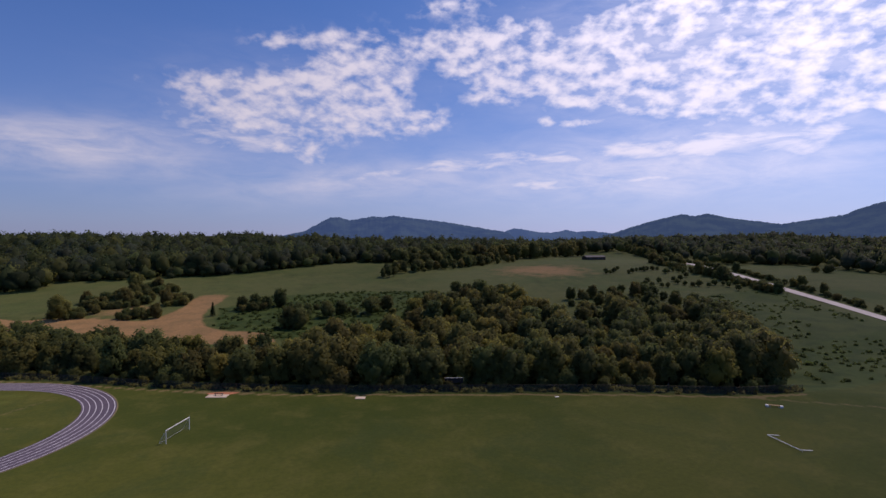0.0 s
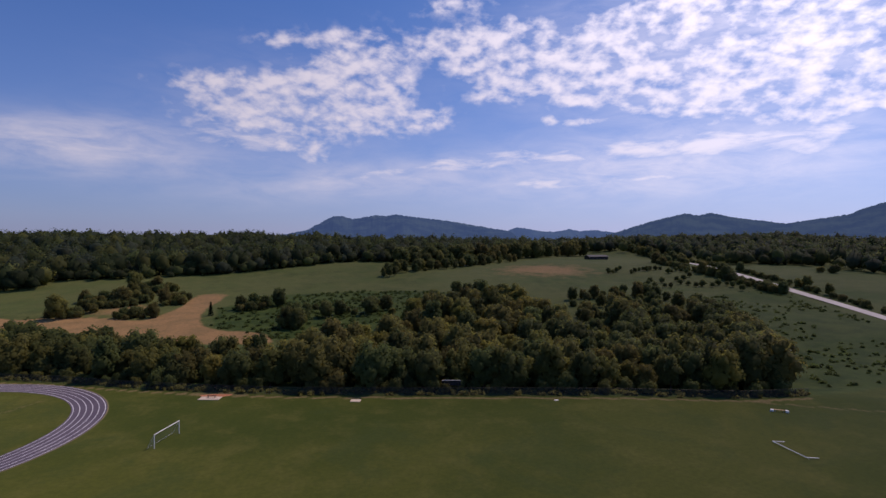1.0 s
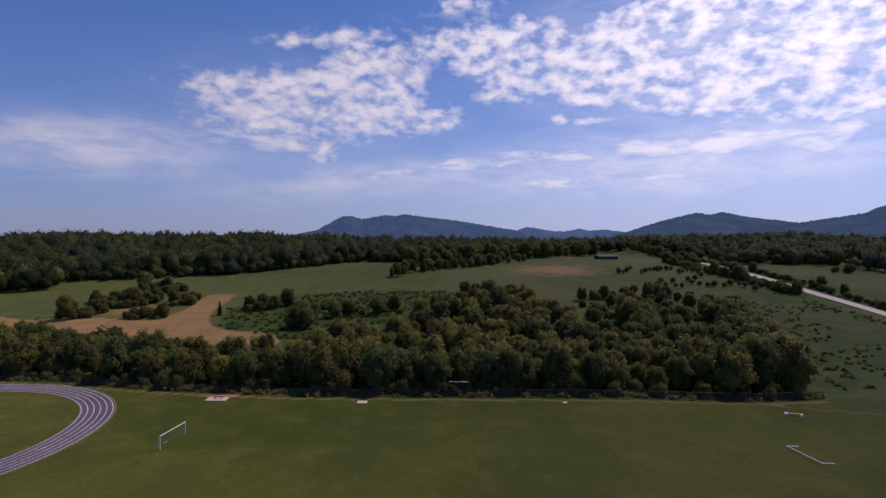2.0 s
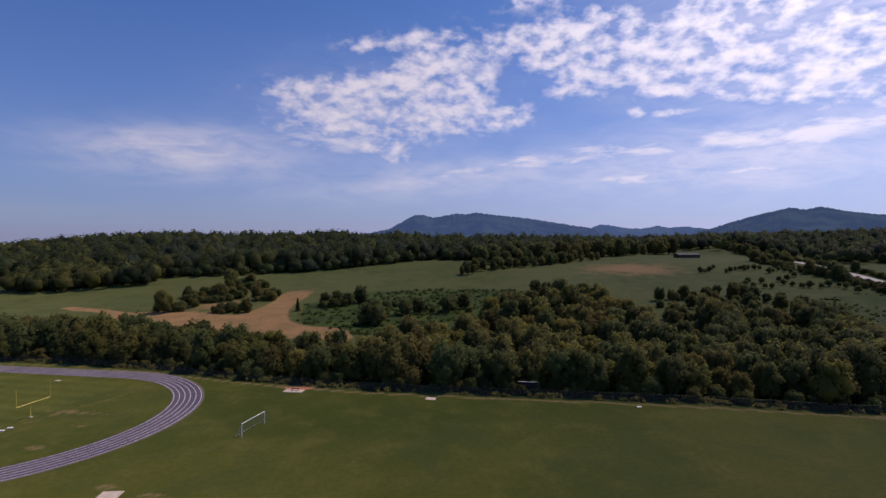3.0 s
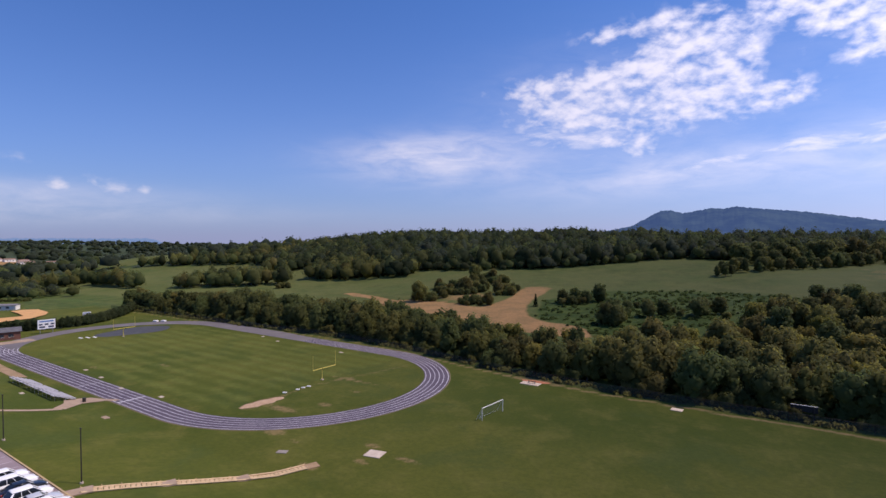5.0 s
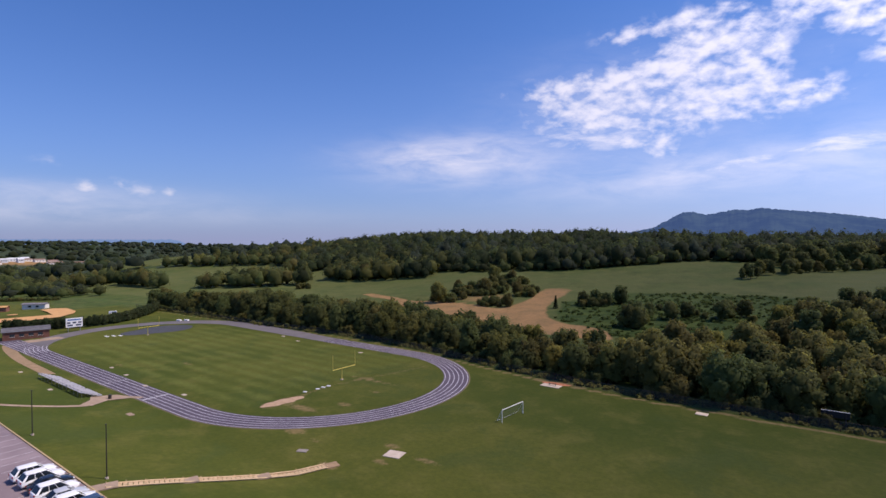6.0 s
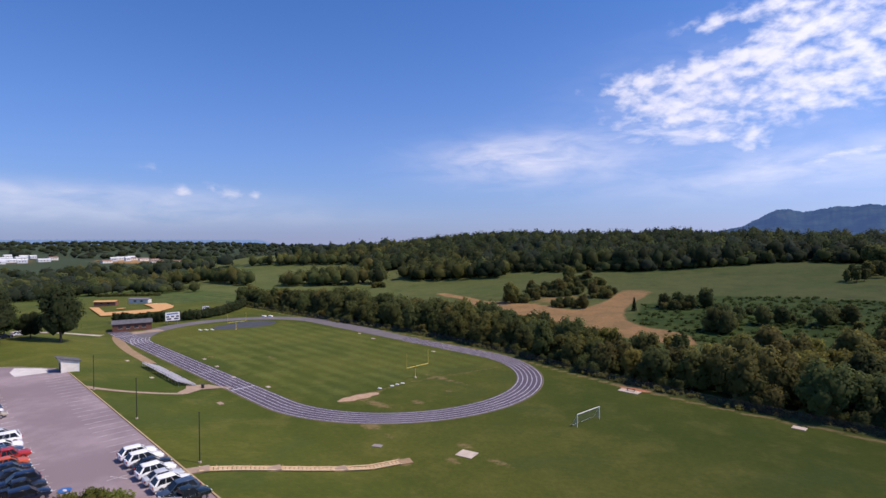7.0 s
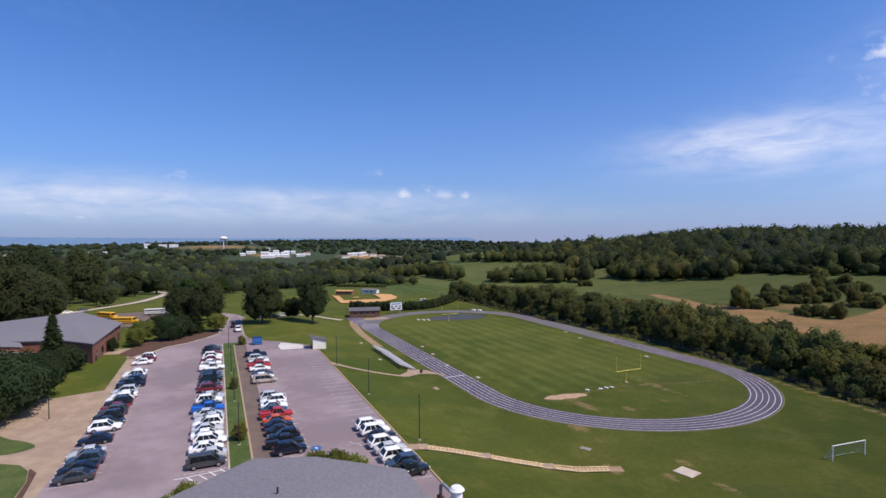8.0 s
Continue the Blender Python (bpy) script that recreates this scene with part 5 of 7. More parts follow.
kerb("kerb", [campus(s, 0.12) for s in (-42, 0, 40, 92)], "worn yellowish kerb along the parking lot")
kerb("kerb", [campus(s, -21.1) for s in (12.5, 50, 104)], "worn yellowish kerb beside the brown strip")
kerb("kerb", [campus(s, -24.1) for s in (12.5, 60, 108)], "worn kerb of the grass island", CONCRETE)
kerb("kerb", [campus(98, -44.6)] + SOUTH_END[::-1], "pale kerb round the lot's far corner", CONCRETE)
kerb("kerb", WEST_END, "pale kerb between the lawn and the lot's end", CONCRETE)
poly("concrete_pad", [(-119.6, -53.2), (-112.9, -48.6), (-107.9, -49.6), (-109.3, -55.7), (-115, -55.2)], worn("white_concrete", (0.72, 0.67, 0.62), (0.60, 0.55, 0.50), 0.4, 0.85, fine=30), "pale concrete slab at the lot's corner", "slab", 0.05, LOT_Z)
poly("sidewalk", [(-34, -98.5), (-118.0, -87.6), (-119.5, -92.2), (-89.1, -96.1), (-87.8, -104.6), (-93, -112), (-60, -118), (-34, -116)], WALKWAY, "broad tan concrete walkway beside the parking lot", "walkway", 0.03, LOT_Z)
poly("lawn_patch", curved([(-70, -110.5), (-65.0, -107.8), (-63.1, -105.7), (-59.3, -103.4), (-58.0, -105.0), (-57.7, -107.6), (-61, -113), (-68, -113)], 1), LAWN, "small lawn patch in the walkway", "lawn", 0.075, LOT_Z)
poly("lawn_patch", [(-54.2, -107.0), (-52.2, -104.6), (-49.4, -103.4), (-45.3, -103.1), (-36, -104.2), (-36, -112), (-50, -113)], LAWN, "small lawn patch in the walkway", "lawn", 0.075, LOT_Z)
poly("mulch_strip", [(-50, -103.2), (-48.0, -102.3), (-36, -103.0), (-36, -104.0), (-45.3, -103.0), (-49.4, -103.3)], MULCH, "strip of dark bark mulch beside the lawn", "mulch bed", 0.09, LOT_Z)
poly("school_walk", [campus(s, q) for s, q in ((98, -44.6), (103, -44), (112, -46), (113, -52), (106, -54), (104, -48), (98, -47))], WALKWAY, "walkway to the school's door", "walkway", 0.052, LOT_Z)
poly("mulch_bed", [(-121, -91.4), (-131.2, -83.4), (-134.2, -77.6), (-140.2, -71.6), (-146.4, -67.2), (-154, -66), (-156, -74), (-146, -86), (-128, -94)], MULCH, "dark mulch bed with shrubs by the lot", "mulch bed", 0.06, LOT_Z)

# paths on the field side
flat("bleacher_path", *ribbon(dense(curved([(-87.5, -49.4), (-84, -48.3), (-79, -44.4), (-76, -38.5), (-75.5, -34.5)], 2), 1.5), 0.75, None, 0.06), WALKWAY, "narrow tan path down to the bleachers", "path")
poly("bleacher_pad", [(-83.5, -27.2), (-81.8, -25.2), (-77.5, -24.6), (-77, -25.5), (-78.6, -29), (-75, -34), (-76.5, -35.5), (-80.5, -31.5), (-83.8, -29.8)], WALKWAY, "tan paved landing by the bleachers", "pad", 0.07)
flat("bleacher_path", *ribbon([(-78.5, -25.4), (-76.5, -24.3), (-74.8, -23.8)], 0.6, None, 0.065), WALKWAY, "short path from the landing to the track", "path")
flat("dirt_path", *ribbon(dense(curved([(-171, -11), (-165, -13.3), (-155, -16.1), (-144.3, -18.8), (-133.7, -20.9), (-124.9, -22.2), (-114.9, -23.9)], 2), 2), 1.5, None, 0.05), WORN_EARTH, "bare earth path beside the track", "path")
flat("house_path", *ribbon(dense(curved([(-176, -14), (-182, -20), (-196, -27), (-215, -30)], 2), 2), 1.8, None, 0.05), CONCRETE, "pale path leading from the field house", "path")
flat("county_road", *ribbon(dense(curved(ROAD, 2), 4), 2.8, None, 0.25), worn("pale_road", (0.40, 0.37, 0.36), (0.34, 0.31, 0.30), 0.05, 0.85, fine=40), "pale concrete country road over the hill", "road")
flat("drive_loop", *ribbon(dense(curved([(-262, -132), (-290, -112), (-330, -88), (-369, -77.8), (-430, -67), (-470, -64), (-505, -73), (-520, -95)], 2), 3), 3.0, None, 0.3), CONCRETE, "pale curving concrete drive over the lawn", "drive")
flat("entry_road", *ribbon(dense(curved([(-168, -58.4), (-184, -55.6), (-203, -50), (-225, -52), (-250, -70), (-262, -100)], 2), 3), 3.0, None, 0.12), ASPHALT, "asphalt entry road leaving the parking lot", "road")
poly("bus_yard", [(-200, -80), (-230, -70), (-262, -78), (-262, -112), (-225, -118), (-196, -100)], OLD_ASPHALT, "brown paved bus yard behind the school", "yard", 0.2)

# grey unlined half of the oval
grey = worn("grey_track_asphalt", (0.185, 0.165, 0.165), (0.145, 0.130, 0.132), 0.1, 0.88, fine=40)
gv, gf = [], []
for i in range(121):
    k = 100 + 160 * i / 120
    k0 = int(k)
    wide = 0.5 + 1.6 * smooth(0, 20, i) * (1 - smooth(100, 120, i))
    for r in (T_R - T_W - 0.36, T_R + wide):
        gv.append((*ring_point(k0, r, 400), 0.048))
    if i:
        gf.append((2 * i - 2, 2 * i, 2 * i + 1, 2 * i - 1))
part_data("grey_surface", mesh_of("grey_surface", gv, gf, grey), track, None, "plain grey asphalt part of the oval")


# ---------------------------------------------------------------- slabs and small things on the field
def slab(name, x, y, sx, sy, turn, label, mat=CONCRETE, rise=0.1):
    ob = thing(name, pose(x, y, height(x, y), 0, 0, turn), label, "slab")
    part("slab", box_bm(0, 0, rise / 2 - 0.02, sx, sy, rise + 0.04, bevel=0.02), mat, ob)
    return ob


slab("concrete_slab", -9.15, -22.2, 2.9, 2.6, 6, "pale square concrete slab set in the grass")
slab("concrete_slab", -23.1, -28.3, 1.7, 1.1, 20, "small weathered grey concrete slab", worn("grey_slab", (0.34, 0.30, 0.26), (0.26, 0.22, 0.19), 1, 0.9))
slab("concrete_slab", -64.6, -32.3, 1.9, 1.0, -8, "small tan concrete slab", WALKWAY)
slab("concrete_slab", 0.3, 28.2, 4.6, 2.3, -6, "pale concrete slab on red clay")
slab("concrete_slab", 32.4, 23.0, 2.2, 1.7, -8, "pale concrete slab near the fence")
slab("concrete_slab", 76.2, 18.6, 0.9, 0.5, 0, "small white slab in the grass", WHITE_PAINT)
for x, y in ((-97.6, -14.3), (-68.7, -18.0), (-61.7, 35.6), (-109, -11.7), (-92, 40), (-120.3, -27.9), (-94.6, -32.7), (-103, 44), (-83.4, -17.9)):
    slab("marker_slab", x, y, 1.3, 0.8, -8, "small pale slab beside the track", CONCRETE)
for x, y, tn in ((-46.6, -3.5, 15), (-45.7, -0.3, 40), (-45.6, 1.4, 10), (-45.2, 2.8, 25)):
    ob = thing("white_block", pose(x, y, 0, 0, 0, tn), "small white plastic marker block on grass", "marker", "marker blocks")
    part("block", box_bm(0, 0, 0.09, 0.9, 0.5, 0.2, bevel=0.05), WHITE_PAINT, ob)
for x, y in ((-169.1, 48.6), (-166.6, 50.3)):
    ob = thing("white_block", pose(x, y, 0, 0, 0, 10), "white landing cover beside the track", "marker", "marker blocks")
    part("block", box_bm(0, 0, 0.3, 2.0, 1.1, 0.6, bevel=0.1), WHITE_PAINT, ob)
for x, y in ((-158.8, 13.6), (-157.2, 15.2), (-156.0, 16.8)):
    slab("jump_board", x, y, 2.6, 0.7, -8, "white board on the dark jump apron", WHITE_PAINT)
poly("jump_pit", [(-45.7 + 0.22 * q + w * (1 + 0.2 * math.sin(1.9 * q)), -11 + q) for q, w in [(5.0 * math.sin(a), 1.7 * math.cos(a)) for a in [6.283 * i / 26 for i in range(26)]]], worn("pale_pit_sand", (0.50, 0.34, 0.22), (0.38, 0.25, 0.15), 1.2, 0.95), "worn sandy jump pit in the infield", "sand pit", 0.03)
poly("red_clay_patch", [(0.8 + 3.4 * math.cos(a) * (1 + 0.2 * math.sin(3.1 * a)), 30.2 + 1.3 * math.sin(a)) for a in [6.283 * i / 24 for i in range(24)]], worn("red_clay", (0.42, 0.17, 0.09), (0.32, 0.13, 0.07), 1.2, 0.95), "patch of red clay behind the slab", "clay", 0.02)


def bench(x, y, turn, label, mat=TIMBER, long=1.9):
    ob = thing("bench", pose(x, y, height(x, y), 0, 0, turn), label, "bench")
    part("seat", box_bm(0, 0, 0.45, long, 0.36, 0.06, bevel=0.01), mat, ob)
    for e in (-1, 1):
        part("leg", box_bm(e * long * 0.38, 0, 0.21, 0.1, 0.34, 0.43), STEEL, ob)
    return ob


b = bench(0.6, 28.4, -6, "low dark bench on the concrete slab", DARK_METAL, 2.0)
b.location.z += 0.1
bench(119.2, 5.9, -27, "brown wooden bench between two white blocks", TIMBER, 2.0)
for x, y in ((118.0, 6.5), (120.4, 5.3)):
    ob = thing("white_block", pose(x, y, 0, 0, 0, -27), "white concrete block at a bench end", "block")
    part("block", box_bm(0, 0, 0.22, 0.6, 0.55, 0.46, bevel=0.05), WHITE_PAINT, ob)
bin_ob = thing("trash_bin", pose(-79.6, -28.0, 0.07), "dark trash bin on the paved landing", "bin")
part("drum", rod_bm((0, 0, 0), (0, 0, 0.95), 0.32, 12, 0.36), DARK_METAL, bin_ob)
part("lid", rod_bm((0, 0, 0.95), (0, 0, 1.08), 0.37, 12, 0.2), DARK_METAL, bin_ob)


def soccer_goal(m, label, upright=True):
    """Posts and crossbar span y, the net hangs towards x."""
    ob = thing("soccer_goal", m, label, "soccer goal")
    w, h, d = 7.0, 2.35, 1.3
    for y in (0, w):
        part("post", rod_bm((0, y, 0), (0, y, h), 0.062, 8), WHITE_PAINT, ob)
        part("stay", rod_bm((0, y, h), (-d, y, 0.03), 0.018, 6), WHITE_PAINT, ob)
    part("crossbar", rod_bm((0, -0.06, h), (0, w + 0.06, h), 0.066, 8), WHITE_PAINT, ob)
    part("ground_bar", rod_bm((-d, 0, 0.04), (-d, w, 0.04), 0.012, 6), WHITE_PAINT, ob)
    verts = [(0, 0, h), (0, w, h), (-d, w, 0.05), (-d, 0, 0.05), (0, 0, 0.05), (0, w, 0.05)]
    part_data("net", mesh_of("net", verts, [(0, 1, 2, 3), (0, 3, 4), (1, 5, 2)], NET), ob)
    return ob


soccer_goal(pose(0.1, -0.2, 0, 0, 0, -12.5), "white upright soccer goal with a thin net")
soccer_goal(pose(108.2, -16.3, 0.12, 0, -84, 3), "white soccer goal tipped over on the grass")


def goalpost(x, y, label):
    ob = thing("football_goalpost", pose(x, y, 0, 0, 0, CAMPUS_TURN), label, "goalpost", "goalposts")
    bm = bmesh.new()
    prev = Vector((0.0, 0, 0))
    for k in range(9):
        a = k / 8 * math.pi / 2
        q = Vector((0.0 if k == 0 else 0.9 * (1 - math.cos(a)), 0, 2.15 + 0.95 * math.sin(a)))
        add_rod(bm, prev, q, 0.11, 8)
        prev = q
    part("gooseneck", bm, YELLOW_PAINT, ob)
    part("crossbar", rod_bm((0.9, -3.6, 3.12), (0.9, 3.6, 3.12), 0.09, 8), YELLOW_PAINT, ob)
    for y0 in (-3.6, 3.6):
        part("upright", rod_bm((0.9, y0, 3.1), (0.9, y0, 6.6), 0.045, 6), YELLOW_PAINT, ob)
    part("foot", box_bm(0, 0, 0.1, 0.6, 0.6, 0.24, bevel=0.03), CONCRETE, ob)


goalpost(-46.3, 8.8, "yellow gooseneck football goalpost on grass")
goalpost(-148.2, 22.2, "yellow football goalpost near the track's far curve")


# ---------------------------------------------------------------- stairs down the bank
def stairs():
    a, b = Vector((-29.2, -55.6, LOT_Z)), Vector((-15.6, -31.0, 0.0))
    ob = thing("bank_stairs", Matrix(), "long timber-edged stairs with pale rails down the grass bank", "stairs")
    flatway = (b - a).xy
    way = Vector((flatway.x, flatway.y, 0)).normalized()
    side = Vector((-way.y, way.x, 0))
    turn = math.degrees(math.atan2(way.y, way.x))
    n, long = 48, flatway.length
    tread = mesh_of("tread", [(x, y, z) for z in (-0.25, 0) for x, y in ((-0.24, -0.62), (0.24, -0.62), (0.24, 0.62), (-0.24, 0.62))], [(3, 2, 1, 0), (4, 5, 6, 7), (0, 1, 5, 4), (1, 2, 6, 5), (2, 3, 7, 6), (3, 0, 4, 7)], PALE_TIMBER)
    for i in range(n):
        t = (i + 0.5) / n
        p = a + Vector((flatway.x * t, flatway.y * t, 0))
        part_data("tread", tread, ob, pose(p.x, p.y, height(p.x, p.y) + 0.10, 0, 0, turn))
    for e in (-0.72, 0.72):
        for i in range(6):
            t0, t1 = i / 6, (i + 1) / 6
            p, q = a + Vector((flatway.x * t0, flatway.y * t0, 0)) + side * e, a + Vector((flatway.x * t1, flatway.y * t1, 0)) + side * e
            p.z, q.z = height(p.x, p.y), height(q.x, q.y)
            part("stringer", rod_bm(p + Vector((0, 0, 0.16)), q + Vector((0, 0, 0.16)), 0.12, 5), PALE_TIMBER, ob)
        for k in range(14):
            t = k / 13
            p = a + Vector((flatway.x * t, flatway.y * t, 0)) + side * e
            z = height(p.x, p.y)
            part("post", rod_bm((p.x, p.y, z - 0.1), (p.x, p.y, z + 0.42), 0.05, 5), PALE_TIMBER, ob)
    for t in (1 / 3, 2 / 3):
        p = a + Vector((flatway.x * t, flatway.y * t, 0))
        part("landing", box_bm(p.x, p.y, height(p.x, p.y) + 0.1, 2.2, 1.7, 0.2, turn), WALKWAY, ob)
    part("top_slab", box_bm(a.x - 0.3 + 0.2, a.y - 0.4, LOT_Z + 0.06, 3.4, 1.9, 0.14, turn), WALKWAY, ob)
    part("foot_slab", box_bm(b.x + way.x * 0.9, b.y + way.y * 0.9, 0.05, 2.0, 1.8, 0.14, turn), WORN_EARTH, ob)


stairs()


def light_pole(x, y, tall, label):
    ob = thing("light_pole", pose(x, y, height(x, y)), label, "light pole", "light poles")
    part("pole", rod_bm((0, 0, -0.2), (0, 0, tall), 0.085, 8, 0.06), DARK_METAL, ob)
    part("lamp_head", box_bm(0, 0, tall + 0.05, 0.26, 0.2, 0.12, bevel=0.03), DARK_METAL, ob)
    part("base", rod_bm((0, 0, -0.1), (0, 0, 0.22), 0.22, 10), CONCRETE, ob)


for x, y in ((-31.8, -54.1), (-57.6, -51.5), (-83.3, -49.0)):
    light_pole(x, y, 7.0, "slim dark light pole at the lot's grassy edge")
for s in (24, 47, 70, 98):
    x, y = campus(s, -22.6)
    light_pole(x, y, 6.2, "slim dark light pole on the grass island")
light_pole(-72.5, -103.5, 4.2, "short walkway lamp beside the sidewalk")


# ---------------------------------------------------------------- bleachers
def bleachers():
    m = pose(-96.5, -27.9, 0.1, 0, 0, CAMPUS_TURN)
    ob = thing("bleachers", m, "weathered aluminium bleachers facing the track", "bleachers")
    long = 28.0
    for r in range(5):
        y, z = 1.7 - 0.82 * r, 0.45 + 0.36 * r
        for k in range(3):
            cx = (k - 1) * long / 3
            part("seat_plank", box_bm(cx, y, z, long / 3 - 1.0, 0.32, 0.05), ALUMINIUM, ob)
            part("foot_plank", box_bm(cx, y - 0.42, z - 0.1, long / 3 - 1.0, 0.44, 0.04), ALUMINIUM, ob)
    for k in range(13):
        x = -long / 2 + 0.3 + k * (long - 0.6) / 12
        bm = bmesh.new()
        add_rod(bm, (x, 1.9, 0.05), (x, -2.2, 0.05), 0.05, 5)
        add_rod(bm, (x, 1.8, 0.3), (x, -2.1, 1.85), 0.05, 5)
        add_rod(bm, (x, -2.1, 0), (x, -2.1, 2.1), 0.03, 5)
        add_rod(bm, (x, -0.2, 0), (x, -0.2, 1.1), 0.04, 5)
        part("frame", bm, STEEL, ob)
    part("back_rail", rod_bm((-long / 2, -2.15, 2.1), (long / 2, -2.15, 2.1), 0.025, 6), STEEL, ob)
    part("back_rail", rod_bm((-long / 2, -2.15, 1.75), (long / 2, -2.15, 1.75), 0.02, 6), STEEL, ob)


bleachers()


# ---------------------------------------------------------------- buildings
WINDOW = plain("window_glass_dark", (0.03, 0.04, 0.05), 0.12)
TRIM = plain("pale_trim", (0.62, 0.60, 0.56), 0.6)
CREAM = worn("cream_siding", (0.84, 0.79, 0.70), (0.76, 0.71, 0.63), 1.0, 0.7)


def gable_bm(lx, ly, z0, rise, over=0.4, thick=0.12):
    """A pitched roof whose ridge runs along x."""
    bm = bmesh.new()
    ax, ay = lx / 2 + over, ly / 2 + over
    low = z0 - rise * over / (ly / 2)
    pts = [(-ay, low), (0, z0 + rise), (ay, low)]
    verts = []
    for x in (-ax, ax):
        for dzz in (0, thick):
            verts.append([bm.verts.new((x, y, z + dzz)) for y, z in pts])
    a, b, c, d = verts
    for i in (0, 1):
        bm.faces.new((b[i], b[i + 1], d[i + 1], d[i]))
        bm.faces.new((a[i + 1], a[i], c[i], c[i + 1]))
    for lo, hi in ((a, b), (c, d)):
        for i in (0, 1):
            bm.faces.new((lo[i], lo[i + 1], hi[i + 1], hi[i]))
    for i in (0, 2):
        bm.faces.new((a[i], b[i], d[i], c[i]))
    bmesh.ops.recalc_face_normals(bm, faces=bm.faces)
    return bm


def walls_bm(lx, ly, h, rise=0.0, low=0.0):
    bm = bmesh.new()
    bot = [bm.verts.new((x, y, low)) for x, y in ((-lx / 2, -ly / 2), (lx / 2, -ly / 2), (lx / 2, ly / 2), (-lx / 2, ly / 2))]
    top = [bm.verts.new((v.co.x, v.co.y, h)) for v in bot]
    for i in range(4):
        if rise and i in (1, 3):
            peak = bm.verts.new((bot[i].co.x, 0, h + rise))
            bm.faces.new((bot[i], bot[(i + 1) % 4], top[(i + 1) % 4], peak, top[i]))
        else:
            bm.faces.new((bot[i], bot[(i + 1) % 4], top[(i + 1) % 4], top[i]))
    bmesh.ops.recalc_face_normals(bm, faces=bm.faces)
    return bm


def house(name, x, y, z, turn, lx, ly, h, rise, wall, roof, label, category="building", windows=3, door=True, group=""):
    ob = thing(name, pose(x, y, z, 0, 0, turn), label, category, group)
    part("wall", walls_bm(lx, ly, h, rise, -0.6), wall, ob)
    part("roof", gable_bm(lx, ly, h, rise), roof, ob)
    for e in (-1, 1):
        for k in range(windows):
            cx = -lx / 2 + lx * (k + 1) / (windows + 1)
            if door and e == 1 and k == windows // 2:
                d = part("door", box_bm(cx, e * ly / 2, 1.0, min(1.2, lx * 0.2), 0.1, 2.0), DARK_METAL, ob)
                continue
            w = part("window", box_bm(cx, e * ly / 2, h * 0.56, min(1.4, lx * 0.14), 0.08, h * 0.32), WINDOW, ob)
            part("sill", box_bm(cx, e * (ly / 2 + 0.05), h * 0.37, min(1.6, lx * 0.17), 0.16, 0.08), TRIM, w)
    return ob


house("field_house", -181.5, -1.5, 0, 68, 13.0, 7.0, 2.9, 1.0, DARK_BRICK, SLATE, "low brick field house with a grey shingle roof", windows=4)
poly("field_house_slab", [(-176, -10), (-173.5, 5), (-168, 4.5), (-170, -9)], WALKWAY, "pale slab before the field house", "slab", 0.05)
SX, SY = -106.4, -46.1
shed = thing("storage_shed", pose(SX, SY, height(SX, SY) - 0.1, 0, 0, -9), "white storage shed with a sloping grey roof", "shed")
shell = bmesh.new()
ends = [[shell.verts.new((x, y, z)) for y, z in ((-1.75, -0.4), (1.75, -0.4), (1.75, 2.35), (-1.75, 3.25))] for x in (-1.7, 1.7)]
shell.faces.new(ends[0])
shell.faces.new(ends[1])
for i in range(4):
    shell.faces.new((ends[0][i], ends[0][(i + 1) % 4], ends[1][(i + 1) % 4], ends[1][i]))
bmesh.ops.recalc_face_normals(shell, faces=shell.faces)
part("wall", shell, CREAM, shed)
cover = bmesh.new()
slab = [[cover.verts.new((x, y, z)) for y, z in ((-2.5, 3.50), (2.15, 2.31), (2.15, 2.47), (-2.5, 3.66))] for x in (-2.0, 2.05)]
cover.faces.new(slab[0])
cover.faces.new(slab[1])
for i in range(4):
    cover.faces.new((slab[0][i], slab[0][(i + 1) % 4], slab[1][(i + 1) % 4], slab[1][i]))
bmesh.ops.recalc_face_normals(cover, faces=cover.faces)
part("roof", cover, SLATE, shed)
part("door", box_bm(0, -1.77, 1.1, 2.2, 0.08, 2.2), DARK_METAL, shed)
part("corner_board", box_bm(1.72, 1.7, 1.0, 0.08, 0.14, 2.6), WHITE_PAINT, shed)
part("corner_board", box_bm(1.72, -1.7, 1.4, 0.08, 0.14, 3.4), WHITE_PAINT, shed)


def scoreboard(x, y, turn, wide, tall, foot, label, detail=True):
    ob = thing("scoreboard", pose(x, y, height(x, y), 0, 0, turn), label, "scoreboard")
    part("panel", box_bm(0, 0, foot + tall / 2, wide, 0.3, tall, bevel=0.03), WHITE_PAINT if detail else plain("dark_board", (0.022, 0.022, 0.025), 0.8), ob)
    for e in (-0.36, 0.36):
        part("post", rod_bm((e * wide, 0.25, -0.3), (e * wide, 0.25, foot + tall * 0.8), 0.11, 8), STEEL if detail else DARK_METAL, ob)
    if detail:
        ink = plain("board_ink", (0.03, 0.04, 0.09), 0.5)
        for r, (n, h0) in enumerate(((2, 0.22), (3, 0.5))):
            for k in range(n):
                cx = (k - (n - 1) / 2) * wide / n
                part("display", box_bm(cx, -0.165, foot + tall * h0, wide / n * 0.62, 0.04, tall * 0.17), ink, ob)
        part("title_bar", box_bm(0, -0.165, foot + tall * 0.82, wide * 0.8, 0.04, tall * 0.14), BLUE_PAINT, ob)
    else:
        part("cap", box_bm(0, 0, foot + tall + 0.03, wide * 1.0, 0.12, 0.05), WHITE_PAINT, ob)
    return ob


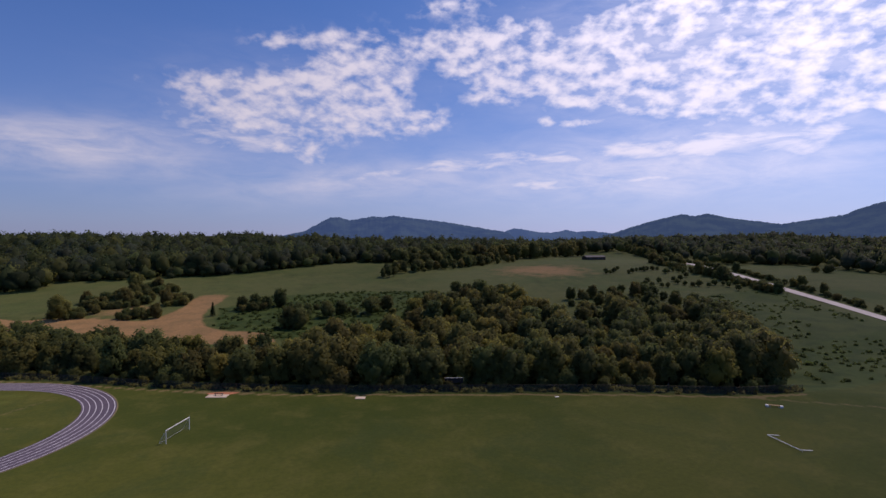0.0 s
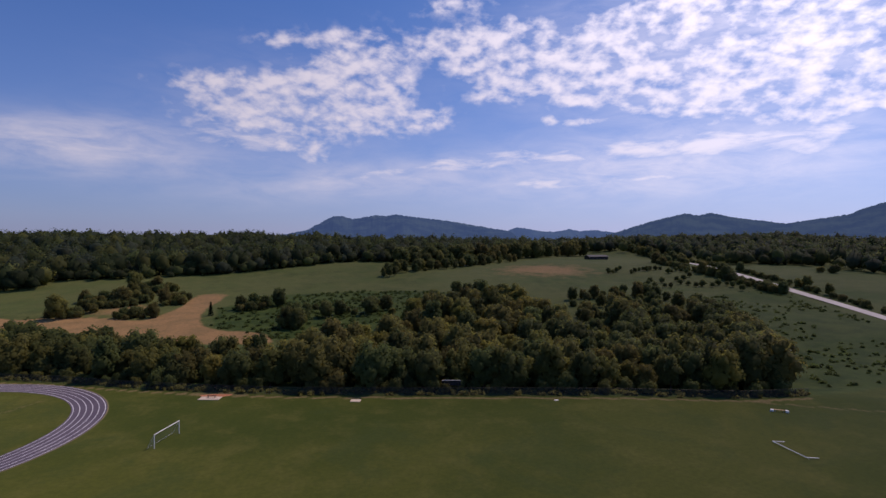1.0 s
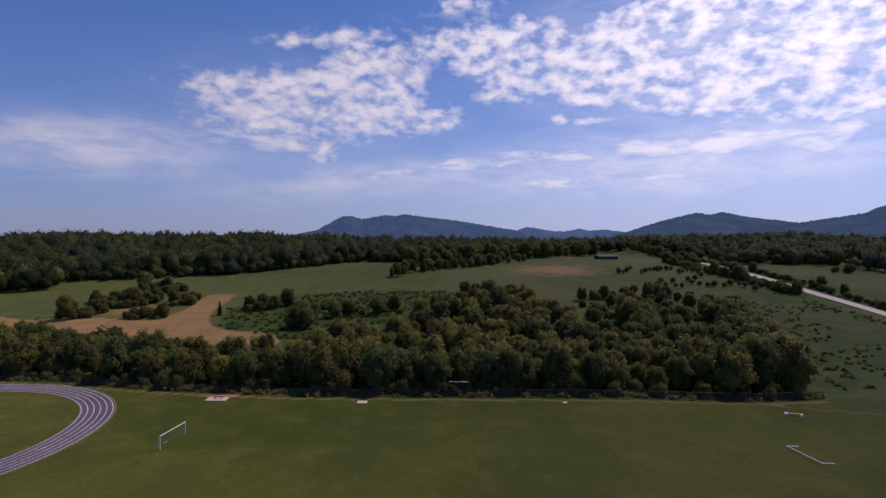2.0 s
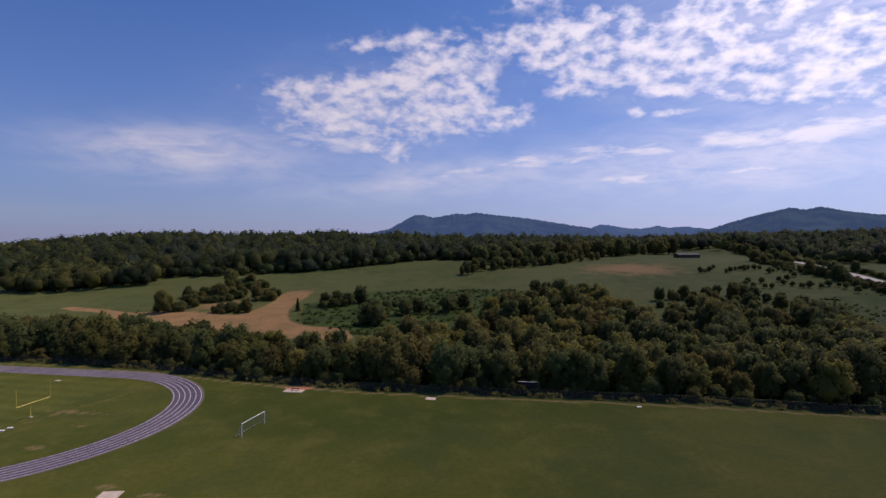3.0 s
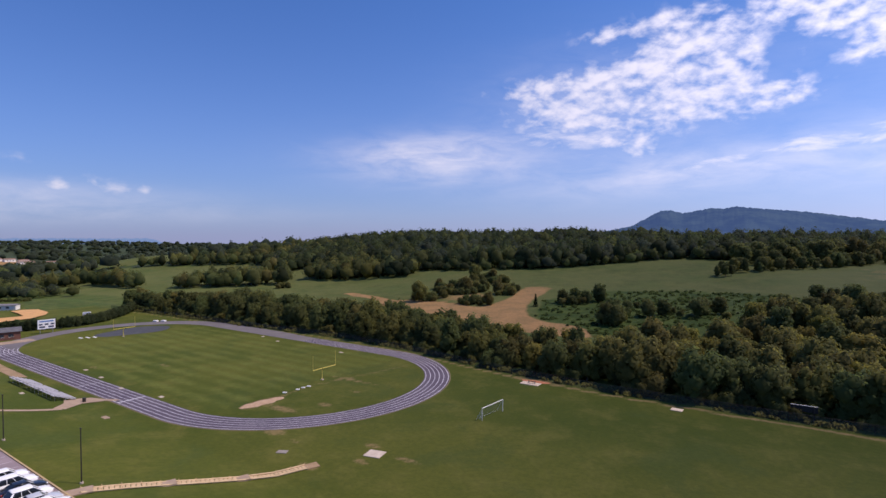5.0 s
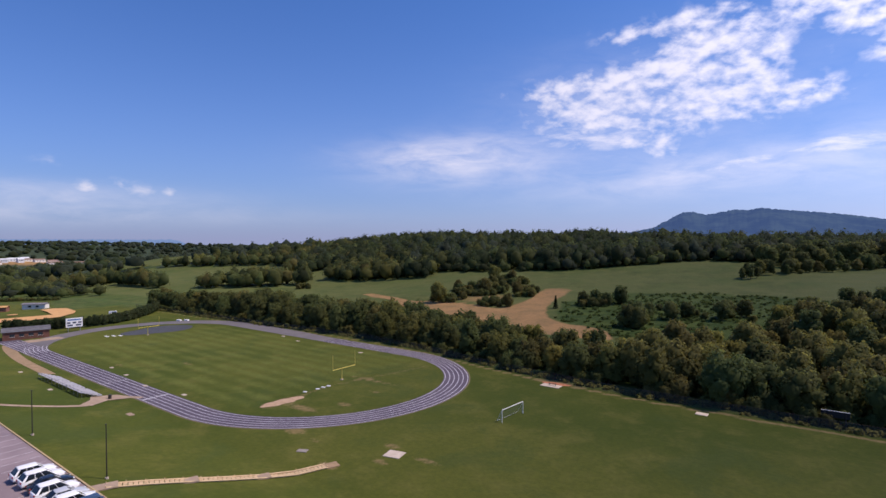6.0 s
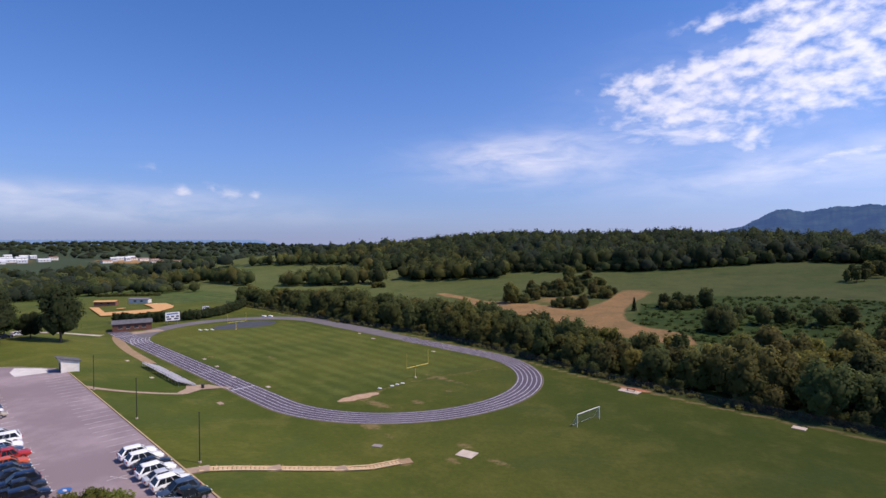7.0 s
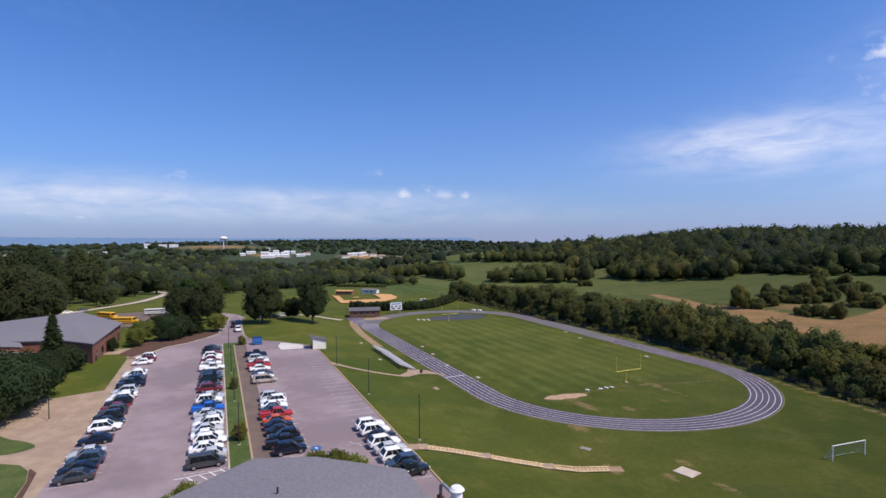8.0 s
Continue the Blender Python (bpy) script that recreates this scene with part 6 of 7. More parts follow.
scoreboard(-180.5, 13.5, 78, 5.4, 3.4, 1.7, "white football scoreboard on two posts with dark displays")
scoreboard(-196, 36, 72, 2.9, 1.9, 2.2, "small pale sign board on posts before the hedge", True)
scoreboard(54.0, 26.7, 174, 4.3, 1.15, 1.75, "dark low board with a white cap behind the fence", False)


def hip_building(name, pts, z0, eave, ridge, top, wall, roof, label, over=0.5):
    """Walls on an outline and a hipped roof that rises to a ridge of two points."""
    ob = thing(name, Matrix(), label, "school building")
    n = len(pts)
    cx, cy = sum(p[0] for p in pts) / n, sum(p[1] for p in pts) / n
    inset = [(p[0] + (cx - p[0]) * over / math.hypot(cx - p[0], cy - p[1]), p[1] + (cy - p[1]) * over / math.hypot(cx - p[0], cy - p[1])) for p in pts]
    verts = [(x, y, z0) for x, y in inset] + [(x, y, eave + 0.05) for x, y in inset]
    part_data("wall", mesh_of("wall", verts, [(i, (i + 1) % n, n + (i + 1) % n, n + i) for i in range(n)], wall), ob)
    bm = bmesh.new()
    low = [bm.verts.new((x, y, eave - 0.25)) for x, y in pts]
    rim = [bm.verts.new((x, y, eave)) for x, y in pts]
    rv = [bm.verts.new((*r, top)) for r in ridge]
    for i in range(n):
        j = (i + 1) % n
        bm.faces.new((low[i], low[j], rim[j], rim[i]))
        a = min(range(2), key=lambda k: (Vector(ridge[k]) - Vector(pts[i])).length)
        b = min(range(2), key=lambda k: (Vector(ridge[k]) - Vector(pts[j])).length)
        bm.faces.new((rim[i], rim[j], rv[a]) if a == b else (rim[i], rim[j], rv[b], rv[a]))
    bm.faces.new(low[::-1])
    bmesh.ops.recalc_face_normals(bm, faces=bm.faces)
    part("roof", bm, roof, ob)
    k = 0
    for i in range(n):
        (x0, y0), (x1, y1) = inset[i], inset[(i + 1) % n]
        long = math.hypot(x1 - x0, y1 - y0)
        m = int(long / 6)
        for q in range(m):
            t = (q + 0.5) / m
            turn = math.degrees(math.atan2(y1 - y0, x1 - x0))
            part("window", box_bm(x0 + (x1 - x0) * t, y0 + (y1 - y0) * t, z0 + (eave - z0) * 0.5, 2.2, 0.12, (eave - z0) * 0.36, turn), WINDOW, ob)
    return ob


hip_building("near_school_block", [(-25.6, -79.4), (-22.2, -73.0), (-13.6, -65.6), (-6.0, -66.6), (6, -69), (12, -80), (6, -97), (-14, -98), (-20.2, -88.4)], LOT_Z, 8.9, [(-10, -79), (-3, -83)], 10.1, BRICK, SHINGLE, "near school block with a low grey shingle roof")
hip_building("brick_school", [(-117.8, -99.3), (-153.5, -93.4), (-191.5, -106.5), (-176, -130), (-138, -128), (-128.5, -106.7)], LOT_Z - 3, 9.0, [(-150, -106), (-168, -112)], 10.6, BRICK, SHINGLE, "brick school building with a broad grey roof")
house("school_wing", -146, -128, LOT_Z, 12, 46, 18, 4.6, 1.6, BRICK, SHINGLE, "long brick school wing with a grey roof", "school building", 6)
house("school_porch", -124, -117.5, LOT_Z, 55, 14, 6, 3.2, 0.7, BRICK, SHINGLE, "low school porch with a grey roof", "school building", 3)

# exhaust fan and duct beside the near roof
fan = thing("roof_fan", pose(-5.3, -64.1, LOT_Z + 0.7), "white mushroom exhaust fan on a plinth", "exhaust fan")
part("plinth", box_bm(0, 0, 1.55, 1.5, 1.5, 4.6, CAMPUS_TURN), BRICK, fan)
part("drum", rod_bm((0, 0, 3.8), (0, 0, 4.75), 0.62, 16, 0.55), WHITE_PAINT, fan)
part("collar", rod_bm((0, 0, 4.7), (0, 0, 4.95), 0.36, 14), DARK_METAL, fan)
part("hood", rod_bm((0, 0, 4.92), (0, 0, 5.22), 0.78, 18, 0.52), WHITE_PAINT, fan)
duct = bmesh.new()
pts = [Vector((-2.1, -0.6, 3.6)), Vector((-2.1, -0.6, 4.6)), Vector((-1.9, -0.55, 4.85)), Vector((-1.6, -0.5, 4.9)), Vector((-0.5, -0.2, 4.45))]
for p, q in zip(pts, pts[1:]):
    add_rod(duct, p, q, 0.17, 10)
part("duct", duct, STEEL, fan)
part("duct_base", box_bm(-2.1, -0.6, 1.45, 0.6, 0.6, 4.4), BRICK, fan)
vent = thing("roof_vent", pose(-13.3, -79.5, 9.75), "short dark vent pipe on the shingle roof", "vent pipe")
part("pipe", rod_bm((0, 0, -0.3), (0, 0, 0.75), 0.1, 8), DARK_METAL, vent)
part("flashing", rod_bm((0, 0, -0.25), (0, 0, 0.12), 0.28, 10, 0.11), STEEL, vent)

# ball ground beyond the field house
clay_pts = [(-289, 20.5), (-262, 13.5), (-234, 6.5), (-227.8, 17), (-227.3, 30), (-236, 40), (-244.5, 45), (-264, 50), (-271, 47), (-272, 41.5), (-256, 37.7), (-240.5, 33), (-245, 22), (-248.6, 13.5), (-281.4, 22.5)]
poly("ball_diamond", clay_pts, CLAY, "orange clay ball diamond", "ball field", 0.5)
poly("pitchers_mound", [(-262 + 2.6 * math.cos(a), 26 + 2.2 * math.sin(a)) for a in [6.283 * i / 16 for i in range(16)]], CLAY, "round clay mound in the infield", "ball field", 0.5)
for x, y, t, w, r, lab in ((-293, 30.5, 48, BRICK, CLAY, "dark brick dugout with an orange roof"), (-287, 46, 38, CREAM, SHINGLE, "pale dugout with a grey roof")):
    house("dugout", x, y, height(x, y), t, 11, 4.0, 2.6, 0.5, w, r, lab, "dugout", 2, True)


# ---------------------------------------------------------------- cars
def paint_material():
    m, t, p = material("car_paint", 0.24)
    info = t.nodes.new("ShaderNodeObjectInfo")
    dust = noise_node(t, 3.0, 4, 0.6, t.nodes.new("ShaderNodeTexCoord").outputs["Object"])
    t.links.new(mixed(t, ranged(t, dust, 0.4, 0.8, 0.0, 0.05), info.outputs["Color"], (0.30, 0.27, 0.23)), p.inputs["Base Color"])
    p.inputs["Coat Weight"].default_value = 0.45
    p.inputs["Coat Roughness"].default_value = 0.08
    return m


PAINT = paint_material()
GLASS = plain("car_glass_dark", (0.012, 0.015, 0.018), 0.06)
TYRE = plain("tyre_rubber", (0.018, 0.018, 0.018), 0.8)
RIM = plain("alloy_rim", (0.48, 0.48, 0.50), 0.3, 0.8)
LAMP_RED = plain("red_lamp", (0.35, 0.02, 0.02), 0.2)
LAMP_CLEAR = plain("clear_lamp", (0.75, 0.75, 0.74), 0.15)
GRILLE = plain("black_trim", (0.02, 0.02, 0.022), 0.5)

# sections of the lower body: x, low z, high z, half width; then the cabin: base x0 x1, roof x0 x1, belt z, roof z
STYLES = {
    "sedan": dict(body=[(-2.34, 0.46, 0.82, 0.66), (-2.22, 0.30, 0.98, 0.82), (-1.5, 0.24, 1.00, 0.89), (-0.4, 0.22, 0.97, 0.91), (0.8, 0.22, 0.95, 0.90), (1.7, 0.25, 0.86, 0.87), (2.2, 0.32, 0.74, 0.80), (2.36, 0.42, 0.62, 0.62)],
                  cabin=(-1.95, 1.2, -0.95, 0.30, 0.92, 1.45), axle=1.38, wheel=0.32),
    "suv": dict(body=[(-2.3, 0.52, 1.00, 0.74), (-2.22, 0.36, 1.10, 0.88), (-1.4, 0.30, 1.10, 0.93), (0.2, 0.28, 1.08, 0.94), (1.2, 0.30, 1.05, 0.92), (1.9, 0.34, 0.98, 0.89), (2.25, 0.42, 0.86, 0.80), (2.36, 0.50, 0.76, 0.64)],
                cabin=(-2.24, 1.25, -1.6, 0.32, 1.04, 1.72), axle=1.38, wheel=0.37),
    "minivan": dict(body=[(-2.5, 0.48, 0.98, 0.76), (-2.42, 0.32, 1.08, 0.90), (-1.4, 0.26, 1.06, 0.95), (0.2, 0.24, 1.04, 0.96), (1.3, 0.26, 1.00, 0.94), (2.0, 0.30, 0.90, 0.89), (2.4, 0.38, 0.76, 0.78), (2.52, 0.46, 0.66, 0.62)],
                    cabin=(-2.4, 1.65, -2.1, 0.55, 1.0, 1.74), axle=1.5, wheel=0.34),
    "pickup": dict(body=[(-2.75, 0.56, 1.02, 0.84), (-2.68, 0.44, 1.08, 0.93), (-1.4, 0.36, 1.08, 0.95), (0.4, 0.34, 1.06, 0.95), (1.4, 0.36, 1.06, 0.94), (2.2, 0.40, 1.02, 0.91), (2.6, 0.48, 0.92, 0.84), (2.72, 0.54, 0.82, 0.72)],
                   cabin=(-0.85, 1.35, -0.6, 0.65, 1.03, 1.76), axle=1.7, wheel=0.39),
}


def loft(sections):
    bm = bmesh.new()
    rings = []
    for x, lo, hi, w in sections:
        t = hi - lo
        loop = [(-w * 0.86, lo), (w * 0.86, lo), (w, lo + 0.22 * t), (w * 0.99, lo + 0.62 * t), (w * 0.93, hi - 0.06 * t), (w * 0.80, hi), (-w * 0.80, hi), (-w * 0.93, hi - 0.06 * t), (-w * 0.99, lo + 0.62 * t), (-w, lo + 0.22 * t)]
        rings.append([bm.verts.new((x, y, z)) for y, z in loop])
    n = len(rings[0])
    for a, b in zip(rings, rings[1:]):
        for i in range(n):
            bm.faces.new((a[i], a[(i + 1) % n], b[(i + 1) % n], b[i]))
    bm.faces.new(rings[0])
    bm.faces.new(rings[-1])
    return bm


def quad_bm(corners, shrink=0.86, proud=0.015):
    c = sum((Vector(p) for p in corners), Vector()) / len(corners)
    n = (Vector(corners[1]) - Vector(corners[0])).cross(Vector(corners[2]) - Vector(corners[0])).normalized()
    if n.dot(c - Vector((0, 0, 1.0))) < 0:
        n = -n
    bm = bmesh.new()
    front = [bm.verts.new(c + (Vector(p) - c) * shrink + n * proud) for p in corners]
    backv = [bm.verts.new(c + (Vector(p) - c) * shrink - n * 0.03) for p in corners]
    bm.faces.new(front)
    m = len(front)
    for i in range(m):
        bm.faces.new((front[i], front[(i + 1) % m], backv[(i + 1) % m], backv[i]))
    bmesh.ops.recalc_face_normals(bm, faces=bm.faces)
    return bm


def make_car(style, name):
    st = STYLES[style]
    ob = thing(name, Matrix(), "parked car", "car", "parked cars")
    bm = loft(st["body"])
    x0, x1, r0, r1, zb, zr = st["cabin"]
    wb, wr = st["body"][3][3] * 0.93, st["body"][3][3] * 0.74
    base = [(x0, -wb, zb - 0.06), (x1, -wb, zb - 0.06), (x1, wb, zb - 0.06), (x0, wb, zb - 0.06)]
    roof = [(r0, -wr, zr), (r1, -wr, zr), (r1, wr, zr), (r0, wr, zr)]
    if style == "pickup":
        add_box(bm, -1.8, 0.86, 1.13, 1.7, 0.1, 0.16)
        add_box(bm, -1.8, -0.86, 1.13, 1.7, 0.1, 0.16)
        add_box(bm, -2.62, 0, 1.13, 0.1, 1.8, 0.16)
    bmesh.ops.recalc_face_normals(bm, faces=bm.faces)
    sharp = [e for e in bm.edges if len(e.link_faces) == 2 and e.calc_face_angle(0.0) > 0.45 and e.calc_length() > 0.25]
    bmesh.ops.bevel(bm, geom=sharp, offset=0.10, segments=3, profile=0.55, affect="EDGES", clamp_overlap=True)
    for f in bm.faces:
        f.smooth = True
    for e in bm.edges:
        e.smooth = e.calc_face_angle(3.0) < 0.9
    part("body", bm, PAINT, ob)
    part("windshield", quad_bm([base[1], base[2], roof[2], roof[1]], 1.0, 0.0), GLASS, ob)
    part("rear_window", quad_bm([base[0], base[3], roof[3], roof[0]], 1.0, 0.0), GLASS, ob)
    for i, j in ((0, 1), (3, 2)):
        a, b, c, d = Vector(base[i]), Vector(base[j]), Vector(roof[j]), Vector(roof[i])
        back_post = 0.16 if style == "sedan" else 0.10
        for f0, f1 in ((0.0, back_post), (back_post, 0.40), (0.40, 0.68), (0.68, 1.0)):
            pane = quad_bm([a.lerp(b, f0), a.lerp(b, f1), d.lerp(c, f1), d.lerp(c, f0)], 1.0, 0.0 if f0 else 0.012)
            part("side_window" if f0 else "rear_quarter", pane, GLASS if f0 else PAINT, ob)
        for f0, girth in ((0.40, 0.03), (0.68, 0.025), (0.995, 0.045)):
            part("pillar", rod_bm(a.lerp(b, f0), d.lerp(c, f0), girth, 6), PAINT, ob)
    rim = 0.06
    top = bmesh.new()
    rings = [[top.verts.new(((p[0] - (r0 + r1) / 2) * kx + (r0 + r1) / 2, p[1] * ky, zr + dz)) for p in roof] for kx, ky, dz in ((1.05, 1.04, -rim), (1.06, 1.05, 0.0), (0.96, 0.88, 0.05), (0.80, 0.60, 0.075))]
    for lo, hi in zip(rings, rings[1:]):
        for k in range(4):
            top.faces.new((lo[k], lo[(k + 1) % 4], hi[(k + 1) % 4], hi[k]))
    top.faces.new(rings[-1])
    top.faces.new(rings[0][::-1])
    bmesh.ops.recalc_face_normals(top, faces=top.faces)
    for face in top.faces:
        face.smooth = True
    part("roof", top, PAINT, ob)
    f, r = st["body"][-1], st["body"][0]
    for e in (-1, 1):
        part("headlight", box_bm(st["body"][-2][0] + 0.03, e * 0.62, st["body"][-2][2] - 0.10, 0.22, 0.34, 0.14, bevel=0.03), LAMP_CLEAR, ob)
        part("tail_light", box_bm(st["body"][1][0] - 0.06, e * 0.68, st["body"][1][2] - 0.16, 0.14, 0.26, 0.2, bevel=0.03), LAMP_RED, ob)
        part("mirror", box_bm(x1 - 0.35, e * (wb + 0.14), zb + 0.06, 0.16, 0.22, 0.14, bevel=0.03), GRILLE, ob)
    part("grille", box_bm(f[0] - 0.03, 0, (f[1] + f[2]) / 2, 0.1, 0.8, 0.14), GRILLE, ob)
    for ax in (-st["axle"], st["axle"]):
        for e in (-1, 1):
            rr = st["wheel"]
            y = e * (st["body"][3][3] - 0.12)
            w = part("wheel", rod_bm((ax, y - 0.12, rr), (ax, y + 0.12, rr), rr, 16), TYRE, ob)
            part("rim", rod_bm((ax, y + e * 0.10, rr), (ax, y + e * 0.135, rr), rr * 0.62, 12), RIM, w)
    return ob


HUES = {"white": (0.92, 0.91, 0.89), "silver": (0.52, 0.53, 0.55), "grey": (0.05, 0.051, 0.055), "black": (0.012, 0.013, 0.015), "navy": (0.007, 0.012, 0.028), "blue": (0.02, 0.12, 0.50),
        "red": (0.40, 0.025, 0.02), "dark red": (0.17, 0.015, 0.02), "tan": (0.42, 0.36, 0.28), "slate blue": (0.045, 0.07, 0.115), "dark green": (0.008, 0.014, 0.012), "orange red": (0.55, 0.10, 0.03)}
KIND = {"sedan": "sedan", "suv": "sport utility vehicle", "minivan": "minivan", "pickup": "pickup truck"}
MASTERS = {}


def park(style, hue, x, y, z, turn, where="parked on the asphalt lot", group="parked cars"):
    m = pose(x, y, z, 0, 0, turn)
    if style not in MASTERS:
        ob = make_car(style, "car" if style != "pickup" else "pickup_truck")
        ob.matrix_basis = m
        MASTERS[style] = ob
    else:
        ob = copy_thing(MASTERS[style], m)
    for child in ob.children:
        if child.name.startswith(("body", "roof", "pillar", "rear_quarter")):
            child.color = (*HUES[hue], 1)
    return tagged(ob, f"{hue} {KIND[style]} {where}", "car" if style != "pickup" else "pickup truck", group)


NORTH = CAMPUS_TURN + 90                       # nose towards the field
wob = random.Random(9)


def row(q, s0, step, cars, nose):
    for i, c in enumerate(cars):
        if not c:
            continue
        style, hue = c
        x, y = campus(s0 + step * i + wob.uniform(-0.12, 0.12), q + wob.uniform(-0.25, 0.25))
        way = nose if wob.random() < 0.8 else -nose
        park(style, hue, x, y, LOT_Z + 0.045, NORTH + (0 if way > 0 else 180) + wob.uniform(-1.5, 1.5))


S, U, M, P = "sedan", "suv", "minivan", "pickup"
row(-2.95, 4.4, 2.62, [(P, "dark green"), (U, "slate blue"), (U, "white"), (S, "silver"), (U, "white"), (S, "black"), (U, "white"), (U, "white")], 1)
row(-16.2, 18.0, 2.72, [(U, "navy"), (P, "black"), (U, "navy"), (S, "black"), (S, "navy"), (S, "orange red"), (P, "red"), (S, "slate blue"), (S, "white"), (U, "white"), (U, "silver"), None, None, None, None, (M, "tan"), (S, "white"), (S, "slate blue"), None,
                        (S, "white"), (P, "red"), (S, "dark red"), (S, "white"), (U, "silver"), (S, "navy"), (P, "navy"), None, None], 1)
row(-26.8, 18.0, 2.72, [(M, "grey"), (S, "silver"), (S, "white"), (U, "white"), (S, "white"), (S, "silver"), (U, "white"), (S, "silver"), (S, "silver"), (P, "blue"), (S, "navy"), (U, "white"), (S, "silver"), None, (U, "dark red"), (S, "black"), None, (U, "dark green"), (S, "navy"), (S, "slate blue"), None,
                        (P, "white"), (S, "silver"), (S, "white"), (S, "dark red"), (S, "white"), (U, "white"), (S, "dark red"), (S, "navy"), (U, "black"), (S, "slate blue")], 1)
row(-42.2, 20.0, 2.75, [(S, "grey"), (S, "navy"), (U, "slate blue"), (S, "silver"), None, (S, "navy"), None, (U, "white"), (S, "black"), (U, "black"), (U, "grey"), (S, "dark red"), (U, "black"), (U, "white"), (S, "white"), (U, "silver"), None, (P, "navy"), (U, "navy"), (S, "slate blue"), (U, "white"), (S, "white"), None, None, None, (S, "white"), (S, "dark red"), (U, "white")], -1)
park(P, "white", -147.5, -60.6, LOT_Z + 0.045, 175, "driving out of the lot")
park(P, "black", -157, -60.2, LOT_Z + 0.045, 172, "driving out of the lot")
park(U, "white", *(lambda p: (p[0], p[1], height(*p) + 0.26))((296, 372)), 80, "on the country road")
for x, y, h in ((-176, -38, "silver"), (-172, -43, "navy"), (-180, -46, "white"), (-285, -118, "white"), (-292, -112, "slate blue"), (-305, -125, "silver"), (-320, -140, "red")):
    park("sedan", h, x, y, height(x, y) + 0.05, 100, "parked under trees beyond the lot")


def bus(x, y, turn, hue, label):
    ob = thing("school_bus", pose(x, y, height(x, y) + 0.22, 0, 0, turn), label, "school bus", "buses in the yard")
    coat = plain("bus_" + ("yellow" if hue[2] < 0.2 else "white"), hue, 0.4)
    bm = box_bm(-0.6, 0, 1.75, 8.6, 2.4, 2.3, bevel=0.16)
    add_box(bm, 4.5, 0, 1.15, 1.8, 2.0, 1.1, bevel=0.14)
    part("body", bm, coat, ob)
    part("windshield", box_bm(3.72, 0, 2.15, 0.1, 2.1, 0.9), GLASS, ob)
    for e in (-1, 1):
        for k in range(8):
            part("window", box_bm(-4.2 + k * 0.98, e * 1.2, 2.25, 0.78, 0.06, 0.62), GLASS, ob)
        part("rub_rail", box_bm(-0.6, e * 1.22, 1.3, 8.5, 0.05, 0.1), GRILLE, ob)
        for ax in (-3.0, 4.1):
            part("wheel", rod_bm((ax, e * 1.0 - 0.15, 0.48), (ax, e * 1.0 + 0.15, 0.48), 0.48, 14), TYRE, ob)
    return ob


bus(-241, -100, 40, (0.85, 0.45, 0.03), "yellow school bus parked behind the school")
bus(-216, -93, 60, (0.85, 0.45, 0.03), "yellow school bus parked near the trees")
bus(-243, -80.5, 80, (0.75, 0.75, 0.73), "white bus parked in the yard")
dump = thing("dumpster", pose(*campus(103, -14.8), LOT_Z + 0.05, 0, 0, NORTH), "blue steel dumpster at the lot's end", "dumpster")
bm = box_bm(0, 0, 1.05, 2.6, 2.2, 1.8, bevel=0.05)
part("bin", bm, BLUE_PAINT, dump)
part("lid", box_bm(0, 0, 2.0, 2.66, 2.26, 0.1), plain("dark_blue_lid", (0.02, 0.05, 0.13), 0.5), dump)
for e in (-1, 1):
    part("fork_pocket", box_bm(0, e * 1.16, 0.9, 1.9, 0.14, 0.22), BLUE_PAINT, dump)
access = campus(18.2, -12.3)
poly("access_mark", [(access[0] + 0.9 * math.cos(a), access[1] + 0.75 * math.sin(a)) for a in [6.283 * i / 20 for i in range(20)]], BLUE_PAINT, "blue painted accessible-parking mark", "road marking", 0.052, LOT_Z)
poly("access_mark", [(access[0] + 0.42 * math.cos(a), access[1] + 0.2 * math.sin(a)) for a in [6.283 * i / 12 for i in range(12)]], LINE_PAINT, "white figure of the parking mark", "road marking", 0.058, LOT_Z)


# ---------------------------------------------------------------- trees round the school and the lot
BIG = [tree_kind(101, 17, 14, LEAF_SHADE, 4400, 0.5, 0.03, 20), tree_kind(102, 18, 13, LEAF_SHADE, 4400, 0.5, 0.06, 20), tree_kind(103, 17, 14, LEAF_BRIGHT, 4400, 0.5, 0.12, 18)]
ROUND = [tree_kind(111, 8.5, 11, LEAF_HOLLY, 3800, 0.42, 0.0, 15, 1.15), tree_kind(112, 8, 10, LEAF_BRIGHT, 3800, 0.42, 0.0, 15, 1.15)]
GOLDEN = tree_kind(104, 17, 14, LEAF_LIME, 3400, 0.55, 0.06, 16)
NEAR_SHRUB = tree_kind(141, 4.2, 5.6, LEAF_LIME, 1500, 0.32, 0.0, 12, 1.1)
SPRUCE = [conifer_kind(121, 14, 7.5, LEAF_PINE, 2400, 0.8)]


def stand(kind, x, y, k, label, group="trees round the school", name="tree", wider=1.0):
    plant(name, kind, x, y, k, rnd.uniform(0, 360), label, "tree", group, 0.0, wider)


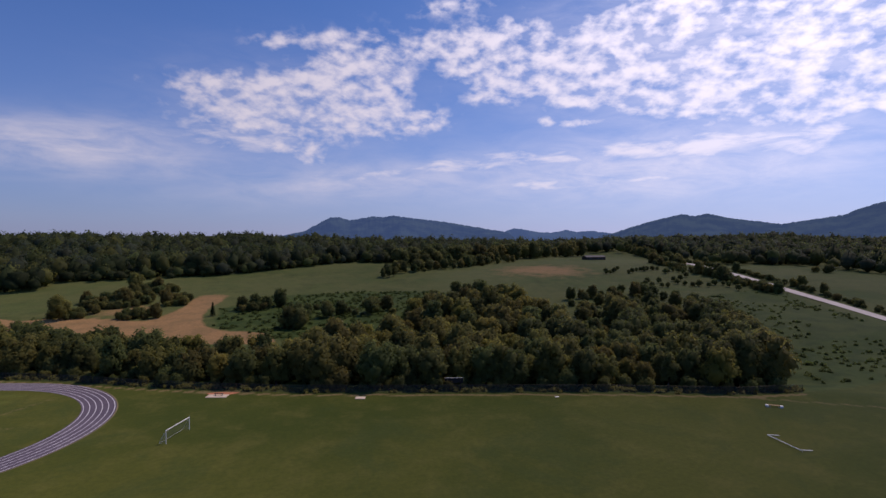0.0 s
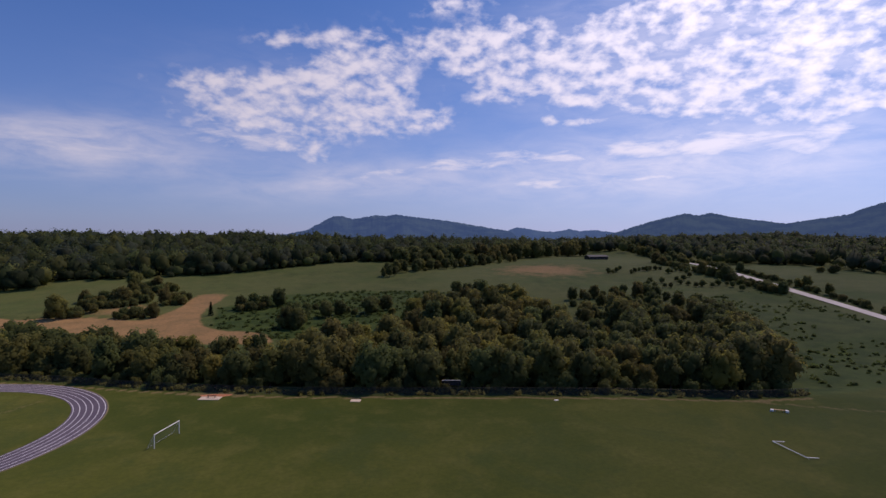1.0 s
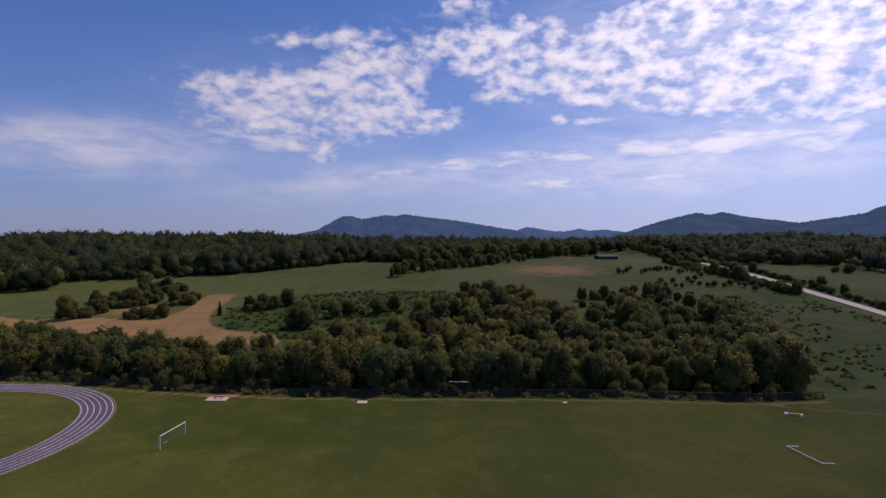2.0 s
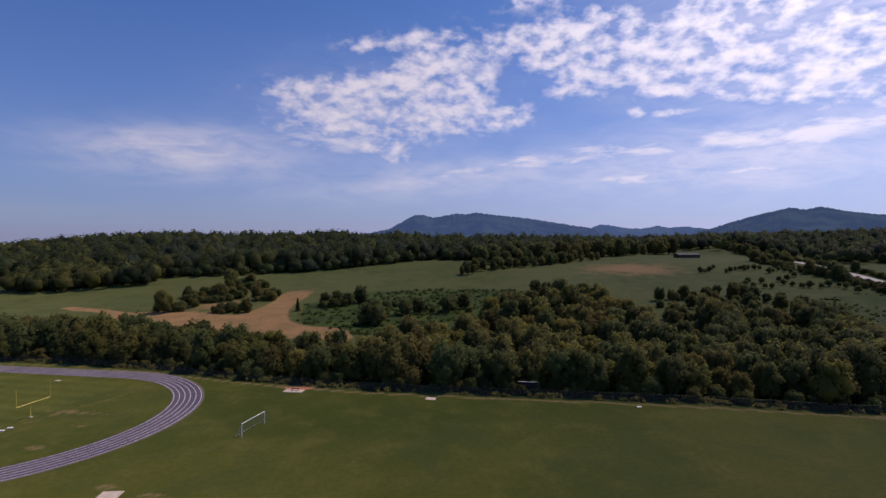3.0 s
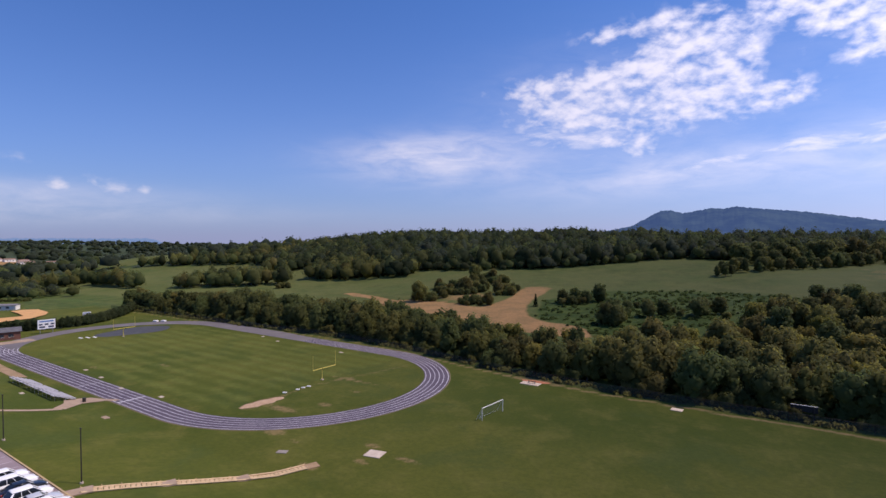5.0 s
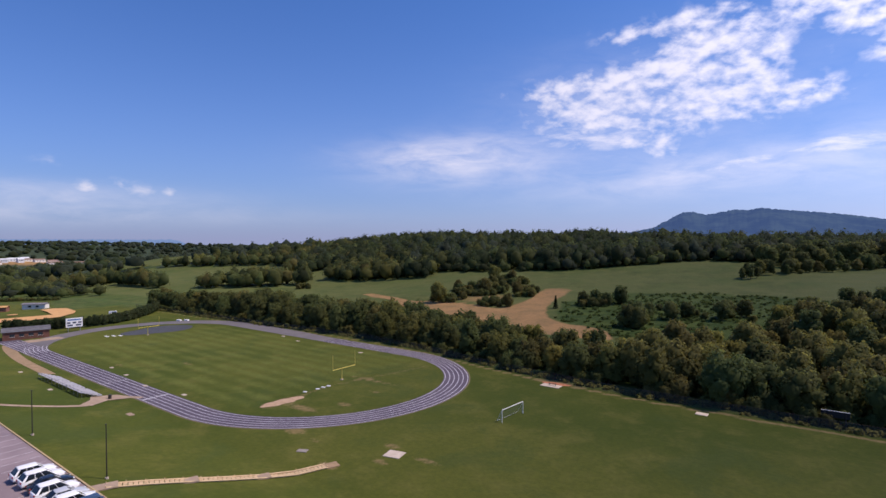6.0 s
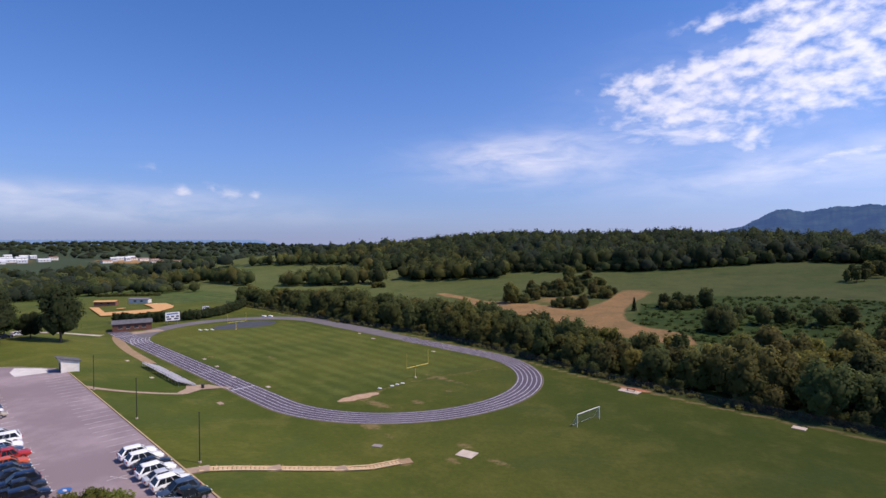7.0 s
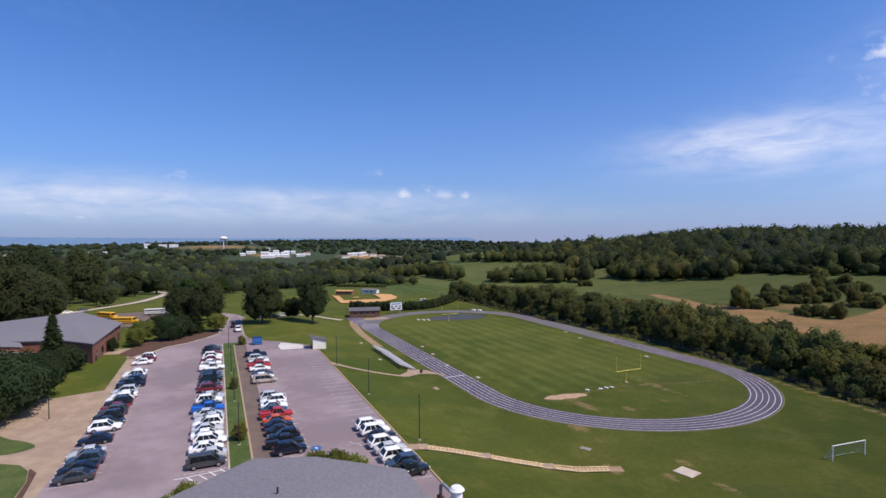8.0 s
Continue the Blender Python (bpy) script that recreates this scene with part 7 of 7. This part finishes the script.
stand(BIG[0], -160, -50, 1.12, "large dark green shade tree beyond the lot", wider=0.86)
stand(BIG[1], -155, -33, 1.1, "large olive-green shade tree on the lawn", wider=0.8)
stand(BIG[2], -176, -42, 0.62, "paler green tree between two shade trees")
stand(BIG[0], -165, -38, 0.55, "small dark tree between shade trees")
stand(BIG[1], -178, -66, 0.98, "large broad tree beyond the lot's end")
stand(BIG[0], -188, -74, 0.95, "large dark tree behind the lot")
stand(SPRUCE[0], -148, -79, 0.95, "dark green spruce at the lot's corner", name="conifer")
stand(SPRUCE[0], -152, -73, 0.8, "dark green spruce at the lot's corner", name="conifer")
stand(GOLDEN, -151, -66.5, 0.38, "low yellow-green shrub tree by the kerb", wider=1.3)
stand(GOLDEN, -143, -88, 0.42, "low yellow-green shrub tree by the kerb", wider=1.25)
stand(GOLDEN, -137, -90, 0.34, "low yellow-green shrub tree by the kerb", wider=1.25)
stand(ROUND[0], -133, -95.5, 0.45, "clipped upright shrub by the school door", wider=0.6)
stand(SPRUCE[0], -119.5, -107.5, 0.92, "tall dark spruce before the school", name="conifer")
for x, y, k in ((-112, -104, 0.72), (-108.5, -108, 0.7), (-101, -106.5, 0.65), (-93, -112, 1.1), (-87, -108, 1.05), (-79.5, -110, 1.2), (-73, -114, 1.1), (-100, -116, 1.0), (-76, -121, 1.0), (-90, -124, 1.05)):
    stand(ROUND[0], x, y, k, "dense rounded dark green tree on the school lawn")
for x, y, k in ((-212, -127, 1.5), (-226, -142, 1.75), (-205, -146, 1.6), (-246, -130, 1.65), (-258, -150, 1.8), (-238, -122, 1.3), (-285, -135, 1.35), (-300, -150, 1.4), (-330, -145, 1.3), (-268, -124, 1.2), (-198, -160, 1.5), (-185, -150, 1.3)):
    stand(BIG[rnd.randrange(2)], x, y, k, "large dark tree behind the school")
for x, y, k in ((-318, -102, 0.7), (-335, -108, 0.75), (-425, -88, 0.8), (-450, -90, 0.85), (-455, -78, 0.7), (-300, -62, 0.9), (-262, -62, 0.75), (-285, -50, 0.8), (-225, -62, 0.9), (-232, -72, 0.8), (-210, -70, 0.85), (-205, -62, 0.8), (-330, -40, 0.9), (-350, -55, 0.95)):
    stand(BIG[rnd.randrange(3)], x, y, k, "shade tree on the lawn beyond the lot")
stand(BIG[0], -480, -91, 1.30, "round brownish-green shade tree on the lawn by the drive", wider=1.42)
stand(BIG[1], -451, -72, 1.15, "round brownish-green shade tree on the lawn by the drive", wider=1.56)
stand(BIG[1], -368, -116, 2.05, "large spreading dark tree beyond the school roof", wider=0.99)
stand(BIG[0], -291, -141, 2.1, "tall dark tree behind the school", wider=0.99)
stand(BIG[1], -329, -134, 2.1, "tall dark tree behind the school", wider=0.84)
for x, y, k in ((-143, -81, 0.90), (-147, -77, 0.80), (-159, -84, 0.70)):
    stand(ROUND[0], x, y, k, "dense dark evergreen in the mulch bed", wider=0.9)
x, y = campus(26, -22.4)
stand(WOOD["gold"][0], x, y, 0.36, "small orange-green young tree on the grass island")
x, y = campus(56, -22.4)
stand(WOOD["olive"][0], x, y, 0.28, "small thin young tree on the grass island")
x, y = campus(104, -19)
stand(WOOD["olive"][1], x, y, 0.3, "small young tree at the island's end")
for x, y, k in ((-28.8, -70.8, 0.66), (-27.0, -69.0, 0.70), (-25.4, -67.2, 0.62), (-27.6, -68.0, 0.6)):
    plant("bush", NEAR_SHRUB, x, y, k, rnd.uniform(0, 360), "yellow-green shrub beside the near roof", "bush", "shrubs by the near roof")
for x, y, k in ((-29.5, -86.4, 0.5), (-27.2, -88.4, 0.5)):
    plant("bush", NEAR_SHRUB, x, y, k, rnd.uniform(0, 360), "yellow-green shrub beside the near roof", "bush", "shrubs by the near roof")
# clipped conifer hedge round the ball ground
hedge_kind = [tree_kind(131, 5.4, 4.4, LEAF_PINE, 620, 0.55, 0.0, 9, 1.15), tree_kind(132, 5.2, 4.2, LEAF_PINE, 620, 0.55, 0.0, 9, 1.15)]
for i, (x, y) in enumerate(dense(curved([(-205, 2), (-192, 14), (-187, 23.5), (-187, 34), (-200, 54), (-226, 79), (-248, 97)], 2), 1.6)):
    plant("hedge_conifer", hedge_kind[i % 2], x, y, rnd.uniform(0.74, 0.92), rnd.uniform(0, 360), "dark green conifer in a dense hedge row", "hedge", "conifer hedge")
for i in range(22):
    t = i / 21
    x, y = -404 + 74 * t, 65 + 11 * t
    plant("bush", WOOD["bush"][i % 3], x, y, rnd.uniform(0.35, 0.55), rnd.uniform(0, 360), "small round shrub beyond the ball field", "bush", "row of outfield shrubs")
woods("west_woods", 15, scatter(900, (-720, -260, -300, 140), 8, lambda x, y: (polar(x, y)[1] > 60 and polar(x, y)[0] > 430 and near_line(x, y, [(-330, -88), (-369, -77.8), (-430, -67), (-470, -64)]) > 26 and noise.noise((x * 0.01, y * 0.01, 5)) > -0.25 and not (x > -420 and -20 < y < 90)), (7, 12), (8, 12)), "dark woods west of the school", mats=(LEAF_FAR_HAZED, LEAF_DEEP, LEAF_PINE))
woods("south_west_woods", 16, scatter(420, (-620, -420, -215, -150), 9, lambda x, y: polar(x, y)[0] > 300 and polar(x, y)[1] > 86, (12, 18), (10, 14)), "dark woods behind the school", mats=(LEAF_FAR_HAZED, LEAF_PINE, LEAF_DEEP))


# ---------------------------------------------------------------- far town and water tower
def water_tower(x, y):
    z = height(x, y)
    ob = thing("water_tower", pose(x, y, z), "white water tower on tall legs far off", "water tower")
    bm = bmesh.new()
    bmesh.ops.create_uvsphere(bm, u_segments=20, v_segments=12, radius=11)
    for v in bm.verts:
        v.co.z = v.co.z * 0.5 + 30
    part("tank", bm, WHITE_PAINT, ob)
    part("riser", rod_bm((0, 0, -1), (0, 0, 28), 1.6, 10), WHITE_PAINT, ob)
    for k in range(6):
        a = k * math.pi / 3
        part("leg", rod_bm((12 * math.cos(a), 12 * math.sin(a), 0), (9 * math.cos(a), 9 * math.sin(a), 29), 0.6, 6), STEEL, ob)


water_tower(-1640, 152)
FAR_WHITE = worn("white_metal_building", (0.74, 0.74, 0.74), (0.64, 0.64, 0.64), 0.05, 0.6)
FAR_ROOF = worn("pale_metal_roof", (0.80, 0.80, 0.80), (0.70, 0.70, 0.70), 0.05, 0.5)
FAR_BROWN = worn("brown_far_roof", (0.30, 0.19, 0.14), (0.24, 0.15, 0.11), 0.1, 0.8)
for x, y, lx, ly, h, roof in ((-1385, 180, 36, 16, 7, FAR_ROOF), (-1340, 205, 30, 14, 7, FAR_ROOF), (-1290, 215, 44, 18, 8, FAR_ROOF), (-1240, 190, 50, 16, 6, FAR_ROOF), (-1300, 245, 30, 14, 8, FAR_ROOF), (-1240, 232, 26, 14, 7, FAR_ROOF), (-1360, 265, 24, 12, 8, FAR_ROOF), (-1395, 290, 20, 12, 7, FAR_ROOF), (-1250, 270, 34, 12, 6, FAR_ROOF), (-1330, 150, 20, 12, 6, FAR_ROOF), (-1300, 300, 26, 14, 7, FAR_BROWN),
                              (-1190, 375, 20, 12, 8, FAR_ROOF), (-1180, 398, 16, 12, 9, FAR_ROOF), (-1120, 430, 40, 14, 5, FAR_BROWN), (-1110, 470, 40, 14, 5, FAR_BROWN), (-1160, 350, 30, 14, 5, FAR_BROWN), (-1210, 420, 30, 14, 5, FAR_BROWN),
                              (-1215, 400, 30, 14, 7, FAR_ROOF), (-1230, 425, 24, 12, 8, FAR_ROOF), (-1180, 430, 30, 12, 6, FAR_BROWN), (-1150, 440, 26, 12, 6, FAR_BROWN), (-1240, 400, 24, 12, 5, FAR_BROWN), (-1265, 215, 60, 14, 6, FAR_ROOF), (-1350, 235, 22, 12, 10, FAR_ROOF), (-1480, -180, 30, 14, 8, FAR_ROOF), (-1800, 0, 40, 16, 9, FAR_ROOF), (-1780, 30, 40, 16, 8, FAR_ROOF), (-1820, -40, 30, 14, 14, FAR_ROOF), (-1500, -140, 24, 14, 8, FAR_ROOF), (-1380, -320, 36, 18, 9, FAR_BROWN), (-1560, 260, 24, 14, 8, FAR_ROOF), (-405, -28, 12, 9, 4, SHINGLE), (-430, -22, 12, 9, 4, FAR_ROOF), (-520, -95, 14, 10, 5, FAR_ROOF)):
    house("far_building", x, y, height(x, y), 80 + (x % 17), lx * 0.62, ly * 0.8, h * 0.8, 1.8, FAR_WHITE if roof is FAR_ROOF else CREAM, roof, "white far building in the town" if roof is FAR_ROOF else "low brown-roofed building in the far town", "building", 3, False, "far town")
house("hill_barn", 219, 339, height(219, 339), 14, 19, 7, 2.4, 1.2, DARK_METAL, DARK_ROOF, "long dark low barn on the hill crest", "barn", 4, False)
house("hill_house", 205, 520, height(205, 520), 10, 14, 9, 4.5, 2.0, FAR_WHITE, FAR_ROOF, "white house among trees behind the crest", "house", 3, False)
house("hill_house", 150, 470, height(150, 470), 10, 30, 9, 4.0, 1.5, CREAM, FAR_BROWN, "low brown-roofed house among trees", "house", 3, False)
trailer = thing("field_trailer", pose(100, 297, height(100, 297), 0, 0, 15), "small pale trailer on the crest", "trailer")
part("box", box_bm(0, 0, 1.3, 6, 2.2, 1.6, bevel=0.1), WHITE_PAINT, trailer)
for e in (-1, 1):
    part("wheel", rod_bm((0, e * 1.0 - 0.12, 0.4), (0, e * 1.0 + 0.12, 0.4), 0.4, 12), TYRE, trailer)
